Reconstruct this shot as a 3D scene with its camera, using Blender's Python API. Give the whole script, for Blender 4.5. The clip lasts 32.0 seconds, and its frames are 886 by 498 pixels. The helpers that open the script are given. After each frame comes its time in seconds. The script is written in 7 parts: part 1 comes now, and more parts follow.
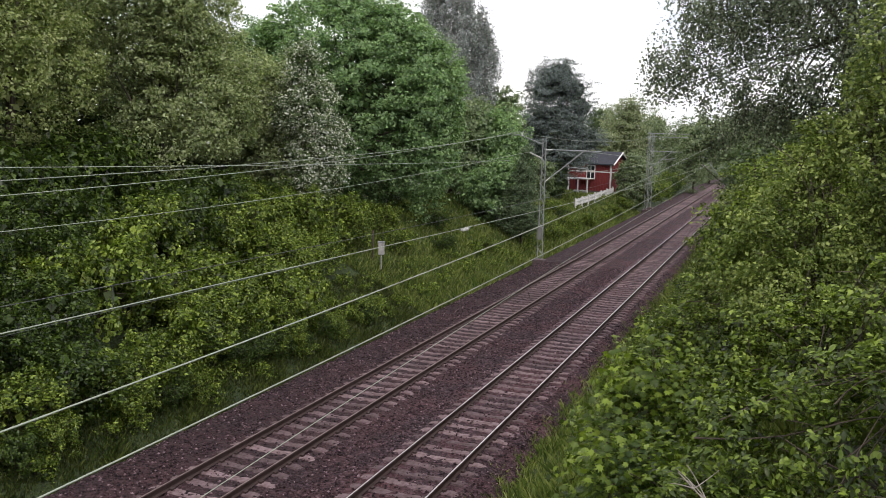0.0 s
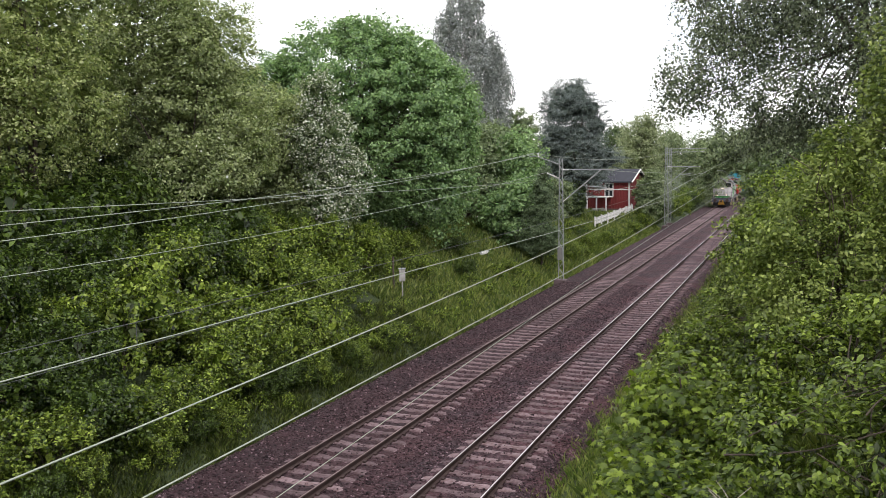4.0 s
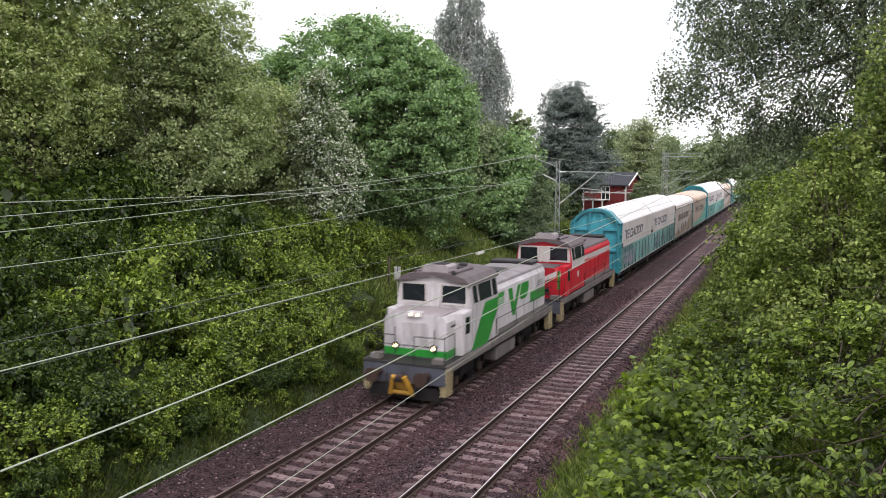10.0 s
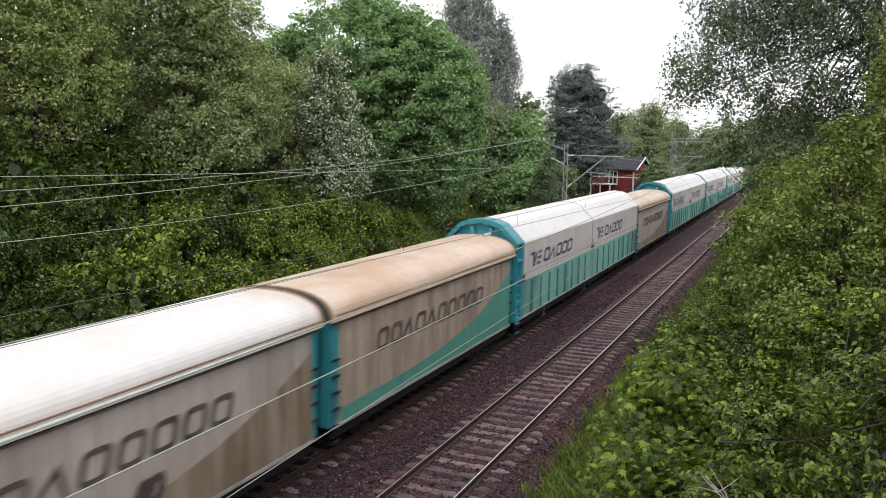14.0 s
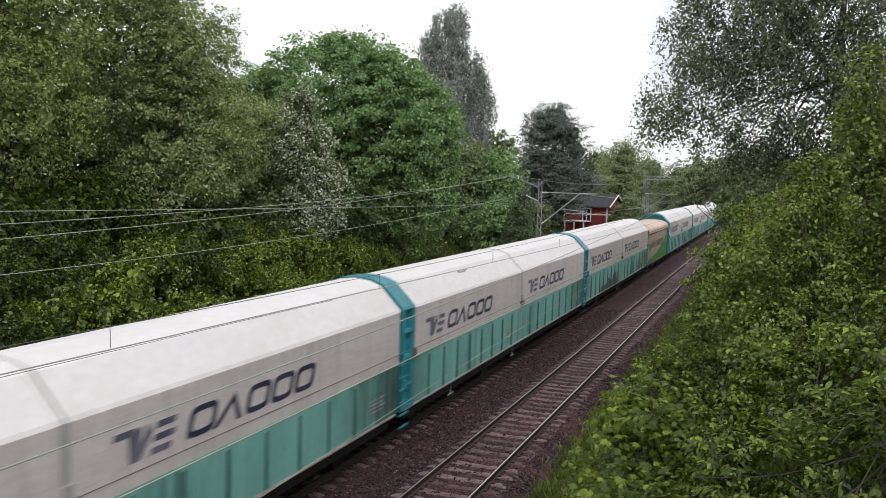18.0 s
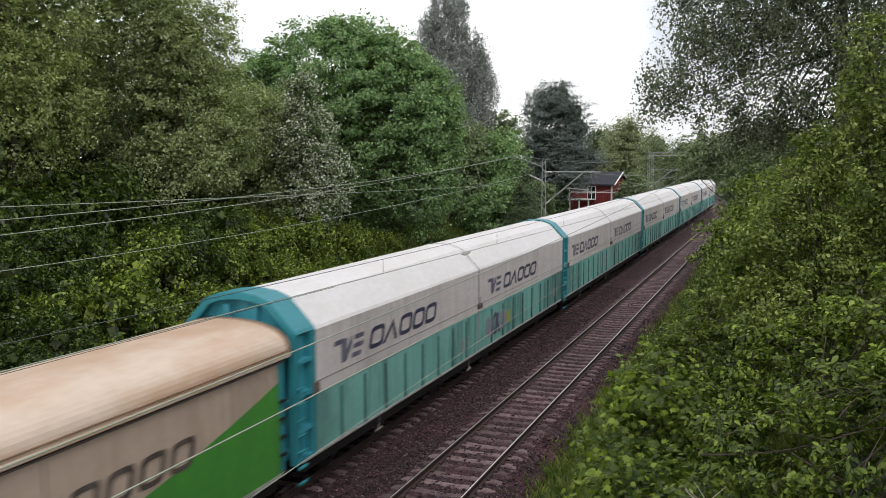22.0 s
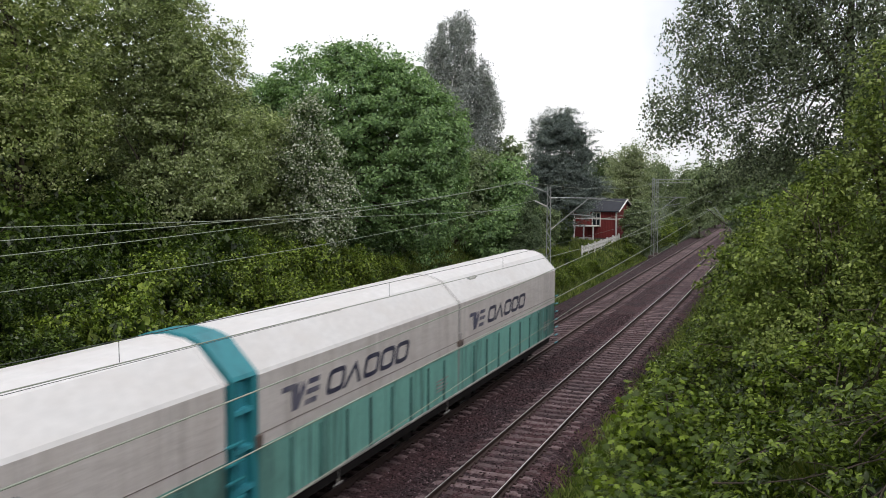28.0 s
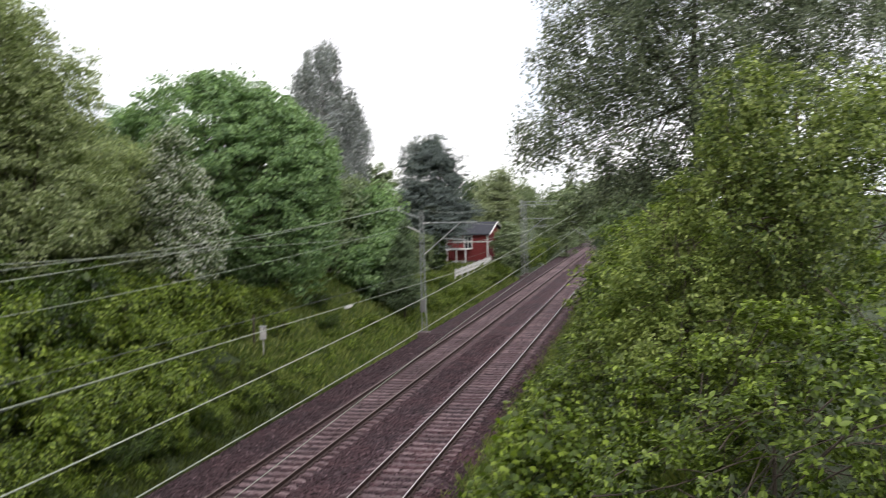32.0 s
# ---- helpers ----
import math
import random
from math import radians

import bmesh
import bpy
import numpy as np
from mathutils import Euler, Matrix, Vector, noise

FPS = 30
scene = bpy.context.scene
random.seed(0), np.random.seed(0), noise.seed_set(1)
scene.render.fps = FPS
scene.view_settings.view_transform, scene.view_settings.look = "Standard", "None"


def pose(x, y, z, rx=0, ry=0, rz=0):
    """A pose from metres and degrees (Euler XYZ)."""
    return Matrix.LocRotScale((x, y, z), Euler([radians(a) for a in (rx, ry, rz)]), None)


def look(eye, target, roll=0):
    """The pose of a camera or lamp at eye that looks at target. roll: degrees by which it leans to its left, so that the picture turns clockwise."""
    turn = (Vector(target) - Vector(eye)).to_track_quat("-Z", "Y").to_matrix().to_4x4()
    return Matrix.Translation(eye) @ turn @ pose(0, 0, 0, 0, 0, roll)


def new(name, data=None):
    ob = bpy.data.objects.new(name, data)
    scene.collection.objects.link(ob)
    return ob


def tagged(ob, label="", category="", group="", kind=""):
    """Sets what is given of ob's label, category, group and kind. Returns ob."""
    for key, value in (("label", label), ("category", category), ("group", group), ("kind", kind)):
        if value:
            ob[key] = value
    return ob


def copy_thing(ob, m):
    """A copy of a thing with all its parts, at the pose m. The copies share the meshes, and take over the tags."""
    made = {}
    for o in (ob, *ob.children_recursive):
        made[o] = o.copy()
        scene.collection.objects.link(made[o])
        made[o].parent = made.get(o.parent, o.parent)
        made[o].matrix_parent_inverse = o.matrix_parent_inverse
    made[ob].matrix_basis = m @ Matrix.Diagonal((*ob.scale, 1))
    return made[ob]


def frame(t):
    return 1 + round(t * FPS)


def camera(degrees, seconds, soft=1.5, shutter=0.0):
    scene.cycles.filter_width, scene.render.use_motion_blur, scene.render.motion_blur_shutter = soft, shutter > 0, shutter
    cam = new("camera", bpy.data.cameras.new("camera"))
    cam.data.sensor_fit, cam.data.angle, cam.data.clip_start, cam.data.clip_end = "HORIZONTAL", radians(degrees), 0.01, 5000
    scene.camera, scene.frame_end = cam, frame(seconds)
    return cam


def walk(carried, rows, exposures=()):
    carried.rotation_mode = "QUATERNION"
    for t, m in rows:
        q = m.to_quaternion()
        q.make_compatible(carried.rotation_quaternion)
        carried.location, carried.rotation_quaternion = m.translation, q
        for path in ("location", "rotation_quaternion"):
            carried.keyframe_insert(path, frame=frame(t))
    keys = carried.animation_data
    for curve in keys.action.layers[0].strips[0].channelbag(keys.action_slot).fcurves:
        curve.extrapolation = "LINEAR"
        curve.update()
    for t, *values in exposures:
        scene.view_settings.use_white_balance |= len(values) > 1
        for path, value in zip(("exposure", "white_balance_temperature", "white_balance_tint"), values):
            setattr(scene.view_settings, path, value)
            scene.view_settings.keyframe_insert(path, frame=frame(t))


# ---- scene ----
H_EYE = 8.05
X_L, X_R = -11.79, -7.67          # track centres; the train runs on X_L
GAUGE = 1.524
cam = camera(56.5, 32.0, soft=0.6, shutter=0.35)
TURNS = [      # seconds, turn in degrees, sway of the standing point in metres
    (0.0, 82.13, -1.51, 22.38, 0.039, -0.001, 0.087),
    (0.5, 83.05, -1.36, 22.86, 0.043, 0.005, 0.090),
    (1.0, 84.98, -3.56, 23.62, 0.047, 0.010, 0.090),
    (1.5, 83.68, -1.21, 26.71, 0.050, 0.015, 0.090),
    (2.0, 83.27, 0.54, 25.31, 0.053, 0.020, 0.090),
    (2.5, 82.62, 1.01, 24.65, 0.057, 0.025, 0.090),
    (3.0, 83.41, 0.54, 24.29, 0.059, 0.033, 0.094),
    (3.5, 83.71, 0.70, 23.84, 0.065, 0.017, 0.092),
    (5.5, 84.01, 0.90, 23.14, 0.085, -0.037, 0.098),
    (6.0, 83.82, 0.25, 23.30, 0.091, -0.052, 0.097),
    (6.5, 84.12, 0.33, 23.22, 0.092, -0.055, 0.102),
    (7.0, 84.09, 0.00, 23.19, 0.093, -0.060, 0.103),
    (7.5, 84.05, -0.40, 23.04, 0.095, -0.065, 0.105),
    (8.0, 84.63, -0.63, 22.51, 0.097, -0.070, 0.107),
    (8.5, 84.45, -0.67, 21.83, 0.098, -0.075, 0.108),
    (9.0, 84.02, -0.70, 22.06, 0.100, -0.082, 0.112),
    (9.5, 83.75, -0.09, 22.26, 0.093, -0.067, 0.102),
    (10.0, 83.81, -0.17, 23.35, 0.087, -0.053, 0.093),
    (10.5, 83.42, -0.68, 23.78, 0.080, -0.040, 0.085),
    (11.0, 83.45, -0.96, 24.18, 0.073, -0.027, 0.077),
    (11.5, 84.10, -0.62, 24.36, 0.067, -0.013, 0.068),
    (12.0, 83.48, -0.94, 24.10, 0.065, 0.005, 0.039),
    (12.5, 83.81, -1.62, 23.83, 0.062, -0.008, 0.060),
    (13.0, 83.83, -0.82, 23.65, 0.064, -0.016, 0.060),
    (13.5, 82.96, -0.43, 24.12, 0.066, -0.024, 0.060),
    (14.0, 82.57, -1.02, 23.87, 0.068, -0.032, 0.060),
    (14.5, 83.24, -1.29, 23.33, 0.070, -0.040, 0.060),
    (16.5, 83.59, -0.60, 22.47, 0.078, -0.072, 0.060),
    (17.0, 84.55, -0.81, 21.87, 0.078, -0.083, 0.065),
    (17.5, 84.75, -1.44, 22.32, 0.075, -0.075, 0.055),
    (18.0, 85.15, -1.27, 22.14, 0.070, -0.070, 0.050),
    (18.5, 85.39, -1.22, 21.83, 0.065, -0.065, 0.045),
    (19.0, 85.60, -1.64, 21.24, 0.060, -0.060, 0.040),
    (19.5, 85.95, -1.05, 21.00, 0.055, -0.055, 0.035),
    (20.0, 85.58, -0.59, 20.48, 0.045, -0.053, 0.023),
    (20.5, 84.71, -0.87, 20.71, 0.062, -0.038, 0.040),
    (21.0, 84.45, -0.63, 21.44, 0.075, -0.025, 0.050),
    (21.5, 84.35, -0.22, 22.04, 0.088, -0.012, 0.060),
    (22.0, 83.91, 0.37, 22.41, 0.106, 0.001, 0.067),
    (22.5, 83.98, 0.28, 23.28, 0.100, 0.000, 0.070),
    (23.0, 84.53, 0.59, 23.44, 0.100, 0.000, 0.070),
    (23.5, 84.13, 0.35, 23.45, 0.100, 0.000, 0.070),
    (24.0, 84.23, 0.58, 23.18, 0.124, 0.001, 0.078),
    (24.5, 84.51, 0.46, 23.24, 0.088, 0.007, 0.068),
    (25.0, 84.41, 0.58, 23.09, 0.075, 0.015, 0.065),
    (25.5, 84.45, -0.13, 22.74, 0.062, 0.022, 0.062),
    (26.0, 85.47, -0.26, 23.10, 0.046, 0.032, 0.065),
    (26.5, 85.60, -0.24, 22.84, 0.042, 0.033, 0.052),
    (28.5, 85.79, 0.06, 22.63, 0.008, 0.047, 0.018),
    (29.0, 86.42, 0.37, 22.24, -0.024, 0.054, 0.013),
    (29.5, 86.79, -0.02, 22.03, 0.000, 0.025, 0.020),
    (30.0, 86.92, -0.35, 21.53, -0.001, -0.002, 0.035),
    (30.5, 86.39, -0.24, 20.96, 0.000, 0.000, 0.015),
    (31.0, 86.31, -0.21, 20.34, 0.001, -0.000, -0.002),
    (31.5, 84.88, -1.27, 19.03, 0.000, 0.015, 0.020),
    (32.0, 87.38, 1.66, 13.85, -0.000, 0.033, 0.058),
]
walk(cam, [(t, pose(dx, dy, H_EYE + dz, rx, ry, rz)) for t, rx, ry, rz, dx, dy, dz in TURNS],
     exposures=[(0.0, -0.27, 6500, 17), (1.5, -0.15, 6500, 17), (3.0, 0.02, 6500, 17), (10.0, 0.02, 6500, 17), (11.6, 0.0, 6500, 17), (12.0, -0.58, 6500, 13), (12.5, -0.5, 6500, 13), (13.0, -0.46, 6500, 13), (14.0, -0.27, 6500, 13), (19.0, -0.57, 6500, 13), (22.5, -0.58, 6500, 13), (24.5, -0.53, 6500, 13), (29.0, -0.62, 6500, 13), (30.4, -0.5, 6500, 14), (31.4, -0.27, 6500, 17), (32.0, -0.12, 6500, 16)])

# ---- light: a bright overcast sky ----
world = bpy.data.worlds.new("overcast")
scene.world = world
world.use_nodes = True
wn = world.node_tree
wn.nodes.clear()
w_out = wn.nodes.new("ShaderNodeOutputWorld")
w_bg = wn.nodes.new("ShaderNodeBackground")
w_sky = wn.nodes.new("ShaderNodeTexSky")
w_sky.sky_type, w_sky.sun_disc = "NISHITA", False
w_sky.sun_elevation, w_sky.sun_rotation = radians(49), radians(151)
w_mul = wn.nodes.new("ShaderNodeMixRGB")
w_mul.blend_type = "MULTIPLY"
w_mul.inputs[0].default_value = 1.0
w_mul.inputs[2].default_value = (0.12, 0.12, 0.12, 1)
w_noise = wn.nodes.new("ShaderNodeTexNoise")
w_noise.inputs["Scale"].default_value, w_noise.inputs["Detail"].default_value = 3.0, 5.0
w_ramp = wn.nodes.new("ShaderNodeValToRGB")
w_ramp.color_ramp.elements[0].position, w_ramp.color_ramp.elements[0].color = 0.36, (0.66, 0.70, 0.76, 1)
w_ramp.color_ramp.elements[1].position, w_ramp.color_ramp.elements[1].color = 0.56, (1.05, 1.05, 1.05, 1)
w_mix = wn.nodes.new("ShaderNodeMixRGB")
w_mix.inputs[0].default_value = 0.88
wn.links.new(w_sky.outputs[0], w_mul.inputs[1])
wn.links.new(w_noise.outputs["Fac"], w_ramp.inputs[0])
wn.links.new(w_mul.outputs[0], w_mix.inputs[1])
wn.links.new(w_ramp.outputs[0], w_mix.inputs[2])
wn.links.new(w_mix.outputs[0], w_bg.inputs[0])
w_bg.inputs[1].default_value = 1.88
wn.links.new(w_bg.outputs[0], w_out.inputs[0])

sun = new("sun", bpy.data.lights.new("sun", "SUN"))
sun.data.energy, sun.data.angle, sun.data.color = 1.35, radians(22), (1.0, 0.97, 0.92)
sun.matrix_world = look((25, -45, 60), (0, 0, 0))

# ---- materials ----
def nodes_of(name):
    m = bpy.data.materials.new(name)
    m.use_nodes = True
    nt = m.node_tree
    return m, nt, nt.nodes["Principled BSDF"], nt.nodes["Material Output"]


def ramp(nt, fac, stops):
    r = nt.nodes.new("ShaderNodeValToRGB")
    el = r.color_ramp.elements
    while len(el) < len(stops):
        el.new(0.5)
    for e, (pos, col) in zip(el, stops):
        e.position, e.color = pos, (*col, 1)
    nt.links.new(fac, r.inputs[0])
    return r.outputs[0]


def coords(nt, kind="Object", scale=(1, 1, 1)):
    tc = nt.nodes.new("ShaderNodeTexCoord")
    mp = nt.nodes.new("ShaderNodeMapping")
    mp.inputs["Scale"].default_value = scale
    nt.links.new(tc.outputs[kind], mp.inputs[0])
    return mp.outputs[0]


def noise_of(nt, vec, scale, detail=4.0, rough=0.6):
    n = nt.nodes.new("ShaderNodeTexNoise")
    n.inputs["Scale"].default_value, n.inputs["Detail"].default_value = scale, detail
    n.inputs["Roughness"].default_value = rough
    nt.links.new(vec, n.inputs["Vector"])
    return n.outputs["Fac"]


def mixed(nt, fac, a, b, mode="MIX"):
    m = nt.nodes.new("ShaderNodeMixRGB")
    m.blend_type = mode
    for sock, v in zip(m.inputs, (fac, a, b)):
        if isinstance(v, (int, float)):
            sock.default_value = v
        elif isinstance(v, tuple):
            sock.default_value = (*v, 1)
        else:
            nt.links.new(v, sock)
    return m.outputs[0]


def bumped(nt, bsdf, height, strength, distance=0.02):
    b = nt.nodes.new("ShaderNodeBump")
    b.inputs["Strength"].default_value, b.inputs["Distance"].default_value = strength, distance
    nt.links.new(height, b.inputs["Height"])
    nt.links.new(b.outputs[0], bsdf.inputs["Normal"])


def surface(name, colour, dark=None, rough=0.6, metal=0.0, big=0.8, fine=14.0, bump=0.15, depth=0.01, stretch=(1, 1, 1),
            amount=1.0, edge=(0.35, 0.7)):
    """A worn surface: two scales of noise between a colour and its darker tone."""
    m, nt, b, _ = nodes_of(name)
    v = coords(nt, "Object", stretch)
    dark = dark or tuple(c * 0.7 for c in colour)
    n1, n2 = noise_of(nt, v, big), noise_of(nt, v, fine)
    c1 = ramp(nt, n1, ((edge[0], dark), (edge[1], colour)))
    c2 = ramp(nt, n2, ((0.3, tuple(c * 0.82 for c in colour)), (0.7, colour)))
    nt.links.new(mixed(nt, 0.5 * amount, c1, c2), b.inputs["Base Color"])
    b.inputs["Roughness"].default_value, b.inputs["Metallic"].default_value = rough, metal
    if bump:
        bumped(nt, b, n2, bump, depth)
    return m


def leaf_mat(name, tones, gloss=0.34, through_light=0.28, patch=0.3):
    """Leaves: each leaf takes its own tone; some light passes through."""
    m, nt, b, out = nodes_of(name)
    geo = nt.nodes.new("ShaderNodeNewGeometry")
    # the ramp's ends get one much darker and one paler tone, for leaf contrast
    span = [tuple(c * 0.4 for c in tones[0])] + list(tones) + [tuple(min(0.7, c * 1.4) for c in tones[-1])]
    c = ramp(nt, geo.outputs["Random Per Island"], [(i / (len(span) - 1), t) for i, t in enumerate(span)])
    v = coords(nt, "Object")
    c = mixed(nt, patch, c, ramp(nt, noise_of(nt, v, 0.8, 4.0), ((0.36, tones[0]), (0.66, tones[-1]))))
    nt.links.new(c, b.inputs["Base Color"])
    b.inputs["Roughness"].default_value = gloss
    b.inputs["Specular IOR Level"].default_value = 0.36
    tr = nt.nodes.new("ShaderNodeBsdfTranslucent")
    nt.links.new(mixed(nt, 1.0, c, (1.15, 1.25, 0.72), "MULTIPLY"), tr.inputs[0])
    mx = nt.nodes.new("ShaderNodeMixShader")
    mx.inputs[0].default_value = through_light
    nt.links.new(b.outputs[0], mx.inputs[1])
    nt.links.new(tr.outputs[0], mx.inputs[2])
    nt.links.new(mx.outputs[0], out.inputs[0])
    return m


def glow(name, colour, strength):
    m, nt, b, _ = nodes_of(name)
    b.inputs["Base Color"].default_value = (*colour, 1)
    b.inputs["Emission Color"].default_value = (*colour, 1)
    b.inputs["Emission Strength"].default_value = strength
    return m


def ground_mat():
    m, nt, b, _ = nodes_of("grassy_soil")
    v = coords(nt, "Object")
    a = ramp(nt, noise_of(nt, v, 0.35), ((0.35, (0.022, 0.04, 0.011)), (0.65, (0.05, 0.078, 0.02))))
    f = ramp(nt, noise_of(nt, v, 6.0), ((0.35, (0.018, 0.022, 0.011)), (0.65, (0.06, 0.085, 0.024))))
    nt.links.new(mixed(nt, 0.5, a, f), b.inputs["Base Color"])
    b.inputs["Roughness"].default_value = 0.95
    bumped(nt, b, noise_of(nt, v, 9.0), 0.8, 0.15)
    return m


def ballast_mat(name):
    """Crushed granite: each stone its own tone, rust-brown dust between and beside the left track."""
    m, nt, b, _ = nodes_of(name)
    v = coords(nt, "Object")
    vo = nt.nodes.new("ShaderNodeTexVoronoi")
    vo.inputs["Scale"].default_value = 14.0
    nt.links.new(v, vo.inputs["Vector"])
    stone = ramp(nt, vo.outputs["Color"], ((0.1, (0.006, 0.0028, 0.0038)), (0.5, (0.026, 0.0108, 0.0145)), (0.9, (0.14, 0.080, 0.094))))
    rust = ramp(nt, noise_of(nt, v, 0.5, 5.0), ((0.40, (0.033, 0.0145, 0.018)), (0.62, (0.105, 0.033, 0.035))))
    c = mixed(nt, 0.42, stone, rust)
    # red-brown dust along the left track, darkened further for the train's shade
    sep = nt.nodes.new("ShaderNodeSeparateXYZ")
    nt.links.new(v, sep.inputs[0])
    wob = nt.nodes.new("ShaderNodeMath")
    wob.operation, wob.inputs[1].default_value = "MULTIPLY_ADD", 1.6
    nt.links.new(noise_of(nt, v, 0.9, 4.0), wob.inputs[0])
    nt.links.new(sep.outputs[0], wob.inputs[2])
    dust = nt.nodes.new("ShaderNodeMapRange")
    dust.inputs["From Min"].default_value, dust.inputs["From Max"].default_value = X_L + 3.6, X_L + 1.6
    dust.inputs["To Min"].default_value, dust.inputs["To Max"].default_value = 0.0, 0.55
    nt.links.new(wob.outputs[0], dust.inputs["Value"])
    c = mixed(nt, dust.outputs[0], c, (0.022, 0.0085, 0.009))
    nt.links.new(c, b.inputs["Base Color"])
    b.inputs["Roughness"].default_value = 0.9
    bumped(nt, b, vo.outputs["Distance"], 1.0, 0.05)
    return m


M = {}
M["ground"] = ground_mat()
M["ballast"] = ballast_mat("ballast_bed")
M["sleeper"] = surface("concrete_sleeper", (0.14, 0.102, 0.103), (0.075, 0.049, 0.049), 0.9, big=1.6, fine=30, bump=0.3)
M["rail_side"] = surface("rusty_rail", (0.06, 0.033, 0.028), (0.032, 0.019, 0.017), 0.8, big=2.0, fine=40, bump=0.2)
M["rail_top"] = surface("polished_rail", (0.68, 0.65, 0.64), (0.5, 0.47, 0.46), 0.38, 0.9, big=1.0, fine=30, bump=0.0)
M["rail_dull"] = surface("dull_rail", (0.34, 0.27, 0.25), (0.22, 0.15, 0.14), 0.5, 0.8, big=1.0, fine=30, bump=0.0)
M["steel"] = surface("galvanised_steel", (0.40, 0.42, 0.405), (0.27, 0.285, 0.275), 0.55, 0.4, big=1.0, fine=20, bump=0.05)
M["wire"] = surface("copper_wire", (0.37, 0.41, 0.32), (0.24, 0.27, 0.21), 0.6, 0.1, big=1.0, fine=8, bump=0)
M["wire_dark"] = surface("dark_wire", (0.10, 0.11, 0.10), (0.06, 0.06, 0.06), 0.6, 0.3, big=1.0, fine=8, bump=0)
M["insulator"] = surface("porcelain", (0.70, 0.70, 0.66), (0.5, 0.48, 0.44), 0.3, big=4, fine=20, bump=0)
M["bark"] = surface("bark", (0.11, 0.085, 0.065), (0.05, 0.04, 0.03), 0.95, big=3.0, fine=20, bump=0.6, stretch=(1, 1, 0.25))
M["birch_bark"] = surface("birch_bark", (0.62, 0.60, 0.56), (0.06, 0.055, 0.05), 0.8, big=4.0, fine=20, bump=0.3, stretch=(0.4, 0.4, 1.6), edge=(0.4, 0.5))
M["dry_wood"] = surface("dry_wood", (0.36, 0.32, 0.27), (0.2, 0.17, 0.14), 0.9, big=3.0, fine=20, bump=0.3)
M["red_wood"] = surface("red_boarding", (0.215, 0.03, 0.028), (0.145, 0.022, 0.021), 0.85, big=1.0, fine=9, bump=0.2, stretch=(3, 3, 0.3))
M["white_paint"] = surface("white_paint", (0.78, 0.77, 0.74), (0.62, 0.60, 0.56), 0.6, big=2, fine=20, bump=0.05)
M["box_grey"] = surface("weathered_box_paint", (0.46, 0.45, 0.42), (0.28, 0.26, 0.23), 0.7, big=3, fine=20, bump=0.1)
M["box_dark"] = surface("dull_grey_box", (0.22, 0.22, 0.20), (0.13, 0.13, 0.12), 0.7, big=3, fine=20, bump=0.1)
M["roof_felt"] = surface("dark_roof", (0.045, 0.048, 0.06), (0.028, 0.03, 0.036), 0.85, big=1.5, fine=15, bump=0.2)
M["glass_dark"] = surface("window_glass", (0.02, 0.025, 0.03), (0.01, 0.012, 0.015), 0.08, big=1, fine=4, bump=0)

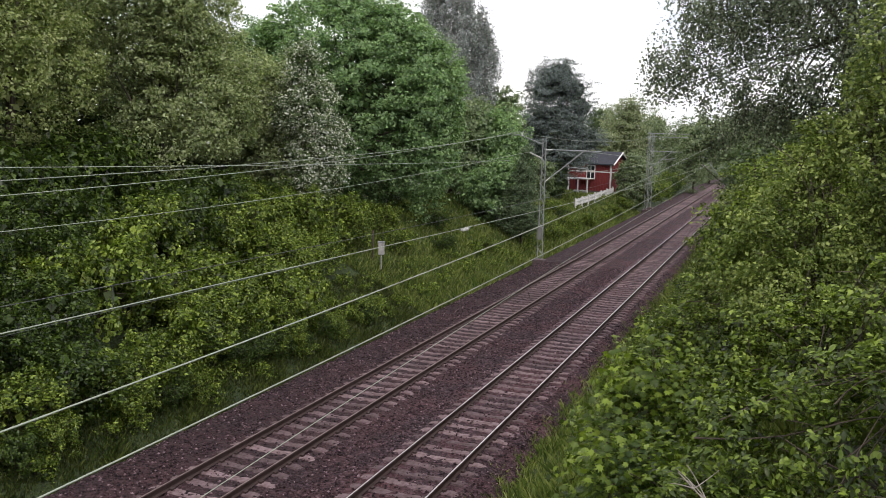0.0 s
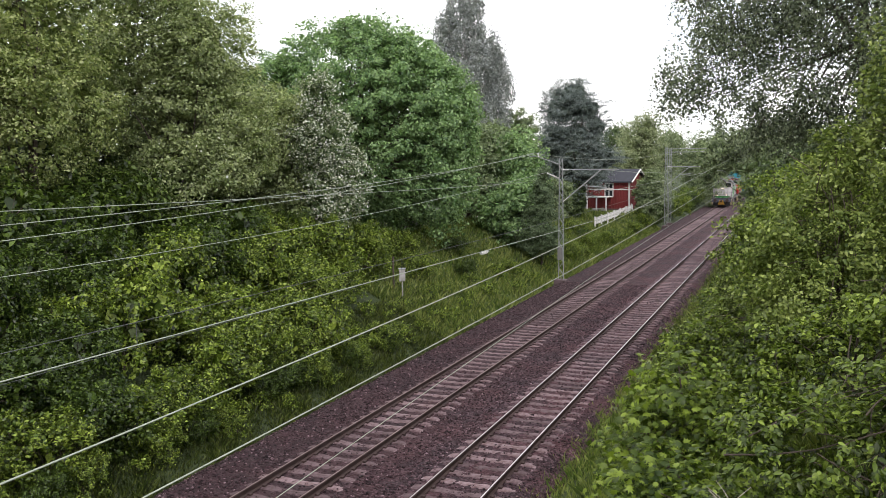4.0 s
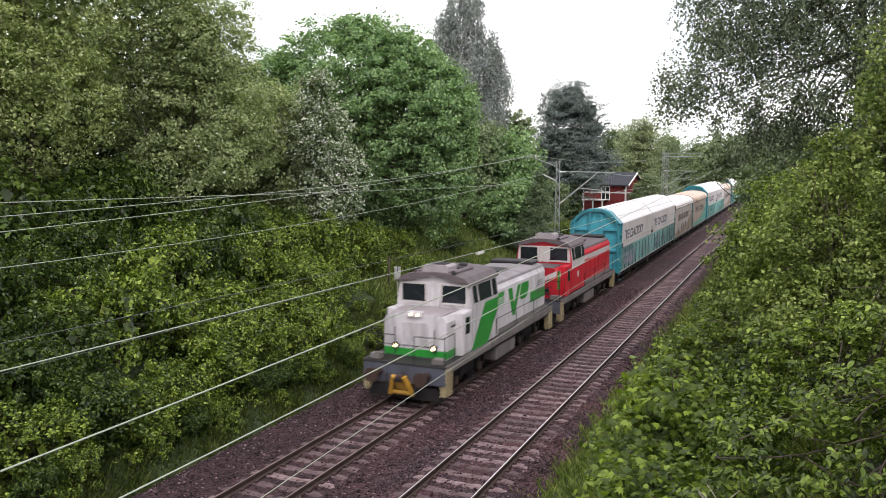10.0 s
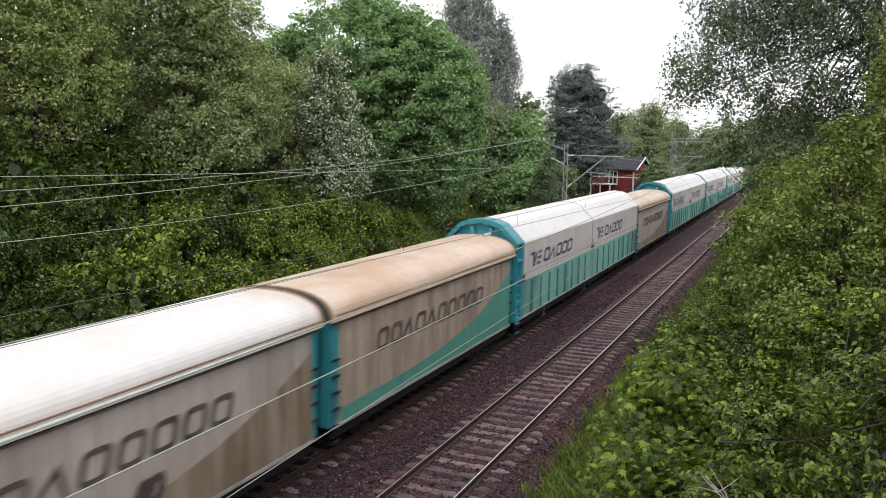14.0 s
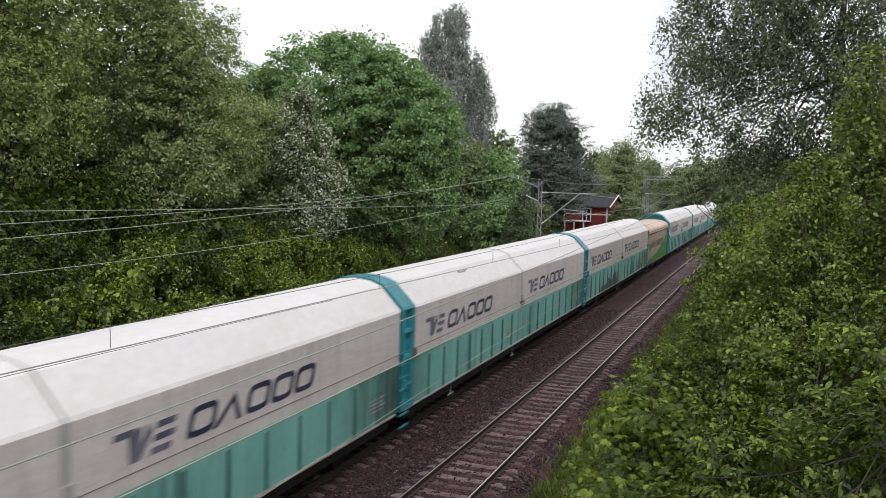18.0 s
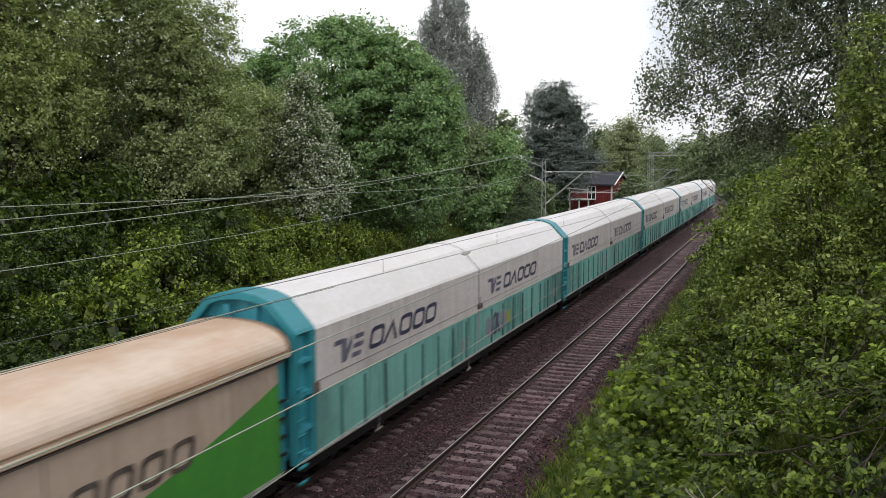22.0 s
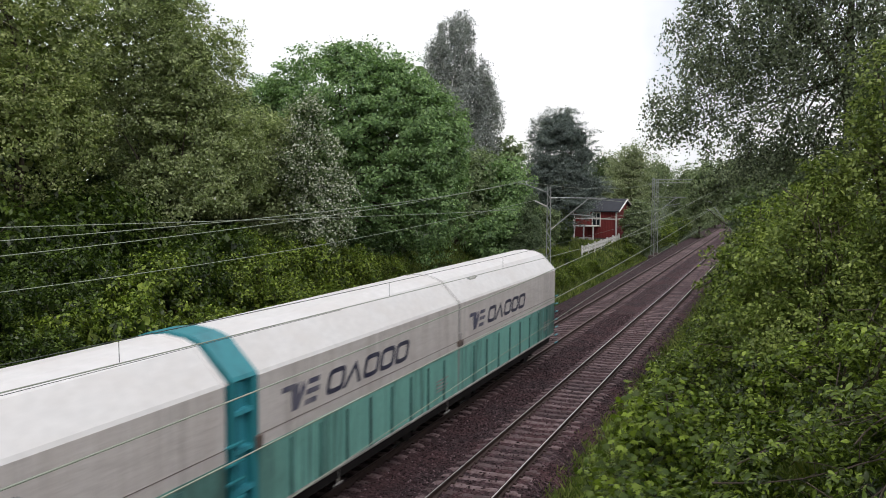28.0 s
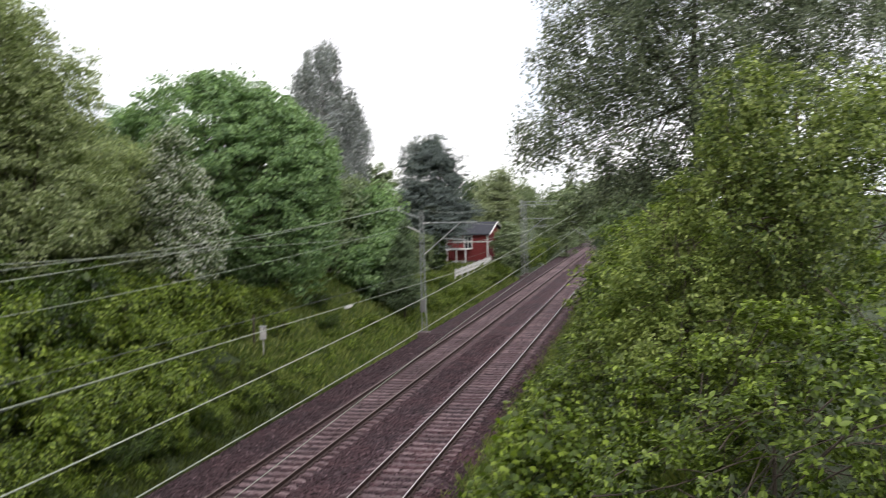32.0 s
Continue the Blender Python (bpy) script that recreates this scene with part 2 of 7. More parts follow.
LEAF = {
    "shrub": leaf_mat("shrub_leaves", [(0.014, 0.031, 0.006), (0.05, 0.10, 0.012), (0.145, 0.228, 0.025), (0.32, 0.41, 0.07)], 0.38, 0.28),
    # olive, and maple below: the veil of sky glare is mixed into the tones
    "olive": leaf_mat("olive_leaves", [(0.155, 0.20, 0.085), (0.242, 0.298, 0.128), (0.34, 0.395, 0.185), (0.44, 0.495, 0.26)], 0.42, 0.42),
    "aspen": leaf_mat("aspen_leaves", [(0.13, 0.182, 0.052), (0.222, 0.288, 0.082), (0.33, 0.39, 0.13), (0.47, 0.51, 0.25)], 0.42, 0.42),
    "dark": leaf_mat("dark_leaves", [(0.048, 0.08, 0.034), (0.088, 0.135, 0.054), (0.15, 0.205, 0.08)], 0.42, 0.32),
    "maple": leaf_mat("maple_leaves", [(0.122, 0.215, 0.098), (0.205, 0.325, 0.138), (0.315, 0.45, 0.20)], 0.42, 0.38),
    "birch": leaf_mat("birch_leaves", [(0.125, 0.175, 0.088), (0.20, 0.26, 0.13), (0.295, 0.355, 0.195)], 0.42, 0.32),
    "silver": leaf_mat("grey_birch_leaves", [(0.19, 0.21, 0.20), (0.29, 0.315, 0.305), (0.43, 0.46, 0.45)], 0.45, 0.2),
    # darker birch tones: the backlit look of the overhanging crown put into colour
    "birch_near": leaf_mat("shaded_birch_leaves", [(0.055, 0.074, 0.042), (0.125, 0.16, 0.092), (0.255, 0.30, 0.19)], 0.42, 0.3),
    # needle tones lifted and blued, so the distance haze sits in the colour
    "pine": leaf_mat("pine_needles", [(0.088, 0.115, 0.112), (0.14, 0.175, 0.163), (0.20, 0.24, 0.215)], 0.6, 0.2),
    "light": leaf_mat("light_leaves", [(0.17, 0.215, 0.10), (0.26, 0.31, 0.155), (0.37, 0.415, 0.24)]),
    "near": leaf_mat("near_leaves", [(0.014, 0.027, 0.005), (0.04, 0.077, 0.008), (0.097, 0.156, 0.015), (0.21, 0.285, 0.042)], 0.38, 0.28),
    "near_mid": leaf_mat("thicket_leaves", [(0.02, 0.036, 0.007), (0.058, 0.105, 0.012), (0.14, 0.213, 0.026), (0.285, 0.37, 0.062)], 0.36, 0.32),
    "sapling": leaf_mat("sapling_leaves", [(0.082, 0.132, 0.026), (0.178, 0.242, 0.05), (0.33, 0.39, 0.11)], 0.5, 0.35),
    "near_maple": leaf_mat("young_maple_leaves", [(0.03, 0.06, 0.007), (0.085, 0.138, 0.013), (0.225, 0.305, 0.036)], 0.45, 0.36),
    "blossom_leaf": leaf_mat("bird_cherry_leaves", [(0.07, 0.115, 0.05), (0.12, 0.175, 0.07), (0.19, 0.25, 0.11)], 0.42, 0.3),
    "spruce": leaf_mat("spruce_needles", [(0.07, 0.11, 0.055), (0.115, 0.17, 0.085), (0.175, 0.235, 0.12)], 0.5, 0.25),
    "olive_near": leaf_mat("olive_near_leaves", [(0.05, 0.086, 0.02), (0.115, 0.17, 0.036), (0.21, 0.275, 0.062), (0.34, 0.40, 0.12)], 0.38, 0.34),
    "shrub_dark": leaf_mat("shade_toned_shrub_leaves", [(0.016, 0.032, 0.009), (0.045, 0.085, 0.015), (0.115, 0.175, 0.03)]),
    # grass darkened in its tone for the shade beside the bank shrubs
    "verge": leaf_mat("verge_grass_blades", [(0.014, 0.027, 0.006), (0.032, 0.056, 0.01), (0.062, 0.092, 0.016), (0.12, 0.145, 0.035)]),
    "blossom": leaf_mat("white_blossom", [(0.38, 0.42, 0.30), (0.54, 0.57, 0.45), (0.70, 0.72, 0.62)], 0.6, 0.25, 0.1),
    "grass": leaf_mat("grass_blades", [(0.055, 0.098, 0.02), (0.108, 0.17, 0.03), (0.18, 0.24, 0.05), (0.265, 0.295, 0.09)]),
}

# ---- builders ----
def mesh_of(name, verts, faces, mats=(), mat_index=None, smooth=False):
    """A mesh from arrays: verts (n, 3), faces a list of arrays (k, corners)."""
    me = bpy.data.meshes.new(name)
    faces = [np.asarray(f, dtype=np.int32) for f in faces if len(f)]
    me.vertices.add(len(verts))
    me.vertices.foreach_set("co", np.asarray(verts, dtype=np.float32).ravel())
    total = sum(f.size for f in faces)
    me.loops.add(total)
    me.loops.foreach_set("vertex_index", np.concatenate([f.ravel() for f in faces]))
    counts = np.concatenate([np.full(len(f), f.shape[1], dtype=np.int32) for f in faces])
    me.polygons.add(len(counts))
    me.polygons.foreach_set("loop_start", np.concatenate([[0], np.cumsum(counts)[:-1]]).astype(np.int32))
    for m in mats:
        me.materials.append(m)
    if mat_index is not None:
        me.polygons.foreach_set("material_index", np.asarray(mat_index, dtype=np.int32))
    if smooth:
        me.polygons.foreach_set("use_smooth", np.ones(len(counts), dtype=bool))
    me.update(calc_edges=True)
    me.validate()
    return me


def thing(name, label, category, group="", m=None, kind=""):
    ob = new(name)
    ob.empty_display_size = 0.2
    if m is not None:
        ob.matrix_basis = m
    return tagged(ob, label, category, group, kind)


def child(name, me, parent, label="", m=None):
    ob = new(name, me)
    ob.parent = parent
    if m is not None:
        ob.matrix_basis = m
    if label:
        tagged(ob, label)
    return ob


def part(name, bm, material, parent, label="", m=None, smooth=False):
    """Link a bmesh as ONE mesh object under a thing or a part."""
    me = bpy.data.meshes.new(name)
    bmesh.ops.recalc_face_normals(bm, faces=bm.faces)
    bm.to_mesh(me)
    bm.free()
    for mm in (material if isinstance(material, (list, tuple)) else (material,)):
        me.materials.append(mm)
    if smooth:
        me.polygons.foreach_set("use_smooth", np.ones(len(me.polygons), dtype=bool))
    return child(name, me, parent, label, m)


def bbox(bm, x0, x1, y0, y1, z0, z1, bevel=0.0, mi=0):
    """A block, with softened edges where bevel is given."""
    r = bmesh.ops.create_cube(bm, size=1.0, matrix=Matrix.LocRotScale(
        ((x0 + x1) / 2, (y0 + y1) / 2, (z0 + z1) / 2), None, (abs(x1 - x0), abs(y1 - y0), abs(z1 - z0))))
    vs = r["verts"]
    fs = {f for v in vs for f in v.link_faces}
    for f in fs:
        f.material_index = mi
    if bevel:
        es = list({e for v in vs for e in v.link_edges})
        bmesh.ops.bevel(bm, geom=es, offset=bevel, segments=2, affect="EDGES", profile=0.5)
    return bm


def block(x0, x1, y0, y1, z0, z1, bevel=0.0):
    return bbox(bmesh.new(), x0, x1, y0, y1, z0, z1, bevel)


def rod(bm, a, b, r0, r1=None, n=8, caps=True, mi=0):
    """A tapered bar from a to b."""
    a, b = Vector(a), Vector(b)
    d = b - a
    q = d.to_track_quat("Z", "Y").to_matrix().to_4x4()
    r = bmesh.ops.create_cone(bm, cap_ends=caps, segments=n, radius1=r0, radius2=r0 if r1 is None else r1, depth=d.length,
                              matrix=Matrix.Translation((a + b) / 2) @ q)
    for f in {f for v in r["verts"] for f in v.link_faces}:
        f.material_index = mi
    return bm


def extrude_profile(profile, y0, y1, closed=True, mi=0, bm=None, cuts=1):
    """A profile of (x, z) points drawn along y."""
    bm = bm or bmesh.new()
    rings = []
    for k in range(cuts + 1):
        y = y0 + (y1 - y0) * k / cuts
        rings.append([bm.verts.new((x, y, z)) for x, z in profile])
    n = len(profile)
    for a, b in zip(rings, rings[1:]):
        for i in range(n if closed else n - 1):
            j = (i + 1) % n
            bm.faces.new((a[i], a[j], b[j], b[i])).material_index = mi
    if closed:
        bm.faces.new(rings[0]).material_index = mi
        bm.faces.new(rings[-1][::-1]).material_index = mi
    return bm


def tube_arrays(points, radii, n=7):
    pts = np.asarray(points, dtype=float)
    rad = np.asarray(radii, dtype=float)
    tang = np.gradient(pts, axis=0)
    tang /= np.linalg.norm(tang, axis=1)[:, None] + 1e-9
    ref = np.where(np.abs(tang[:, 2:3]) > 0.9, [[1.0, 0, 0]], [[0, 0, 1.0]])
    u = np.cross(tang, ref)
    u /= np.linalg.norm(u, axis=1)[:, None] + 1e-9
    w = np.cross(tang, u)
    ang = np.linspace(0, 2 * np.pi, n, endpoint=False)
    v = pts[:, None] + rad[:, None, None] * (np.cos(ang)[None, :, None] * u[:, None] + np.sin(ang)[None, :, None] * w[:, None])
    k = len(pts)
    i = np.arange(k - 1)[:, None] * n
    j = np.arange(n)[None]
    f = np.stack([i + j, i + (j + 1) % n, i + n + (j + 1) % n, i + n + j], -1).reshape(-1, 4)
    return v.reshape(-1, 3), f


def joined(pieces):
    vs, fs, off = [], [], 0
    for v, f in pieces:
        vs.append(v)
        fs.append(f + off)
        off += len(v)
    return np.concatenate(vs), np.concatenate(fs)


def unit(v):
    return v / (np.linalg.norm(v, axis=-1, keepdims=True) + 1e-9)


def leaf_arrays(rng, centres, size, aspect=0.55, lift=0.6, out=None, droop=0.0, fold=0.18):
    """One bent diamond a leaf. lift turns the leaves' faces upward; out: a direction for each leaf to face."""
    n = len(centres)
    nor = rng.normal(size=(n, 3)) * 0.6 + np.array([0, 0, lift])
    if out is not None:
        nor = nor + out * 0.6
    nor = unit(nor)
    t = rng.normal(size=(n, 3)) + np.array([0, 0, -droop])
    t = unit(t - (t * nor).sum(1)[:, None] * nor)
    w = np.cross(nor, t)
    L = (size * rng.uniform(0.6, 1.35, n))[:, None]
    W = L * aspect * 0.5
    v = np.stack([centres - t * L * 0.5, centres + w * W + nor * L * fold - t * L * 0.08,
                  centres + t * L * 0.5, centres - w * W + nor * L * fold - t * L * 0.08], 1).reshape(-1, 3)
    f = np.arange(n * 4).reshape(-1, 4)
    return v, f


def oval_leaves(rng, centres, size, aspect, lift, out, droop=0.3):
    """Broad pointed leaves, two folded halves each."""
    n = len(centres)
    nor = unit(rng.normal(size=(n, 3)) * 0.5 + np.array([0, 0, lift]) + out * 0.5)
    t = rng.normal(size=(n, 3)) + out * 0.8 + np.array([0, 0, -droop])
    t = unit(t - (t * nor).sum(1)[:, None] * nor)
    w = np.cross(nor, t)
    L = (size * rng.uniform(0.55, 1.3, n))[:, None, None]
    along = np.array([-0.5, -0.3, 0.0, 0.28, 0.5])
    wide = np.array([0.0, 0.36, 0.5, 0.34, 0.0]) * aspect
    bend = -0.25 * (along + 0.5) ** 2
    mid = centres[:, None] + L * (along[None, :, None] * t[:, None] + bend[None, :, None] * nor[:, None])
    up = (0.35 * wide)[None, :, None] * nor[:, None]
    a = mid + L * (wide[None, :, None] * w[:, None] + up)
    b = mid + L * (-wide[None, :, None] * w[:, None] + up)
    v = np.concatenate([mid, a[:, 1:4], b[:, 1:4]], 1)
    i = np.arange(n)[:, None] * 11
    quads = np.array([[1, 2, 6, 5], [2, 3, 7, 6], [1, 8, 9, 2], [2, 9, 10, 3]])
    tris = np.array([[0, 1, 5], [3, 4, 7], [0, 8, 1], [3, 10, 4]])
    return v.reshape(-1, 3), (i[:, None] + quads[None]).reshape(-1, 4), (i[:, None] + tris[None]).reshape(-1, 3)


def clump_points(rng, blobs, clumps, per, rc, flat=0.6, shell=(0.45, 1.0), stray=(1.0, 1.0, 1.0, 1.06, 1.14)):
    """Leaf centres in clumps that fill the outer part of ellipsoids (x, y, z, rx, ry, rz)."""
    bl = np.asarray(blobs, dtype=float)
    wgt = (bl[:, 3] * bl[:, 4] * bl[:, 5]) ** (2 / 3)
    pick = rng.choice(len(bl), clumps, p=wgt / wgt.sum())
    d = unit(rng.normal(size=(clumps, 3)))
    rr = rng.uniform(shell[0] ** 2, shell[1] ** 2, clumps) ** 0.5 * rng.choice(stray, clumps)
    c = bl[pick, :3] + d * rr[:, None] * bl[pick, 3:]
    size = rc * rng.uniform(0.5, 1.4, clumps)
    idx = np.repeat(np.arange(clumps), rng.integers(max(1, int(per * 0.6)), int(per * 1.4) + 1, clumps))
    g = np.clip(rng.normal(size=(len(idx), 3)), -1.5, 1.5) * 0.5
    p = c[idx] + g * size[idx, None] * np.array([1, 1, flat])
    return p, unit(d[idx] + 0.5 * g)


def limb_path(rng, a, b, sag=0.12, n=6):
    a, b = np.asarray(a, float), np.asarray(b, float)
    s = np.linspace(0, 1, n)[:, None]
    L = np.linalg.norm(b - a)
    bend = rng.normal(size=3) * sag * L
    return a + (b - a) * s + bend * (s * (1 - s)) * 2


def woody(rng, base, top, r, blobs, limbs, n=8, spread=0.8, fork=2):
    """Trunk and limbs as one skin."""
    pieces = []
    path = limb_path(rng, base, top, 0.04, 9)
    path[0, 2] -= 0.3
    pieces.append(tube_arrays(path, np.linspace(r, r * 0.25, 9) * np.where(np.arange(9) == 0, 1.3, 1), n))
    bl = np.asarray(blobs, float)
    for k in range(limbs):
        b = bl[rng.integers(len(bl))]
        tip = b[:3] + unit(rng.normal(size=3)) * b[3:] * spread * rng.uniform(0.5, 1)
        i = rng.integers(fork, 8)
        start = path[i]
        rr = r * (1 - i / 9) * 0.36
        p = limb_path(rng, start, tip, 0.1, 6)
        pieces.append(tube_arrays(p, np.linspace(rr, 0.012, 6), 5))
        for _ in range(2):
            q = p[rng.integers(2, 5)]
            tip2 = q + unit(rng.normal(size=3) + np.array([0, 0, 0.2])) * np.linalg.norm(tip - start) * 0.35
            pieces.append(tube_arrays(limb_path(rng, q, tip2, 0.1, 4), np.linspace(rr * 0.4, 0.008, 4), 4))
    return joined(pieces)


def tree(name, label, base, top, blobs, leaf, seed, clumps=260, per=70, rc=0.9, size=0.2, aspect=0.6, lift=0.6, r=0.22,
         limbs=22, bark="bark", flat=0.6, shell=(0.45, 1.0), droop=0.0, category="tree", group="", flowers=None, spread=0.8, dense=1.4, core=0.12, oval=False, fork=2):
    """A tree or shrub: an empty at its foot, its wood and its crown. base, top and blobs in world metres."""
    rng = np.random.default_rng(seed)
    base = np.asarray(base, float)
    bl = np.asarray(blobs, float).copy()
    bl[:, :3] -= base
    t = thing(name, label, category, group, pose(*base))
    v, f = woody(rng, (0, 0, 0), np.asarray(top, float) - base, r, bl, limbs, spread=spread, fork=fork)
    child("trunk", mesh_of("trunk", v, [f], [M[bark]], smooth=True), t)
    p, out = clump_points(rng, bl, int(clumps * dense), per, rc, flat, shell)
    if oval:
        v, f, f3 = oval_leaves(rng, p, size, aspect, lift, out)
        child("crown", mesh_of("crown", v, [f, f3], [LEAF[leaf]], smooth=True), t)
        return t
    v, f = leaf_arrays(rng, p, size, aspect, lift, out, droop)
    if core:
        # larger inner leaves that close the crown
        k = int(len(p) * core)
        pick = bl[rng.integers(len(bl), size=k)]
        c = pick[:, :3] + unit(rng.normal(size=(k, 3))) * pick[:, 3:] * (rng.random((k, 1)) ** 0.5) * 0.6
        v2, f2 = leaf_arrays(rng, c, size * 2.3, 0.8, 0.4)
        v, f = joined([(v, f), (v2, f2)])
    child("crown", mesh_of("crown", v, [f], [LEAF[leaf]]), t)
    if flowers:
        n, fsize = flowers
        k = rng.choice(len(p), n)
        c = p[k] + out[k] * 0.12 + rng.normal(size=(n, 3)) * 0.1
        v, f = leaf_arrays(rng, c, fsize, 0.8, 0.5, out[k])
        child("blossom", mesh_of("blossom", v, [f], [LEAF["blossom"]]), t, "white blossom clusters")
    return t

# ---- ground ----
def smooth01(a, b, v):
    s = np.clip((v - a) / (b - a), 0, 1)
    return s * s * (3 - 2 * s)


def ground_z(x, y):
    """Height of the ground: a shallow cutting with the camera's knoll on its right side."""
    x, y = np.asarray(x, float), np.asarray(y, float)
    plateau = 3.4 - 1.9 * smooth01(55, 85, y) + 0.2 * smooth01(90, 97, y)
    slope = 0.5 - 0.22 * smooth01(72, 84, y) * (1 - smooth01(87, 95, y)) + 0.42 * smooth01(89, 97, y) * (1 - smooth01(104, 112, y))
    left = -0.55 + np.minimum(np.maximum(-15.5 - x, 0) * slope, plateau + 0.55)
    right = -0.55 + np.minimum(np.maximum(x + 5.6, 0) * 0.62, 4.2)
    z = np.where(x < -10, left, right)
    dist = np.hypot(x - 1.0, y + 1.5)
    knoll = 6.35 - np.maximum(dist - 2.4, 0) * 1.15
    z = np.maximum(z, knoll)
    bump = 0.12 * np.sin(x * 0.9 + 1.3) * np.sin(y * 0.7) + 0.07 * np.sin(x * 2.3 + y * 1.9)
    off = smooth01(0.3, 3, np.maximum(-15.5 - x, x + 5.6))
    hills = 9.0 * smooth01(60, 300, np.abs(x + 10)) * (0.6 + 0.4 * np.sin(y * 0.011))
    return z + bump * off + hills


def gz(x, y):
    return float(ground_z(x, y))


def grid_mesh(name, xs, ys, zf, mat):
    X, Y = np.meshgrid(xs, ys)
    v = np.stack([X, Y, zf(X, Y)], -1).reshape(-1, 3)
    nx, ny = len(xs), len(ys)
    i = np.arange(ny - 1)[:, None] * nx + np.arange(nx - 1)[None]
    f = np.stack([i, i + 1, i + nx + 1, i + nx], -1).reshape(-1, 4)
    return mesh_of(name, v, [f], [mat], smooth=True)


xs = np.unique(np.concatenate([np.linspace(-1500, -60, 30), np.linspace(-60, -30, 31), np.linspace(-30, 8, 96), np.linspace(8, 60, 30), np.linspace(60, 1500, 30)]))
ys = np.unique(np.concatenate([np.linspace(-800, -20, 20), np.linspace(-20, 110, 180), np.linspace(110, 300, 60), np.linspace(300, 3000, 30)]))
tagged(new("ground", grid_mesh("ground", xs, ys, ground_z, M["ground"])), "grassy soil sloping up from both sides of the railway cutting", "ground", kind="structure")


def ballast_z(x, y):
    top = np.full_like(x, -0.205)
    edge = np.minimum(x + 15.55, -5.35 - x)
    z = np.where(edge < 0.95, -0.66 + 0.455 * np.clip(edge / 0.95, 0, 1) ** 0.8, top)
    mid = np.exp(-((x + 9.73) / 0.55) ** 2) * -0.06
    rng = np.random.default_rng(5)
    return z + mid + rng.normal(size=x.shape) * 0.014 * (edge > 0.1)


xs = np.arange(-15.6, -5.3, 0.11)
ys = np.unique(np.concatenate([np.arange(-30, 8, 1.0), np.arange(8, 50, 0.12), np.arange(50, 90, 0.3), np.arange(90, 420, 3.0)]))
tagged(new("ballast_bed", grid_mesh("ballast_bed", xs, ys, ballast_z, M["ballast"])), "grey and rust-brown crushed stone bed under the two tracks", "ballast", kind="structure")


def stones():
    rng = np.random.default_rng(11)
    n = 60000
    y = 9 + 45 * rng.random(n) ** 1.4
    x = rng.uniform(-15.6, -5.3, n)
    d = np.minimum(np.abs(x - X_L), np.abs(x - X_R))
    keep = (d > 1.28) | (rng.random(n) < 0.35)
    x, y = x[keep], y[keep]
    z = ballast_z(x, y) + 0.005
    n = len(x)
    base = np.array([[1, 0, 0], [-1, 0, 0], [0, 1, 0], [0, -1, 0], [0, 0, 1], [0, 0, -1]], float)
    s = rng.uniform(0.02, 0.05, (n, 1, 1)) * rng.uniform(0.6, 1.3, (n, 6, 1))
    a = rng.uniform(0, 6.28, n)
    R = np.zeros((n, 3, 3))
    R[:, 0, 0], R[:, 0, 1], R[:, 1, 0], R[:, 1, 1], R[:, 2, 2] = np.cos(a), -np.sin(a), np.sin(a), np.cos(a), 0.75
    v = np.einsum("nij,kj->nki", R, base) * s + np.stack([x, y, z], -1)[:, None]
    tri = np.array([[0, 2, 4], [2, 1, 4], [1, 3, 4], [3, 0, 4], [2, 0, 5], [1, 2, 5], [3, 1, 5], [0, 3, 5]])
    f = (np.arange(n)[:, None, None] * 6 + tri[None]).reshape(-1, 3)
    m, nt, b, _ = nodes_of("loose_stone")
    geo = nt.nodes.new("ShaderNodeNewGeometry")
    c = ramp(nt, geo.outputs["Random Per Island"], ((0, (0.008, 0.0035, 0.0042)), (0.5, (0.03, 0.0125, 0.0152)), (0.85, (0.07, 0.035, 0.041)), (1, (0.27, 0.185, 0.20))))
    nt.links.new(c, b.inputs["Base Color"])
    b.inputs["Roughness"].default_value = 0.9
    tagged(new("loose_stones", mesh_of("loose_stones", v.reshape(-1, 3), [f], [m])), "loose crushed stones on the ballast bed", "stones", kind="stuff")


stones()

# ---- tracks ----
RAIL = [(-0.075, -0.172), (0.075, -0.172), (0.075, -0.16), (0.012, -0.135), (0.009, -0.05), (0.036, -0.035), (0.036, -0.012), (0.030, -0.003), (0.018, 0.0),
        (-0.018, 0.0), (-0.030, -0.003), (-0.036, -0.012), (-0.036, -0.035), (-0.009, -0.05), (-0.012, -0.135), (-0.075, -0.16)]


def rail_bm(y0, y1):
    bm = extrude_profile(RAIL, y0, y1, cuts=1)
    for f in bm.faces:
        f.material_index = 1 if min(v.co.z for v in f.verts) > -0.001 else 0
    return bm


SLEEPER = None


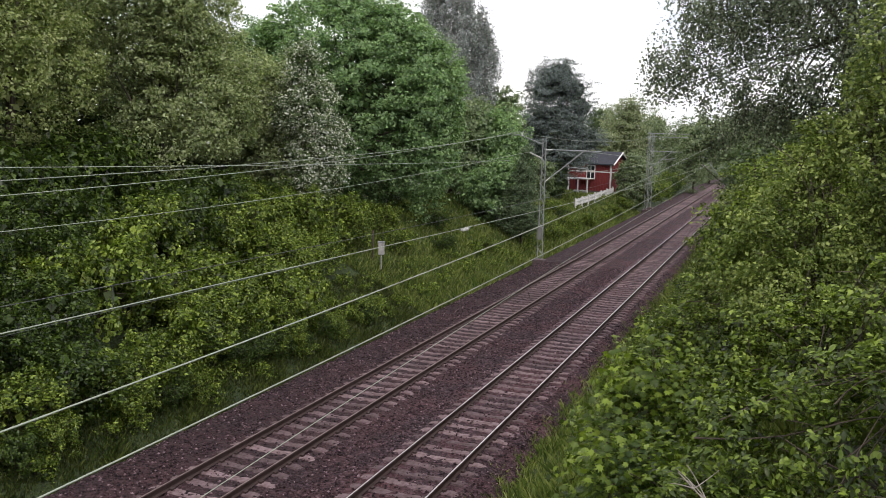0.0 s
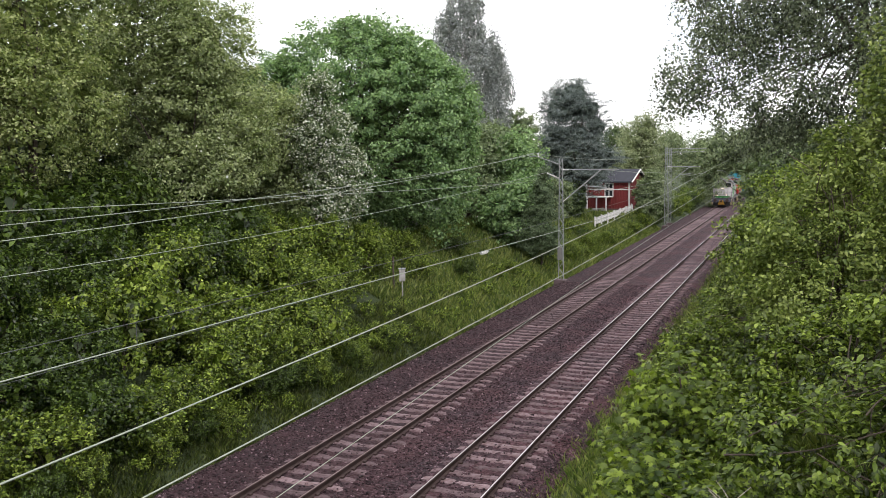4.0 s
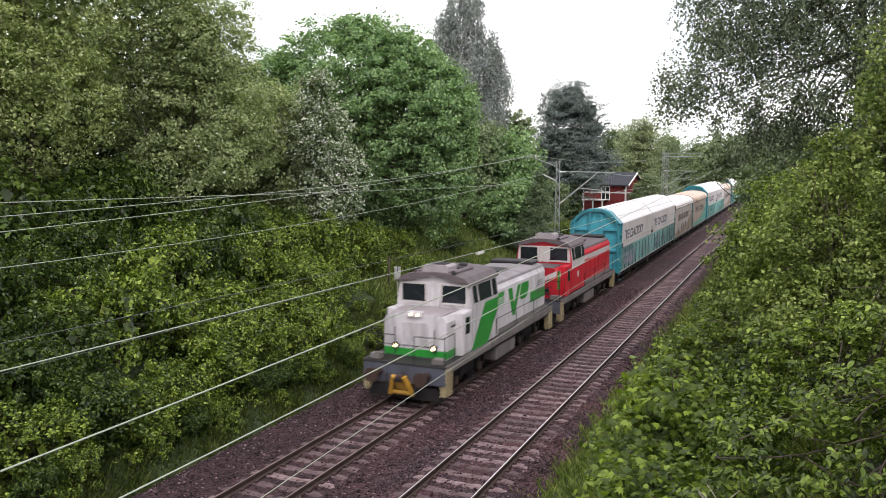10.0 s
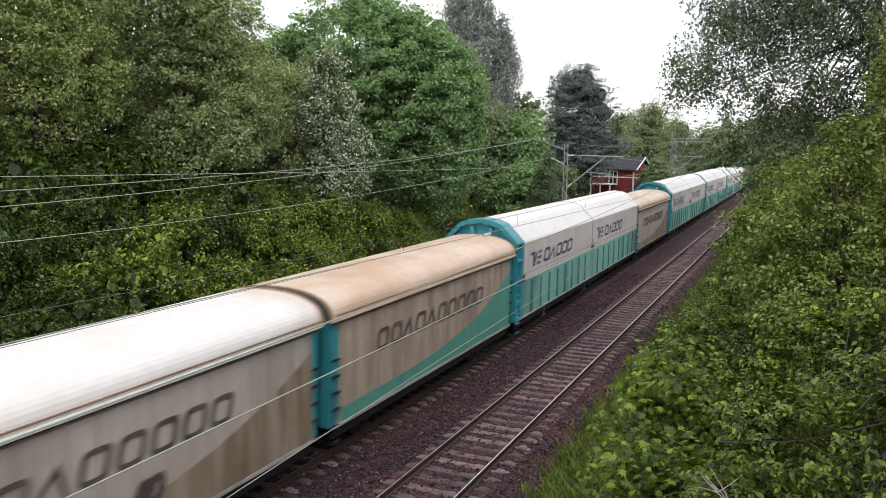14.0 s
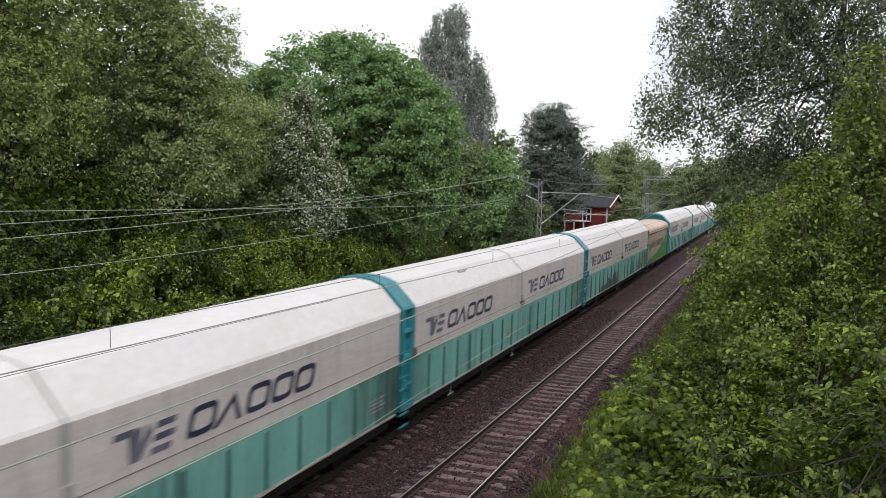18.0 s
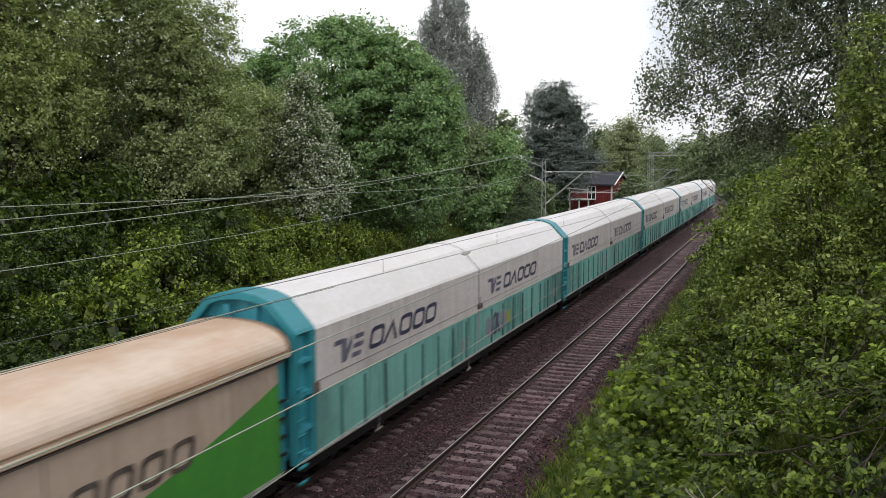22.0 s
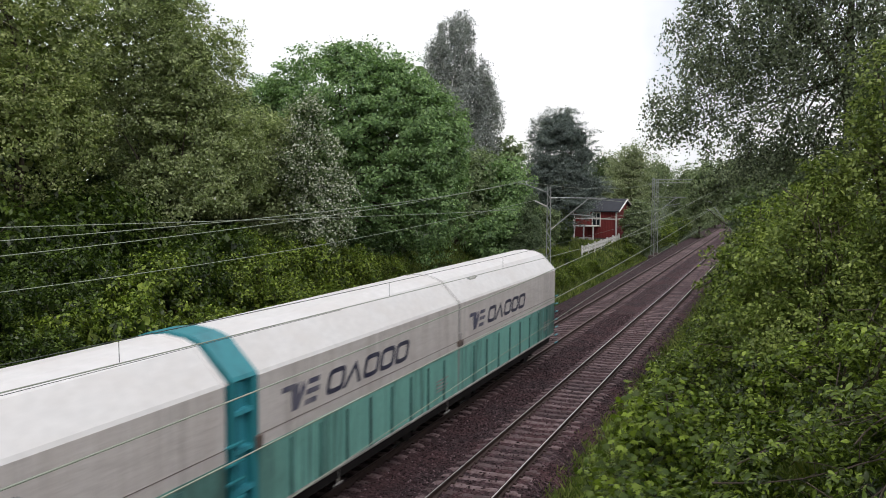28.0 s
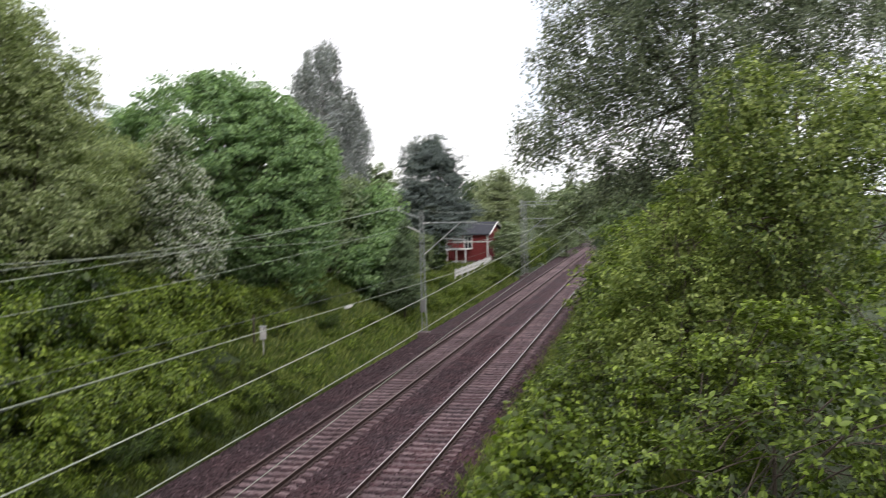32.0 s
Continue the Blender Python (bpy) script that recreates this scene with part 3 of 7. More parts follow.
def sleeper_mesh():
    bm = bmesh.new()
    # dips at mid-length, with raised seats under the rails
    pr = [(-1.3, -0.25), (-1.29, -0.212), (-1.1, -0.175), (-0.45, -0.17), (-0.3, -0.19), (0.3, -0.19), (0.45, -0.17), (1.1, -0.175), (1.29, -0.212), (1.3, -0.25)]
    rows = []
    for y, dz in ((-0.14, -0.03), (-0.11, 0.0), (0.11, 0.0), (0.14, -0.03)):
        rows.append([bm.verts.new((x, y, z + dz)) for x, z in pr])
    for a, b in zip(rows, rows[1:]):
        for i in range(len(pr) - 1):
            bm.faces.new((a[i], a[i + 1], b[i + 1], b[i]))
    for r in (rows[0], rows[-1]):
        bm.faces.new(r)
    bmesh.ops.recalc_face_normals(bm, faces=bm.faces)
    me = bpy.data.meshes.new("sleeper")
    bm.to_mesh(me)
    bm.free()
    m, nt, b, _ = nodes_of("sleeper_concrete")
    info = nt.nodes.new("ShaderNodeObjectInfo")
    v = coords(nt, "Object")
    tone = ramp(nt, info.outputs["Random"], ((0, (0.12, 0.082, 0.086)), (0.5, (0.20, 0.142, 0.148)), (1, (0.28, 0.205, 0.21))))
    spot = ramp(nt, noise_of(nt, v, 7.0, 5.0), ((0.35, (0.5, 0.42, 0.40)), (0.65, (1, 1, 1))))
    nt.links.new(mixed(nt, 1.0, tone, spot, "MULTIPLY"), b.inputs["Base Color"])
    b.inputs["Roughness"].default_value = 0.9
    bumped(nt, b, noise_of(nt, v, 40.0), 0.3, 0.01)
    me.materials.append(m)
    return me


def railway_track(x, top, label, phase):
    t = thing("railway_track", label, "railway track", "the two tracks", pose(x, 0, 0))
    for s in (-1, 1):
        part("rail", rail_bm(-40, 420), [M["rail_side"], M[top]], t, m=pose(s * (GAUGE / 2 + 0.036), 0, 0))
    far = bmesh.new()
    for k in range(230):
        y = 9 + 0.61 * 270 + phase + 0.61 * k
        bbox(far, -1.3, 1.3, y - 0.13, y + 0.13, -0.25, -0.175)
    for k in range(60):
        y = 9 + phase - 0.61 * (k + 1)
        bbox(far, -1.3, 1.3, y - 0.13, y + 0.13, -0.25, -0.175)
    tagged(part("far_sleepers", far, M["sleeper"], t), kind="stuff")
    clips = bmesh.new()
    for k in range(95):
        y = 9 + phase + 0.61 * k
        for s in (-1, 1):
            for o in (-1, 1):
                xc = s * (GAUGE / 2 + 0.036) + o * 0.115
                bbox(clips, xc - 0.045, xc + 0.045, y - 0.06, y + 0.06, -0.17, -0.125)
    tagged(part("rail_clip_rest", clips, M["rail_side"], t), kind="stuff")
    return t


TRACKS = [(railway_track(X_L, "rail_dull", "railway track with rust-brown rails on concrete sleepers", 0.0), 0.0),
          (railway_track(X_R, "rail_top", "railway track with polished rails on concrete sleepers", 0.25), 0.25)]

# ---- overhead line ----
def lattice_mast(x, y, z0, z1, label, face=1):
    """Two upright channels joined by zigzag lacing."""
    t = thing("catenary_mast", label, "mast", "catenary masts", pose(x, y, 0))
    w0, w1 = 0.17, 0.11
    for s in (-1, 1):
        bm = bmesh.new()
        a, b = Vector((s * w0, 0, z0)), Vector((s * w1, 0, z1))
        for o in (-1, 1):
            rod(bm, a + Vector((0, o * 0.07, 0)), b + Vector((0, o * 0.05, 0)), 0.016, n=4)
        rod(bm, a, b, 0.03, n=4)
        part("channel", bm, M["steel"], t)
    bm = bmesh.new()
    n = int((z1 - z0) / 0.42)
    for k in range(n):
        za, zb = z0 + (z1 - z0) * k / n, z0 + (z1 - z0) * (k + 1) / n
        wa, wb = w0 + (w1 - w0) * k / n, w0 + (w1 - w0) * (k + 1) / n
        s = 1 if k % 2 else -1
        for o in (-0.06, 0.06):
            rod(bm, (s * wa, o, za), (-s * wb, o, zb), 0.014, n=4)
    tagged(part("lacing", bm, M["steel"], t), kind="stuff")
    part("footing", block(-0.4, 0.4, -0.4, 0.4, z0 - 0.4, z0 + 0.12, 0.03), M["sleeper"], t)
    return t


def insulator_bm(bm, a, b, r=0.06, n=5):
    a, b = Vector(a), Vector(b)
    rod(bm, a, b, r * 0.45, n=8)
    for k in range(n):
        c = a.lerp(b, (k + 0.5) / n)
        d = (b - a).normalized() * 0.012
        rod(bm, c - d, c + d, r, r * 0.8, n=10)
    return bm


def cantilever(parent, reach, z_top, z_low, z_wire):
    """Bracket over the track: stay tube, diagonal tube, registration arm, insulators."""
    s = 1 if reach > 0 else -1
    bm = bmesh.new()
    rod(bm, (s * 0.55, 0, z_top), (reach + s * 0.75, 0, z_top - 0.02), 0.035)
    part("stay_tube", bm, M["steel"], parent)
    bm = bmesh.new()
    rod(bm, (s * 0.5, 0, z_low + 0.3), (reach * 0.86, 0, z_top - 0.06), 0.04)
    part("bracket_tube", bm, M["steel"], parent)
    bm = bmesh.new()
    rod(bm, (reach * 0.45, 0, z_low + (z_top - z_low) * 0.5), (reach, 0, z_wire + 0.25), 0.025)
    rod(bm, (reach, 0, z_wire + 0.25), (reach * 0.72, 0, z_wire + 0.02), 0.018)
    part("registration_arm", bm, M["steel"], parent)
    part("insulator", insulator_bm(bmesh.new(), (s * 0.12, 0, z_top), (s * 0.6, 0, z_top)), M["insulator"], parent)
    part("insulator", insulator_bm(bmesh.new(), (s * 0.12, 0, z_low), (s * 0.52, 0, z_low + 0.32)), M["insulator"], parent)


m1 = lattice_mast(-14.87, 54.1, -0.2, 8.1, "grey lattice steel catenary mast with a bracket over the track")
cantilever(m1, 3.1, 7.35, 5.2, 5.9)
bm = bmesh.new()
rod(bm, (-0.1, 0, 7.7), (-1.8, 0, 8.3), 0.03)
rod(bm, (-1.8, -0.0, 8.3), (-2.2, 0, 8.25), 0.03)
part("feeder_arm", bm, M["steel"], m1)
part("insulator", insulator_bm(bmesh.new(), (-0.12, 0, 6.75), (-1.0, 0, 7.15), 0.07, 6), M["insulator"], m1)
part("insulator", insulator_bm(bmesh.new(), (-1.55, 0, 8.22), (-1.6, 0, 8.5), 0.07, 4), M["insulator"], m1)
part("switch_box", block(-0.16, 0.16, -0.36, -0.12, 1.3, 2.15, 0.02), M["box_dark"], m1, "grey steel box on the mast")
m2 = lattice_mast(-14.87, 100.5, -0.2, 9.2, "tall grey lattice catenary mast beside the far curve")
cantilever(m2, 3.1, 6.9, 4.8, 5.9)
m3 = lattice_mast(-15.0, 104.5, -0.2, 9.0, "tall grey lattice catenary mast with cross arms")
bm = bmesh.new()
for z in (8.6, 9.0):
    rod(bm, (-0.6, 0, z), (8.0, 0, z), 0.035)
part("cross_beam", bm, M["steel"], m3)
m4 = lattice_mast(-4.6, 88.0, -0.3, 8.0, "grey lattice catenary mast half hidden by leaves")
cantilever(m4, -3.1, 6.6, 3.3, 5.6)
m5 = lattice_mast(-14.87, 148.0, -0.2, 8.5, "distant grey lattice catenary mast")
cantilever(m5, 3.1, 7.2, 5.2, 5.9)


def wire(label, points, r, mat="wire", sag=True, group="overhead wires"):
    """A wire through points, in one smooth curve."""
    pts = np.asarray(points, float)
    s = np.concatenate([[0], np.cumsum(np.linalg.norm(np.diff(pts, axis=0), axis=1))])
    k = np.linspace(0, s[-1], 48)
    deg = min(len(pts) - 1, 3)
    if deg >= 2:
        p = np.stack([np.polyval(np.polyfit(s, pts[:, i], deg), k) for i in range(3)], -1)
    else:
        p = np.stack([np.interp(k, s, pts[:, i]) for i in range(3)], -1)
    v, f = tube_arrays(p, np.full(len(p), r), 6)
    me = mesh_of("overhead_wire", v, [f], [M[mat]], smooth=True)
    return tagged(new("overhead_wire", me), label, "wire", group)


# contact and carrier wire over the right track
wire("taut contact wire over the track beside the camera", [(X_R, -3, 5.98), (X_R, 6.4, 5.9), (X_R, 10.4, 5.83), (X_R, 20.1, 5.66), (X_R, 27.4, 5.66), (X_R, 88, 5.6)], 0.009)
wi = thing("wire_insulator", "pale porcelain insulator in the contact wire", "insulator", "", pose(X_R, 20.45, 5.67))
part("body", insulator_bm(bmesh.new(), (0, -0.22, 0), (0, 0.22, 0), 0.05, 4), M["insulator"], wi)
part("clamp", rod(bmesh.new(), (0, -0.34, 0), (0, 0.34, 0), 0.016, n=6), M["steel"], wi)
wire("thin carrier wire above the contact wire", [(X_R, -3, 6.35), (X_R, 5.9, 6.2), (X_R, 7.9, 6.13), (X_R, 15.2, 6.06), (X_R, 30, 6.02), (X_R, 88, 6.6)], 0.006, "wire_dark")
wire("second contact wire running up to the first", [(X_R, -3, 5.90), (X_R, 6, 5.845), (X_R, 13.5, 5.765)], 0.004, "wire_dark")
for yd in (7.9, 15.5, 23, 31):
    wire("short dropper wire between carrier and contact wire", [(X_R, yd, 6.13 - 0.01 * (yd - 7.9) + 0.01), (X_R, yd, 5.87 - 0.012 * (yd - 7.9))], 0.005, "wire_dark", group="droppers")
# lines on the right-hand masts
wire("slack wire sloping down towards the camera", [(-4.5, -2, 6.2), (-4.5, 3.9, 6.15), (-4.5, 8.2, 6.19), (-4.5, 13.1, 6.26), (-4.5, 19.3, 6.41), (-4.5, 31.2, 6.8), (-4.5, 60, 7.9)], 0.0075)
wire("slack wire sloping down towards the camera", [(-4.5, -2, 5.6), (-4.5, 5.5, 5.62), (-4.5, 9.7, 5.65), (-4.5, 14.7, 5.67), (-4.5, 22.8, 5.78), (-4.5, 40.4, 6.24), (-4.5, 70, 7.2)], 0.0075)
wire("low wire running in front of the rails", [(-4.5, 4, 4.85), (-4.5, 7.7, 4.97), (-4.5, 13.1, 5.15), (-4.5, 19.4, 5.3), (-4.5, 48.9, 5.74), (-4.6, 88, 6.2)], 0.0045)
# feeders on the left arm of the mast
XF = -16.6
wire("feeder line strung from the mast arm", [(XF, 4, 5.8), (XF, 13.9, 5.69), (XF, 22.4, 5.69), (XF, 30.1, 5.87), (XF, 39.8, 6.34), (XF + 0.7, 54.1, 7.15)], 0.011)
wire("feeder line strung from the mast arm", [(XF, 4, 6.4), (XF, 13.9, 6.47), (XF, 19.7, 6.65), (XF, 30.1, 7.0), (XF, 51.4, 8.35), (XF, 54.1, 8.5)], 0.012)
wire("feeder line strung from the mast arm", [(XF, 4, 6.8), (XF, 13.9, 6.82), (XF, 19.7, 6.92), (XF, 30.1, 7.18), (XF, 53.9, 8.44)], 0.012)
wire("thin old line crossing among the trees", [(XF, 4, 7.3), (XF, 13.9, 7.15), (XF, 19.7, 6.99), (XF, 30.1, 6.83), (XF, 39.1, 6.71), (XF, 52, 6.6)], 0.011)
# beyond the mast
wire("feeder line between two masts", [(XF, 54.1, 8.45), (XF + 0.4, 77, 7.9), (-15.0, 104.5, 8.6)], 0.012)
wire("carrier wire between the masts", [(X_L, 54.1, 7.3), (X_L, 77, 6.7), (X_L, 100.5, 6.85)], 0.012)
wire("contact wire between the masts", [(X_L, 54.1, 5.9), (X_L, 100.5, 5.9), (X_L, 148, 5.9)], 0.012)

# ---- trackside box ----
def trackside_box(x, y):
    z = gz(x, y)
    t = thing("trackside_box", "weathered white trackside box on a post", "signal box", "", pose(x, y, z - 0.3, 0, 0, 25))
    part("post", rod(bmesh.new(), (0, 0, -0.3), (0, 0, 1.27), 0.035, n=8), M["box_grey"], t)
    part("case", block(-0.16, 0.16, -0.12, 0.12, 1.25, 1.88, 0.03), M["box_grey"], t)
    bm = block(-0.19, 0.19, -0.15, 0.15, 1.88, 1.93, 0.02)
    part("lid", bm, M["steel"], t)
    part("door", block(-0.12, 0.12, -0.138, -0.123, 1.3, 1.83, 0.008), M["box_grey"], t)
    bm = bmesh.new()
    rod(bm, (-0.45, 0.1, -0.3), (-0.45, 0.1, 2.5), 0.05, n=7)
    part("dark_post", bm, M["bark"], t, "dark wooden post")
    return t


trackside_box(-18.7, 37.6)

# ---- cottage and its garden fence ----
def cottage():
    """Red boarded cottage with white trim; its long wall faces the track."""
    bx, by, bz = -18.6, 97.3, 1.75
    t = thing("cottage", "red boarded wooden cottage with white trim and dark roof", "house", "", pose(bx, by, bz, 0, 0, -11))
    L, W, Hh, R = 5.4, 4.6, 3.6, 1.15   # along -x, along +y, eaves, roof rise

    def boards(name, p0, p1, z0, z1, gable=0.0):
        p0, p1 = Vector(p0), Vector(p1)
        n = int((p1 - p0).length / 0.2)
        d = (p1 - p0) / n
        nrm = Vector((d.y, -d.x, 0)).normalized()
        for k in range(n):
            bm = bmesh.new()
            a, b = p0 + d * (k + 0.04), p0 + d * (k + 0.96)
            s = 1 - abs((k + 0.5) / n - 0.5) * 2
            top = z1 + gable * s
            o = nrm * (0.02 + 0.008 * (k % 2))
            vs = [bm.verts.new((*q, z)) for q, z in (((a + o).xy, z0), ((b + o).xy, z0), ((b + o).xy, top), ((a + o).xy, top))]
            vs2 = [bm.verts.new((*q, z)) for q, z in (((a - o).xy, z0), ((b - o).xy, z0), ((b - o).xy, top), ((a - o).xy, top))]
            bm.faces.new(vs)
            for i in range(4):
                bm.faces.new((vs[i], vs[(i + 1) % 4], vs2[(i + 1) % 4], vs2[i]))
            part(name, bm, M["red_wood"], t)

    part("wall_core", block(-L, 0, 0.02, W, 0.3, Hh), M["red_wood"], t)
    boards("wall_board", (-L, 0, 0), (0, 0, 0), 0.3, Hh)
    boards("gable_board", (0, 0, 0), (0, W, 0), 0.3, Hh, R)
    boards("gable_board", (-L, W, 0), (-L, 0, 0), 0.3, Hh, R)
    part("plinth", block(-L - 0.05, 0.05, -0.04, W + 0.05, -0.8, 0.3, 0.02), M["sleeper"], t)
    for s in (-1, 1):
        bm = bmesh.new()
        e = 0.35
        pr = [(-e, Hh - 0.05 - e * 0.5), (W / 2, Hh + R + 0.05), (W / 2, Hh + R + 0.2), (-e, Hh + 0.1 - e * 0.5)]
        ring = []
        for x in (-L - 0.4, 0.45):
            ring.append([bm.verts.new((x, y if s < 0 else W - y, z)) for y, z in pr])
        for i in range(4):
            bm.faces.new((ring[0][i], ring[0][(i + 1) % 4], ring[1][(i + 1) % 4], ring[1][i]))
        bm.faces.new(ring[0])
        bm.faces.new(ring[1])
        part("roof_slope", bm, M["roof_felt"], t, "dark grey roof covering")
        for x in (-L - 0.41, 0.46):
            for (y0, z0), (y1, z1) in (((-e, Hh + 0.0 - e * 0.5), (W / 2, Hh + R + 0.12)),):
                if s > 0:
                    y0, y1 = W - y0, W - y1
                part("bargeboard", rod(bmesh.new(), (x, y0, z0), (x, y1, z1), 0.11, n=4), M["white_paint"], t, "white bargeboard")
    for x in (-L, 0):
        bm = bmesh.new()
        bbox(bm, x - 0.09, x + 0.09, -0.06, -0.035, 0.3, Hh)
        bbox(bm, x + 0.035 if x == 0 else x - 0.06, x + 0.06 if x == 0 else x - 0.035, -0.05, 0.12, 0.3, Hh)
        part("corner_trim", bm, M["white_paint"], t, "white corner board")
    part("band_trim", block(-L, 0, -0.065, -0.045, 2.5, 2.62), M["white_paint"], t, "white horizontal band")
    part("band_trim", block(0.045, 0.065, 0, W, 2.5, 2.62), M["white_paint"], t, "white horizontal band")

    def window(x, z, w=1.0, h=1.5):
        win = part("window", block(x - w / 2, x + w / 2, -0.055, -0.03, z, z + h), M["glass_dark"], t)
        bm = bmesh.new()
        f = 0.11
        for a in ((x - w / 2 - f, x - w / 2, z - f, z + h + f), (x + w / 2, x + w / 2 + f, z - f, z + h + f),
                  (x - w / 2, x + w / 2, z + h, z + h + f), (x - w / 2, x + w / 2, z - f, z),
                  (x - 0.04, x + 0.04, z, z + h), (x - w / 2, x + w / 2, z + h * 0.62, z + h * 0.62 + 0.06)):
            bbox(bm, a[0], a[1], -0.085, -0.045, a[2], a[3])
        part("window_frame", bm, M["white_paint"], win)
        return win

    window(-2.5, 1.75, 0.9, 1.45)
    # open porch on white posts
    porch = part("porch_roof", block(-4.7, -2.1, -1.75, -0.09, 1.66, 1.8, 0.03), M["white_paint"], t, "flat white porch roof")
    for x in (-4.6, -3.4, -2.2):
        part("porch_post", block(x - 0.07, x + 0.07, -1.7, -1.56, -0.5, 1.66), M["white_paint"], t)
    part("porch_bench", block(-4.1, -2.5, -1.5, -0.7, -0.42, 0.35, 0.12), M["box_grey"], t, "grey covered bench")
    part("porch_step", block(-4.7, -2.1, -1.75, -0.1, -0.75, -0.42, 0.02), M["sleeper"], t)
    return t


cottage()


def picket_fence(x0, y0, x1, y1, n=44):
    t = thing("picket_fence", "low white wooden picket fence along the garden edge", "fence", "", pose(x0, y0, 0))
    d = Vector((x1 - x0, y1 - y0, 0))
    u = d.normalized()
    ang = math.degrees(math.atan2(u.y, u.x))
    slat = bmesh.new()
    bbox(slat, -0.07, 0.07, -0.012, 0.012, 0, 0.72)
    me = bpy.data.meshes.new("slat")
    slat.to_mesh(me)
    slat.free()
    me.materials.append(M["white_paint"])
    zs = []
    for k in range(n):
        p = d * ((k + 0.5) / n)
        z = 1.0 + 0.9 * (k + 0.5) / n
        zs.append(z)
        child("slat", me, t, m=pose(p.x, p.y, z, 0, 0, ang))
    for o in (0.15, 0.5):
        bm = bmesh.new()
        for k in range(n - 1):
            a, b = d * ((k + 0.5) / n), d * ((k + 1.5) / n)
            rod(bm, (a.x, a.y, zs[k] + o), (b.x, b.y, zs[k + 1] + o), 0.04, n=4)
        part("fence_rail", bm, M["white_paint"], t)
    for k in range(0, n, 7):
        p = d * ((k + 0.5) / n)
        part("fence_post", block(-0.06, 0.06, -0.06, 0.06, -0.5, 0.85, 0.01), M["white_paint"], t, m=pose(p.x, p.y, zs[k], 0, 0, ang))
    return t


picket_fence(-20.2, 86.6, -18.0, 96.4)

# ---- trees and shrubs ----
def B(*rows):
    return [r for r in rows]


# the tall mixed wood on the left
tree("bird_cherry", "tall olive-green bird cherry with fading white blossom", (-26.8, 31.5, 3.0), (-26.6, 31.5, 16),
     B((-26.8, 31.5, 10.2, 4.2, 4.0, 3.2), (-26.2, 31.0, 13.3, 3.0, 2.9, 3.2), (-25.2, 30.4, 13.5, 1.9, 1.9, 2.3), (-28.8, 29.0, 13.5, 3.8, 3.8, 4.2), (-27.2, 29.5, 16.9, 2.5, 2.4, 2.2), (-24.6, 31.4, 9.0, 2.2, 2.3, 2.3), (-25.8, 30.0, 7.4, 2.8, 2.8, 1.9)), "olive", 101,
     clumps=1100, per=64, rc=0.6, size=0.15, flowers=(700, 0.11), r=0.26, limbs=34, shell=(0.74, 1.0), core=0.05)
tree("aspen", "tall yellow-green aspen with small leaves", (-28.6, 23.5, 3.2), (-28.6, 23.5, 18),
     B((-28.5, 23.5, 10.4, 3.9, 4.0, 3.2), (-28.6, 24.2, 14.0, 3.6, 3.6, 4.0), (-29.5, 20.0, 11.8, 3.8, 3.8, 4.0), (-29.0, 22.0, 17.6, 3.2, 3.2, 3.0)), "aspen", 102,
     clumps=900, per=60, rc=0.6, size=0.145, r=0.24, limbs=26, shell=(0.72, 1.0), core=0.05)
tree("aspen", "tall yellow-green aspen with small leaves", (-30.5, 15.0, 3.2), (-30.5, 15.0, 17),
     B((-30.5, 15.0, 10.6, 4.2, 4.2, 3.4), (-30.5, 15.5, 14.5, 3.8, 3.8, 4.0)), "aspen", 103,
     clumps=600, per=60, rc=0.6, size=0.145, r=0.24, limbs=24, shell=(0.72, 1.0), core=0.05)
tree("rowan", "dark green rowan at the wood's edge", (-26.0, 37.2, 3.2), (-26.0, 37.2, 10),
     B((-25.6, 37.2, 6.8, 3.2, 3.0, 2.8), (-27.5, 36.0, 9.0, 2.8, 2.8, 3.2), (-24.4, 36.4, 5.2, 2.2, 2.2, 1.8), (-25.3, 37.6, 10.2, 1.8, 1.8, 2.0)), "olive", 104,
     clumps=420, per=48, rc=0.7, size=0.19, r=0.18, limbs=20)
tree("bird_cherry", "bird cherry covered in pale white blossom", (-22.4, 36.4, 3.0), (-22.6, 36.4, 11.6),
     B((-22.2, 36.4, 6.2, 1.8, 1.6, 2.2), (-22.3, 36.4, 8.8, 1.5, 1.5, 2.0), (-22.7, 36.4, 11.2, 0.9, 0.9, 1.5), (-23.2, 36.2, 9.2, 0.9, 1.0, 1.6), (-21.3, 36.6, 7.6, 0.9, 0.9, 1.4)), "blossom_leaf", 105,
     clumps=340, per=44, rc=0.45, size=0.14, flowers=(13000, 0.115), r=0.15, limbs=22)
tree("maple", "broad round-crowned maple in fresh green leaf", (-25.6, 46.0, 3.2), (-25.6, 46.0, 14.5),
     B((-26.0, 46.0, 10.3, 6.9, 5.0, 6.4), (-29.9, 44.6, 12.2, 2.6, 2.5, 2.7), (-19.9, 46.6, 11.0, 1.7, 2.2, 2.8), (-20.6, 46.8, 7.8, 2.1, 2.6, 4.2), (-25.4, 45.6, 15.7, 1.7, 1.7, 1.3), (-22.4, 46.2, 13.6, 2.4, 2.4, 2.2)), "maple", 106,
     clumps=1450, per=66, rc=0.6, size=0.165, aspect=0.85, r=0.35, limbs=50, shell=(0.8, 1.0), core=0.16)
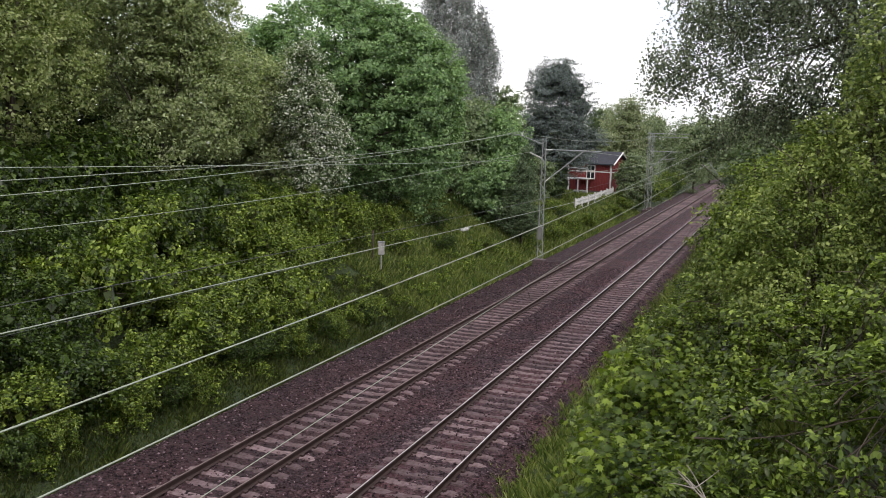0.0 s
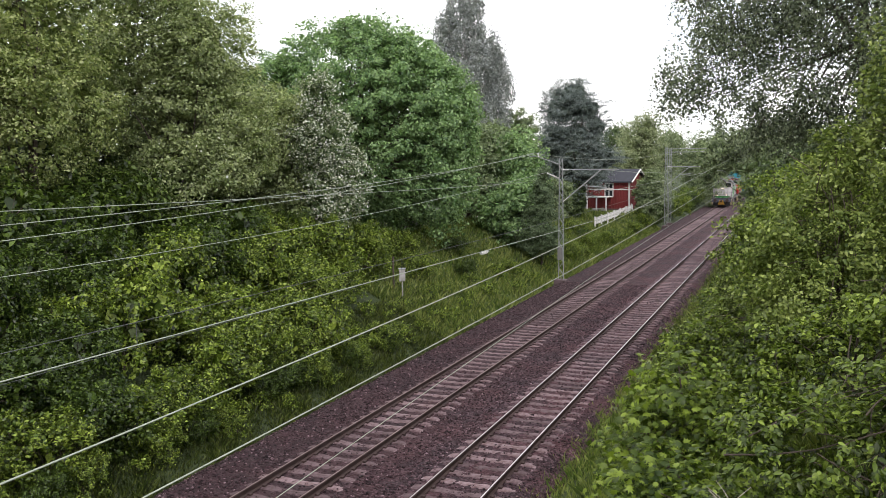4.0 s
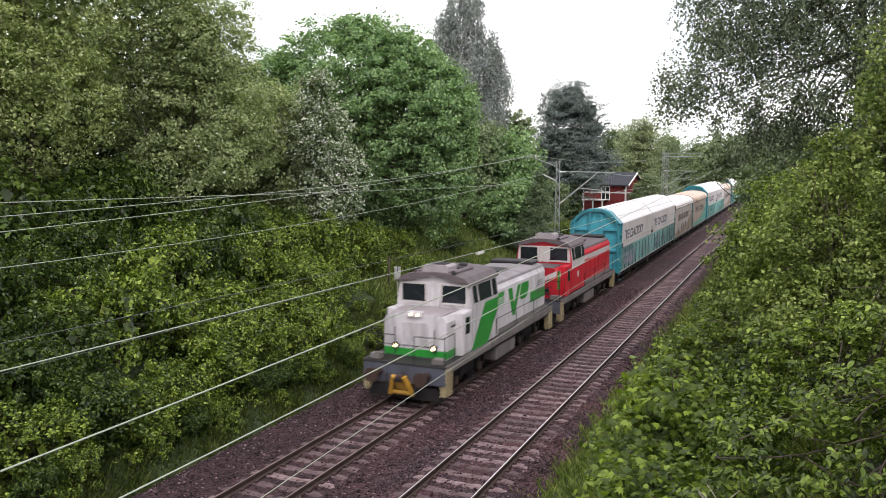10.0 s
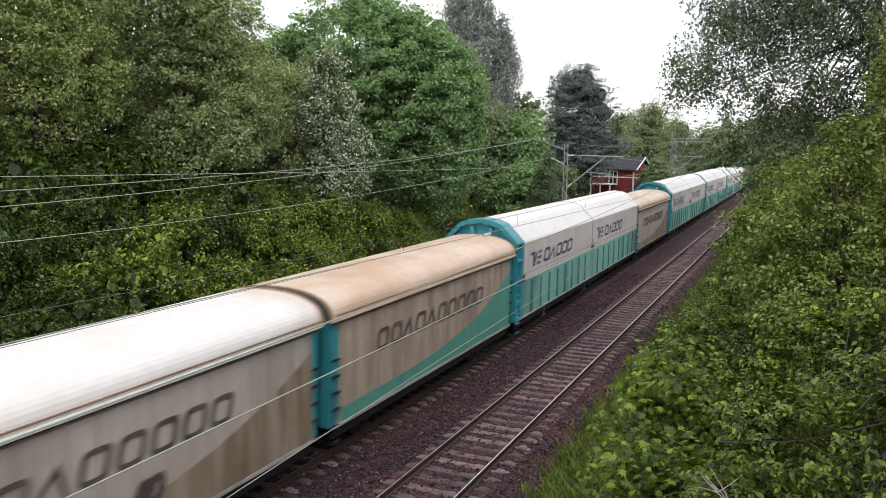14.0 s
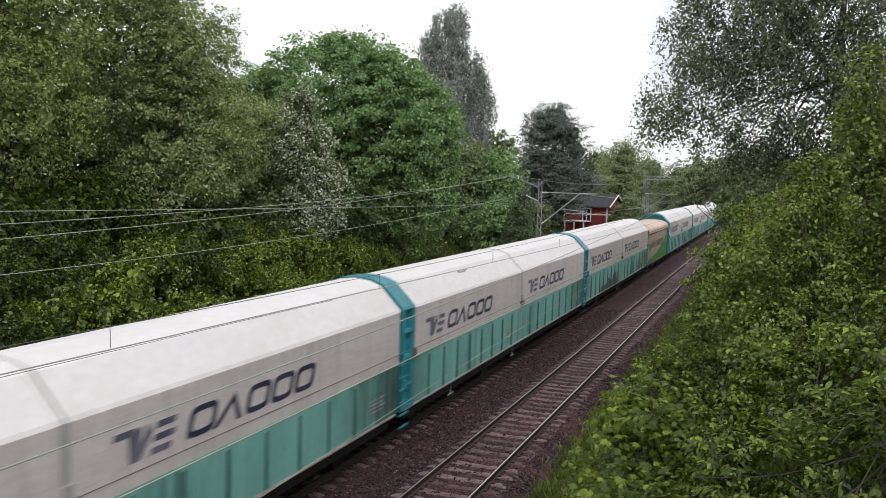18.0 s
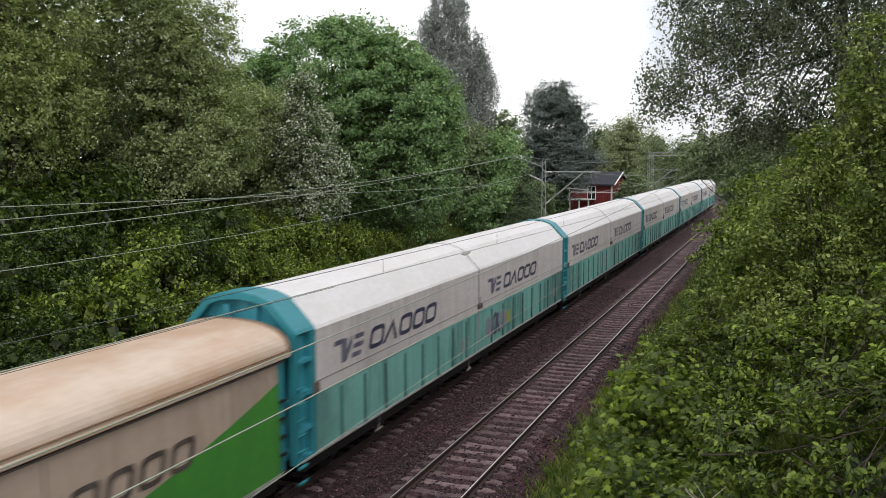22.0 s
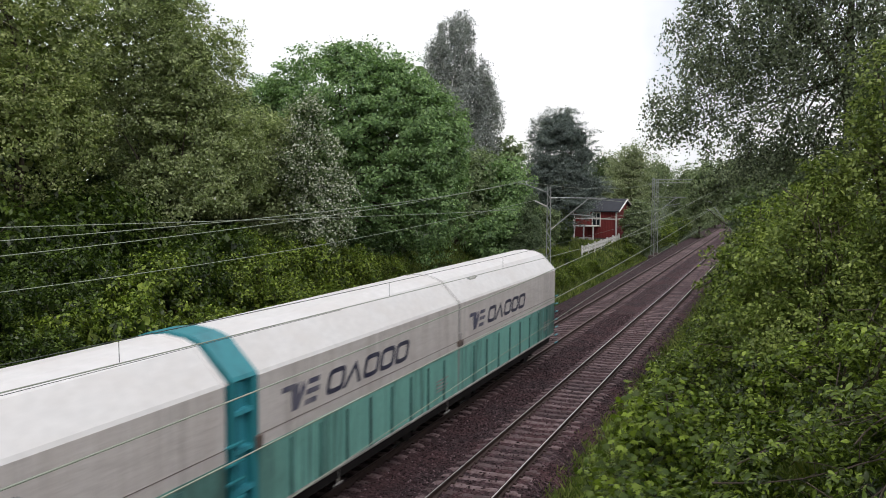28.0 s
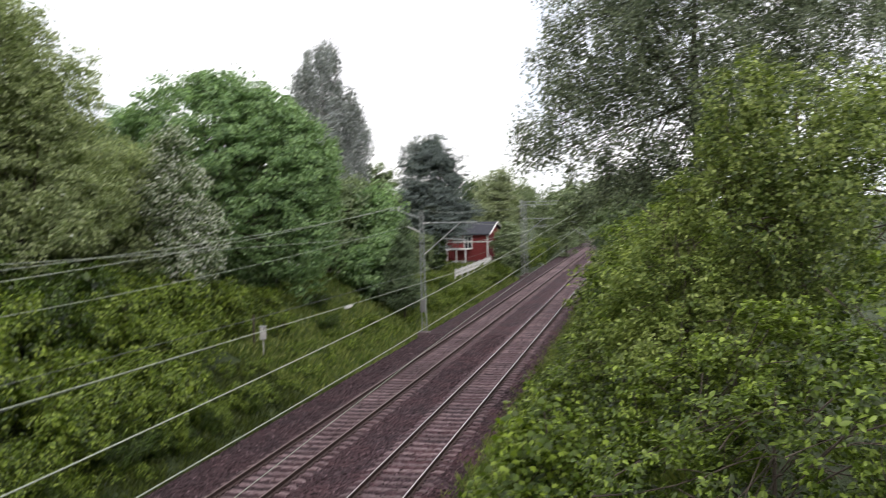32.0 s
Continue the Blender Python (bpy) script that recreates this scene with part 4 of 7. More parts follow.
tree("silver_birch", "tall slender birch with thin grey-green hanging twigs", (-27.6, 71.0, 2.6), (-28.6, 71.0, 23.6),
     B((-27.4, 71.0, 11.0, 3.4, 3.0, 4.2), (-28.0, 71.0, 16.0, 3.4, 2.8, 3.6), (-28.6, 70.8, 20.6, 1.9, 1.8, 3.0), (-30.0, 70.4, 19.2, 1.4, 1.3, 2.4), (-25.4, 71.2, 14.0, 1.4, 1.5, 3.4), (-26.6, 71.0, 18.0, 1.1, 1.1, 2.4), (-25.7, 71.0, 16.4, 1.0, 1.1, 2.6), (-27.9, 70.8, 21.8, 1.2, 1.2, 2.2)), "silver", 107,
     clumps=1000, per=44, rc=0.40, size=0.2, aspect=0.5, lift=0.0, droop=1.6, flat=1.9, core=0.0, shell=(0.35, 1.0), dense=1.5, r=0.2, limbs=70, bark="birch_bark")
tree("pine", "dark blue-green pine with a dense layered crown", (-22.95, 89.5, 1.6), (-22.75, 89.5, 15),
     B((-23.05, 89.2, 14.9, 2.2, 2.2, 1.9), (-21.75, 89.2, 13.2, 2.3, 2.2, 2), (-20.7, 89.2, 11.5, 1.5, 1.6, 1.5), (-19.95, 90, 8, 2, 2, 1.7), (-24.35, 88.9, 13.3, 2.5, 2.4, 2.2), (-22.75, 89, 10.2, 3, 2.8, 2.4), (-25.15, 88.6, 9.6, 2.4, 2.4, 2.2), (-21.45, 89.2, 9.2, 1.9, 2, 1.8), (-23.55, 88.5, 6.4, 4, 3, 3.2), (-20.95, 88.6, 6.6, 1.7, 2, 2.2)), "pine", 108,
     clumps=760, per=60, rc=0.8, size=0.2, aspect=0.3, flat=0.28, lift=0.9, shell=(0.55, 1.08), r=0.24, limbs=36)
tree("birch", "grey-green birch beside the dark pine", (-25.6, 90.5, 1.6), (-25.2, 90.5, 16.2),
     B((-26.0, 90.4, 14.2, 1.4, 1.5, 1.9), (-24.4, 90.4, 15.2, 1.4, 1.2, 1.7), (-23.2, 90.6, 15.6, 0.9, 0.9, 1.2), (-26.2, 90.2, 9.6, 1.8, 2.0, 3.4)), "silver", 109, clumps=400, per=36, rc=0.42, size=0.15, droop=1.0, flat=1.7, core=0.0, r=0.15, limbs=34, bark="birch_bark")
tree("spruce", "small dense grey-green spruce beside the mast", (-17.3, 57.6, 0.6), (-17.2, 57.6, 7.2),
     B((-17.6, 57.6, 2.6, 1.8, 1.5, 1.6), (-17.5, 57.6, 4.3, 1.4, 1.2, 1.3), (-17.3, 57.6, 5.7, 0.9, 0.85, 1.1), (-17.1, 57.6, 6.9, 0.4, 0.4, 0.7)), "spruce", 110,
     clumps=420, per=50, rc=0.4, size=0.14, aspect=0.35, r=0.07, limbs=12, core=0.02)
def leafy_trees(rows, seed):
    """A row of plain leafy trees: (x, y, height, half width, leaves, label)."""
    for k, (x, y, h, w, leaf, lab) in enumerate(rows):
        z = gz(x, y)
        tree("leafy_tree" if leaf != "pine" else "conifer", lab, (x, y, z), (x, y, h * 0.9),
             B((x, y, z + (h - z) * 0.42, w, w, (h - z) * 0.42), (x + w * 0.2, y, z + (h - z) * 0.74, w * 0.72, w * 0.72, (h - z) * 0.27), (x - w * 0.5, y - w * 0.3, z + (h - z) * 0.55, w * 0.6, w * 0.6, (h - z) * 0.3)),
             leaf, seed + k, clumps=210 if "inside" in lab or "behind the c" in lab else 280, per=36, rc=0.26 * w, size=0.26, r=0.18, limbs=14)


EDGE_TREES = [(-22.7, 88.0, 5.6, 1.1, "dark", "dark leafy bush in front of the cottage"),
        (-16.3, 97.0, 6.6, 1.4, "birch", "grey-green leafy bush beside the cottage"),
        (-19.6, 58.5, 6.6, 2.4, "maple", "green leafy tree at the top of the slope"),
        (-21.5, 62.0, 10.4, 3.2, "maple", "green leafy tree at the top of the slope"),
        (-24.0, 60.0, 11.5, 3.4, "birch", "grey-green leafy tree behind the maple"),
        (-24.0, 72.0, 12.6, 2.2, "birch", "grey-green leafy tree between the maple and the pine"),
        (-26.8, 77.0, 12.0, 2.4, "maple", "green leafy tree behind the slope"),
        # pale birch leaves here, with haze put into the tone
        (-23.2, 80.0, 6.0, 2.2, "birch", "grey-green leafy tree near the cottage")]
# backing trees added to close gaps; dark leaf tone stands for the wood's shade
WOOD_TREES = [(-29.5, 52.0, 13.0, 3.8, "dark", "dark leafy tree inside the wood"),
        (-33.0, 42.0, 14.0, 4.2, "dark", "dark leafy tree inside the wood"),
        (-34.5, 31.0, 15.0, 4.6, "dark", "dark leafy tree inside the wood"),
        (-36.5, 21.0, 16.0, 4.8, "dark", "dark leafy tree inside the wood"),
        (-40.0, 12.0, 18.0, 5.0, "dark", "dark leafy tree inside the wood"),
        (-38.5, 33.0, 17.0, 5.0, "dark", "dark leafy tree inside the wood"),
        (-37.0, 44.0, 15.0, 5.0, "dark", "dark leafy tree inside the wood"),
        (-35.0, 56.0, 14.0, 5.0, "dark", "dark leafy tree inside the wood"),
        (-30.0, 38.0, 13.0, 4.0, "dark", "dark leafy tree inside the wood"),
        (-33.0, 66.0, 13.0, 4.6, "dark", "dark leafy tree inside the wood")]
# paler grey-green leaf kinds put the haze of distance into these trees' colour
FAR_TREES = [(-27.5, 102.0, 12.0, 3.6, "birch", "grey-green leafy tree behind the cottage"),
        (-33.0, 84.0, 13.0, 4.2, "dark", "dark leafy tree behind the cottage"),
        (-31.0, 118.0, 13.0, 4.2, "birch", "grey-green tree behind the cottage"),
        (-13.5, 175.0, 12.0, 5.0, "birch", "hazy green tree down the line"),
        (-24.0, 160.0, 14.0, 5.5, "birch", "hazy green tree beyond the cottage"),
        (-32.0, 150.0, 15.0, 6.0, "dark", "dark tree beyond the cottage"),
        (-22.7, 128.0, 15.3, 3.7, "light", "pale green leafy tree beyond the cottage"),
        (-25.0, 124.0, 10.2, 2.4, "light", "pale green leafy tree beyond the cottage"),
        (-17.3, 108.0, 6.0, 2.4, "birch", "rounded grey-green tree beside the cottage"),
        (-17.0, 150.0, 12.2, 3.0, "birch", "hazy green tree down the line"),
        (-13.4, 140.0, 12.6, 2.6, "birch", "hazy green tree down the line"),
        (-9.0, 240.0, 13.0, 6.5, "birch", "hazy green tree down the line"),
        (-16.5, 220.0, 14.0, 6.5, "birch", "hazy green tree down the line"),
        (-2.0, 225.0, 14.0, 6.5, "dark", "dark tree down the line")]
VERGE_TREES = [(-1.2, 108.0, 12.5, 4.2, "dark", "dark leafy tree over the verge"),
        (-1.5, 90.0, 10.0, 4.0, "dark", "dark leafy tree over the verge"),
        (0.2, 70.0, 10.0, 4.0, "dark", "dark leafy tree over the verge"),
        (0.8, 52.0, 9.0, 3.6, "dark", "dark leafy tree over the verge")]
leafy_trees(EDGE_TREES, 200)
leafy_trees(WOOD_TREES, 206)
leafy_trees(FAR_TREES, 216)
leafy_trees(VERGE_TREES, 229)

# shrubs of the left bank: a few grown forms, planted many times
def shrub_form(name, label, leaf, seed, size=0.15, clumps=170, per=44, aspect=0.55, group="shrubs of the bank"):
    return tree(name, label, (0, 0, -500), (0, 0, -498.2),
                B((0, 0, -498.6, 1.7, 1.7, 1.3), (0.7, 0.3, -498.0, 1.0, 1.0, 0.9), (-0.7, -0.4, -498.2, 1.1, 1.1, 0.9)), leaf, seed,
                clumps=clumps, per=per, rc=0.24, size=size, aspect=aspect, r=0.05, limbs=14, category="shrub", group=group, shell=(0.5, 1.05), spread=0.9, core=0.02, flat=1.35, lift=0.5)


rng = np.random.default_rng(77)
FORMS = [shrub_form("shrub", "dense fresh-green leafy shrub on the bank", "shrub", 301, 0.155, 112, 36),
         shrub_form("shrub", "dense fresh-green leafy shrub on the bank", "shrub", 302, 0.14, 118, 38),
         shrub_form("shrub", "leafy shrub on the bank in a shade-toned dark green", "shrub_dark", 303, 0.145, 115, 37)]


WEED = tree("weed", "low leafy green weeds at the foot of the bank", (0, 0, -520), (0, 0, -519.4), B((0, 0, -519.7, 0.42, 0.42, 0.36), (0.2, 0.1, -519.45, 0.25, 0.25, 0.25)), "shrub", 311,
            clumps=18, per=22, rc=0.16, size=0.1, r=0.012, limbs=4, category="weeds", group="weeds of the verge", shell=(0.4, 1.0), core=0.0, flat=1.0, lift=0.35)


def plant(form, x, y, scale, zoff=0.0, turn=None):
    turn = rng.uniform(0, 360) if turn is None else turn
    m = pose(x, y, gz(x, y) - 0.25 * scale + zoff, rng.uniform(-6, 6), rng.uniform(-6, 6), turn) @ Matrix.Diagonal((scale, scale, scale * rng.uniform(0.85, 1.15), 1))
    return copy_thing(form, m)


for y in np.arange(6.5, 40, 1.9):
    for row, x in enumerate((-17.5, -19.4, -21.4, -23.6, -25.8)):
        if row == 0 and (y > 33):
            continue
        if (x > -19 and y > 29) or (x > -20.5 and y > 34):
            continue
        xx, yy = x + rng.uniform(-0.6, 0.6), y + rng.uniform(-0.6, 0.6)
        # below the trees the dark form is planted: shade put into its leaf colour
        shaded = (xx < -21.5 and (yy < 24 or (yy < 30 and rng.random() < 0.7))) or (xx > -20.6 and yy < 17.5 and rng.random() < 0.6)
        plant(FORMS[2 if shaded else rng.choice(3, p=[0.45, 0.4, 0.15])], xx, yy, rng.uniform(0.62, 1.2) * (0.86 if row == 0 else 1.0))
# looser shrubs up the slope towards the mast and along the far verge
for x, y, s in [(-19.5, 41, .6), (-21.5, 43, .7), (-18.5, 46, .45), (-20.5, 49, .5), (-17.6, 51, .35), (-18.5, 62, .6), (-17.3, 65, .5), (-16.8, 70, .55), (-18.0, 73, .45), (-16.6, 77, .5),
                (-17.2, 81, .4), (-16.2, 84, .45), (-16.2, 90, .5), (-16.4, 95, .6), (-16.2, 101, .7), (-16.6, 107, 1.0), (-16.4, 114, 1.0), (-16.2, 121, 1.1), (-16.4, 130, 1.2), (-16.4, 138, 1.2), (-24, 49, .8), (-23.2, 55, .5)]:
    plant(FORMS[rng.integers(3)], x, y, s)

for k in range(46):
    y = 58 + 62 * rng.random()
    x = rng.uniform(-19.5, -16.0) - 0.02 * (y - 58)
    if not (79 < y < 99 and x < -17.0):
        plant(FORMS[rng.integers(2)], x, y, rng.uniform(0.22, 0.5))

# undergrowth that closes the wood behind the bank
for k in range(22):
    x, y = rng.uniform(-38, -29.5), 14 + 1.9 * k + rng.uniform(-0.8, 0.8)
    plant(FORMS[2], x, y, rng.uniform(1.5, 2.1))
# dark form again, its leaf tone carrying the shade below the crowns
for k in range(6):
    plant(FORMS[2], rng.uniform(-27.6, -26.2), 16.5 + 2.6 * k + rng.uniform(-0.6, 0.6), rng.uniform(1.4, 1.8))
# low bushes that hang over the foot of the near bank, most with shade-dark leaves
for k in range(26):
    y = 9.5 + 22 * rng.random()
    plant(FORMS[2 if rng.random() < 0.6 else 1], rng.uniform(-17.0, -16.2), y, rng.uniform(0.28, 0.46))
# low weeds along the foot of the bank
for k in range(150):
    y = 9 + 62 * rng.random() ** 1.2
    plant(WEED, rng.uniform(-18.0, -15.9) - (0.8 if y > 30 else 0) * rng.random(), y, rng.uniform(0.6, 1.2), 0.1)
WEED.matrix_basis = pose(-17.0, 20.0, gz(-17.0, 20.0))

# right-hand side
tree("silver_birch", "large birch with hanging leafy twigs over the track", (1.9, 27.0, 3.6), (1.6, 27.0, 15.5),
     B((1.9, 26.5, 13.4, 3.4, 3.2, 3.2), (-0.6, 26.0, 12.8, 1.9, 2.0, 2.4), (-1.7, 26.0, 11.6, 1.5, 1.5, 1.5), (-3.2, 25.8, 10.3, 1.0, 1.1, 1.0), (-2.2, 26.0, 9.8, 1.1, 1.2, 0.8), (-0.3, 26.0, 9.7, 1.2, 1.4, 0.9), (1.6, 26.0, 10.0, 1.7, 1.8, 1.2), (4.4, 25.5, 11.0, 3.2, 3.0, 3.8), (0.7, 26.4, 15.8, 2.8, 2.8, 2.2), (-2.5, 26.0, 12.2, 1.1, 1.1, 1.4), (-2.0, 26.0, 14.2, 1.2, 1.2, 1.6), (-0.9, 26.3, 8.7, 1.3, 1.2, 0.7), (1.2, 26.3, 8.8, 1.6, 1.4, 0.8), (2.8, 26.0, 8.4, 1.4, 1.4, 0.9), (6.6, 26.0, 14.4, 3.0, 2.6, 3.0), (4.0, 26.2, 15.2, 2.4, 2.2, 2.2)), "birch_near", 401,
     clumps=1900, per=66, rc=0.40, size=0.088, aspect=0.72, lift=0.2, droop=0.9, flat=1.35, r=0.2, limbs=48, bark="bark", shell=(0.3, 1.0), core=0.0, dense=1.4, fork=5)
tree("leafy_tree", "yellow-green leafy tree beside the birch", (2.8, 17.0, 3.6), (2.8, 17.0, 10.0),
     B((1.7, 16.4, 9.7, 0.8, 0.9, 1.2), (2.7, 16.2, 9.1, 1.2, 1.2, 1.5), (1.5, 16.4, 8.2, 0.7, 0.9, 1.3), (3.9, 15.6, 8.1, 1.5, 1.5, 2.2), (2.4, 16.0, 7.6, 1.2, 1.2, 1.6), (2.2, 16.6, 5.8, 1.4, 1.4, 1.5)), "olive_near", 402, core=0.0,
     clumps=430, per=78, rc=0.25, size=0.09, r=0.1, limbs=40, flat=1.2, shell=(0.55, 1.0))
tree("sapling", "slender sapling with pale upright leaf tufts", (0.5, 16.4, 3.2), (0.55, 16.2, 8.4),
     B((0.55, 16.1, 7.8, 0.4, 0.4, 0.9), (0.2, 16.1, 6.8, 0.7, 0.7, 0.9), (0.95, 16.0, 6.4, 0.8, 0.7, 1.0), (-0.4, 16.2, 6.0, 0.7, 0.7, 0.9), (0.4, 15.6, 5.4, 1.1, 1.0, 0.9)), "sapling", 406,
     clumps=300, per=52, rc=0.18, size=0.082, r=0.04, limbs=28, flat=0.9, core=0.0)
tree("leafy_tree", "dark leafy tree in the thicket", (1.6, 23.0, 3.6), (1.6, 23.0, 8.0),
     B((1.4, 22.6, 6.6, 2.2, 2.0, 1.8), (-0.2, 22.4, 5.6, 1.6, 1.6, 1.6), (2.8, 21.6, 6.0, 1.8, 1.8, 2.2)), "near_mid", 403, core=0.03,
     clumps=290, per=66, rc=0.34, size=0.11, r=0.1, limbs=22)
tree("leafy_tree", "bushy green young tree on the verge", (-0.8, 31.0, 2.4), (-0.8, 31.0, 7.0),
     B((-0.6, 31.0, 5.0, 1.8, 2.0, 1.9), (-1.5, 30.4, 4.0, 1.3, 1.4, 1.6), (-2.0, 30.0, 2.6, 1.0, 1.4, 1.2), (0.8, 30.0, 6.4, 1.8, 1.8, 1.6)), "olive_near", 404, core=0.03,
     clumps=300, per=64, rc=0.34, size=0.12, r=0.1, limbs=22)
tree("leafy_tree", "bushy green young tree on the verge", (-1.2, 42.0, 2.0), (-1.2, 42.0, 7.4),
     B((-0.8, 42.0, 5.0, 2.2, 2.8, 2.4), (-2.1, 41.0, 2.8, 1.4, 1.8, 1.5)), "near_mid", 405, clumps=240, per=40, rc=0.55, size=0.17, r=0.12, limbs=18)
tree("leafy_tree", "dark leafy tree leaning over the verge", (-1.8, 60.0, 1.8), (-2.8, 60.0, 9.0),
     B((-3.6, 60.0, 8.4, 2.2, 2.6, 1.7), (-5.2, 59.6, 8.2, 1.4, 1.6, 1.5), (-1.6, 59.0, 6.4, 2.4, 2.6, 2.6), (-2.0, 60.0, 4.2, 1.6, 2.2, 2.2)), "birch", 407, clumps=340, per=42, rc=0.55, size=0.18, r=0.14, limbs=20)
tree("leafy_tree", "dark leafy tree leaning over the verge", (-1.6, 76.0, 1.8), (-2.4, 76.0, 10.0),
     B((-3.0, 76.0, 8.4, 2.8, 3.0, 2.6), (-1.6, 75.0, 6.0, 2.6, 2.6, 3.0), (-2.6, 76.0, 4.0, 1.4, 2.2, 2.2)), "dark", 408, clumps=300, per=40, rc=0.6, size=0.2, r=0.14, limbs=20)


# foreground thicket below the camera
def rshrub(label, x, y, z, blobs, leaf, seed, size, clumps, per=34, aspect=0.62, rc=0.3, oval=False):
    return tree("shrub", label, (x, y, gz(x, y)), (x, y, z), blobs, leaf, seed, clumps=clumps, per=per, rc=rc, size=size, aspect=aspect, r=0.04, limbs=30, category="shrub",
                group="thicket by the track", shell=(0.45, 1.0), spread=0.95, core=0.0, lift=0.9, dense=1.0, oval=oval)


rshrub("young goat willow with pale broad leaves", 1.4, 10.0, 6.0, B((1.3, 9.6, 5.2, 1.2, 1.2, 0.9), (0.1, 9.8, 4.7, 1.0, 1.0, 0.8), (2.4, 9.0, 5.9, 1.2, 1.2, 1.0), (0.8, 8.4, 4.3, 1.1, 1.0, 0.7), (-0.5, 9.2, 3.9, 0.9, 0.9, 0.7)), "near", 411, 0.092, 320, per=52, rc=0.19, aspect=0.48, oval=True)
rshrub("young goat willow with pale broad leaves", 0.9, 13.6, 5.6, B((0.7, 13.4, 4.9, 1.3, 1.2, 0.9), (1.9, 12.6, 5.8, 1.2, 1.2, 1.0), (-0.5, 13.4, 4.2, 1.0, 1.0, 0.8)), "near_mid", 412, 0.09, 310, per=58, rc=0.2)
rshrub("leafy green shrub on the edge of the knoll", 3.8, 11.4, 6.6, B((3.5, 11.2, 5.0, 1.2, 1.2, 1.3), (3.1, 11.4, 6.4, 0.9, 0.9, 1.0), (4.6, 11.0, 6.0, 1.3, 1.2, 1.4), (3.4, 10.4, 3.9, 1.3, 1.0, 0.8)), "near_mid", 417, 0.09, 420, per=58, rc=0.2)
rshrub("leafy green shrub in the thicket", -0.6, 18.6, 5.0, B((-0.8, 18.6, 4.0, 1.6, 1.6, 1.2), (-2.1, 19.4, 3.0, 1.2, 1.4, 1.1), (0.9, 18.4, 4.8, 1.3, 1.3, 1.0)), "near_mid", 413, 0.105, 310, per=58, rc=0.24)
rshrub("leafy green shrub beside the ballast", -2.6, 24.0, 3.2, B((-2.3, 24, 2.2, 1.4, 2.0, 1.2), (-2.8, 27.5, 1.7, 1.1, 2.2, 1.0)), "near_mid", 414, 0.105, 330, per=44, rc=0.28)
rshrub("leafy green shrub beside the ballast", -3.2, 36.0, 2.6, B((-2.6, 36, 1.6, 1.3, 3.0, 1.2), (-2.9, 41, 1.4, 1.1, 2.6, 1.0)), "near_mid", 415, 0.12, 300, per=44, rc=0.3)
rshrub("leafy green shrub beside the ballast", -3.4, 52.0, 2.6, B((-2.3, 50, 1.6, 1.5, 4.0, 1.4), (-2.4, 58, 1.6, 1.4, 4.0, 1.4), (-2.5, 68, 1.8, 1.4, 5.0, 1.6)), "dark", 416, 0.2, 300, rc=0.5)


def lobed_leaves(rng, centres, size, out):
    """Five-lobed maple leaves, each one folded sheet."""
    ang = np.radians([-90, -40, -22, 5, 28, 52, 68, 90, 112, 128, 152, 175, 202, 220])
    rad = np.array([0.35, 0.62, 0.42, 0.95, 0.45, 0.92, 0.5, 1.1, 0.5, 0.92, 0.45, 0.95, 0.42, 0.62])
    n, k = len(centres), len(ang)
    nor = unit(rng.normal(size=(n, 3)) * 0.45 + np.array([0, 0, 0.8]) + out * 0.5)
    t = rng.normal(size=(n, 3)) + np.array([0, 0, -0.8])
    t = unit(t - (t * nor).sum(1)[:, None] * nor)
    w = np.cross(nor, t)
    L = (size * rng.uniform(0.6, 1.25, n))[:, None, None] * 0.5
    px, py = (np.cos(ang) * rad)[None, :, None], (np.sin(ang) * rad)[None, :, None]
    v = centres[:, None] + L * (px * w[:, None] + py * t[:, None] - np.abs(px) * 0.25 * nor[:, None] - np.maximum(py, 0) * 0.15 * nor[:, None])
    v = np.concatenate([v, centres[:, None]], 1)
    i = np.arange(n)[:, None] * (k + 1)
    j = np.arange(k)[None]
    f = np.stack([i + j, i + (j + 1) % k, np.broadcast_to(i + k, (n, k))], -1).reshape(-1, 3)
    return v.reshape(-1, 3), f


def young_maple(label, base, blobs, seed, clumps, per, size):
    rng = np.random.default_rng(seed)
    base = np.array([base[0], base[1], gz(*base)])
    bl = np.asarray(blobs, float)
    bl[:, :3] -= base
    t = thing("young_maple", label, "shrub", "thicket by the track", pose(*base))
    v, f = woody(rng, (0, 0, 0), bl[0, :3] + np.array([0, 0, bl[0, 5] * 0.6]), 0.05, bl, 18)
    child("trunk", mesh_of("trunk", v, [f], [M["bark"]], smooth=True), t)
    p, out = clump_points(rng, bl, clumps, per, 0.35, 0.6, (0.5, 1.0))
    v, f = lobed_leaves(rng, p, size, out)
    child("crown", mesh_of("crown", v, [f], [LEAF["near_maple"]]), t)


young_maple("young maple with fresh yellow-green lobed leaves", (-1.6, 13.6), [(-1.7, 13.5, 4.3, 0.8, 0.8, 0.75), (-1.9, 13.4, 3.4, 0.9, 1.0, 0.9), (-2.4, 13.2, 2.8, 0.7, 0.8, 0.8), (-0.9, 13.2, 3.8, 0.9, 0.9, 0.8)], 421, 260, 14, 0.175)
young_maple("young maple with fresh yellow-green lobed leaves", (-1.4, 11.4), [(-1.7, 11.5, 3.4, 0.75, 0.8, 0.65), (-0.8, 11.0, 3.6, 0.8, 0.8, 0.7), (-2.0, 11.6, 2.6, 0.7, 0.8, 0.7)], 422, 210, 14, 0.165)


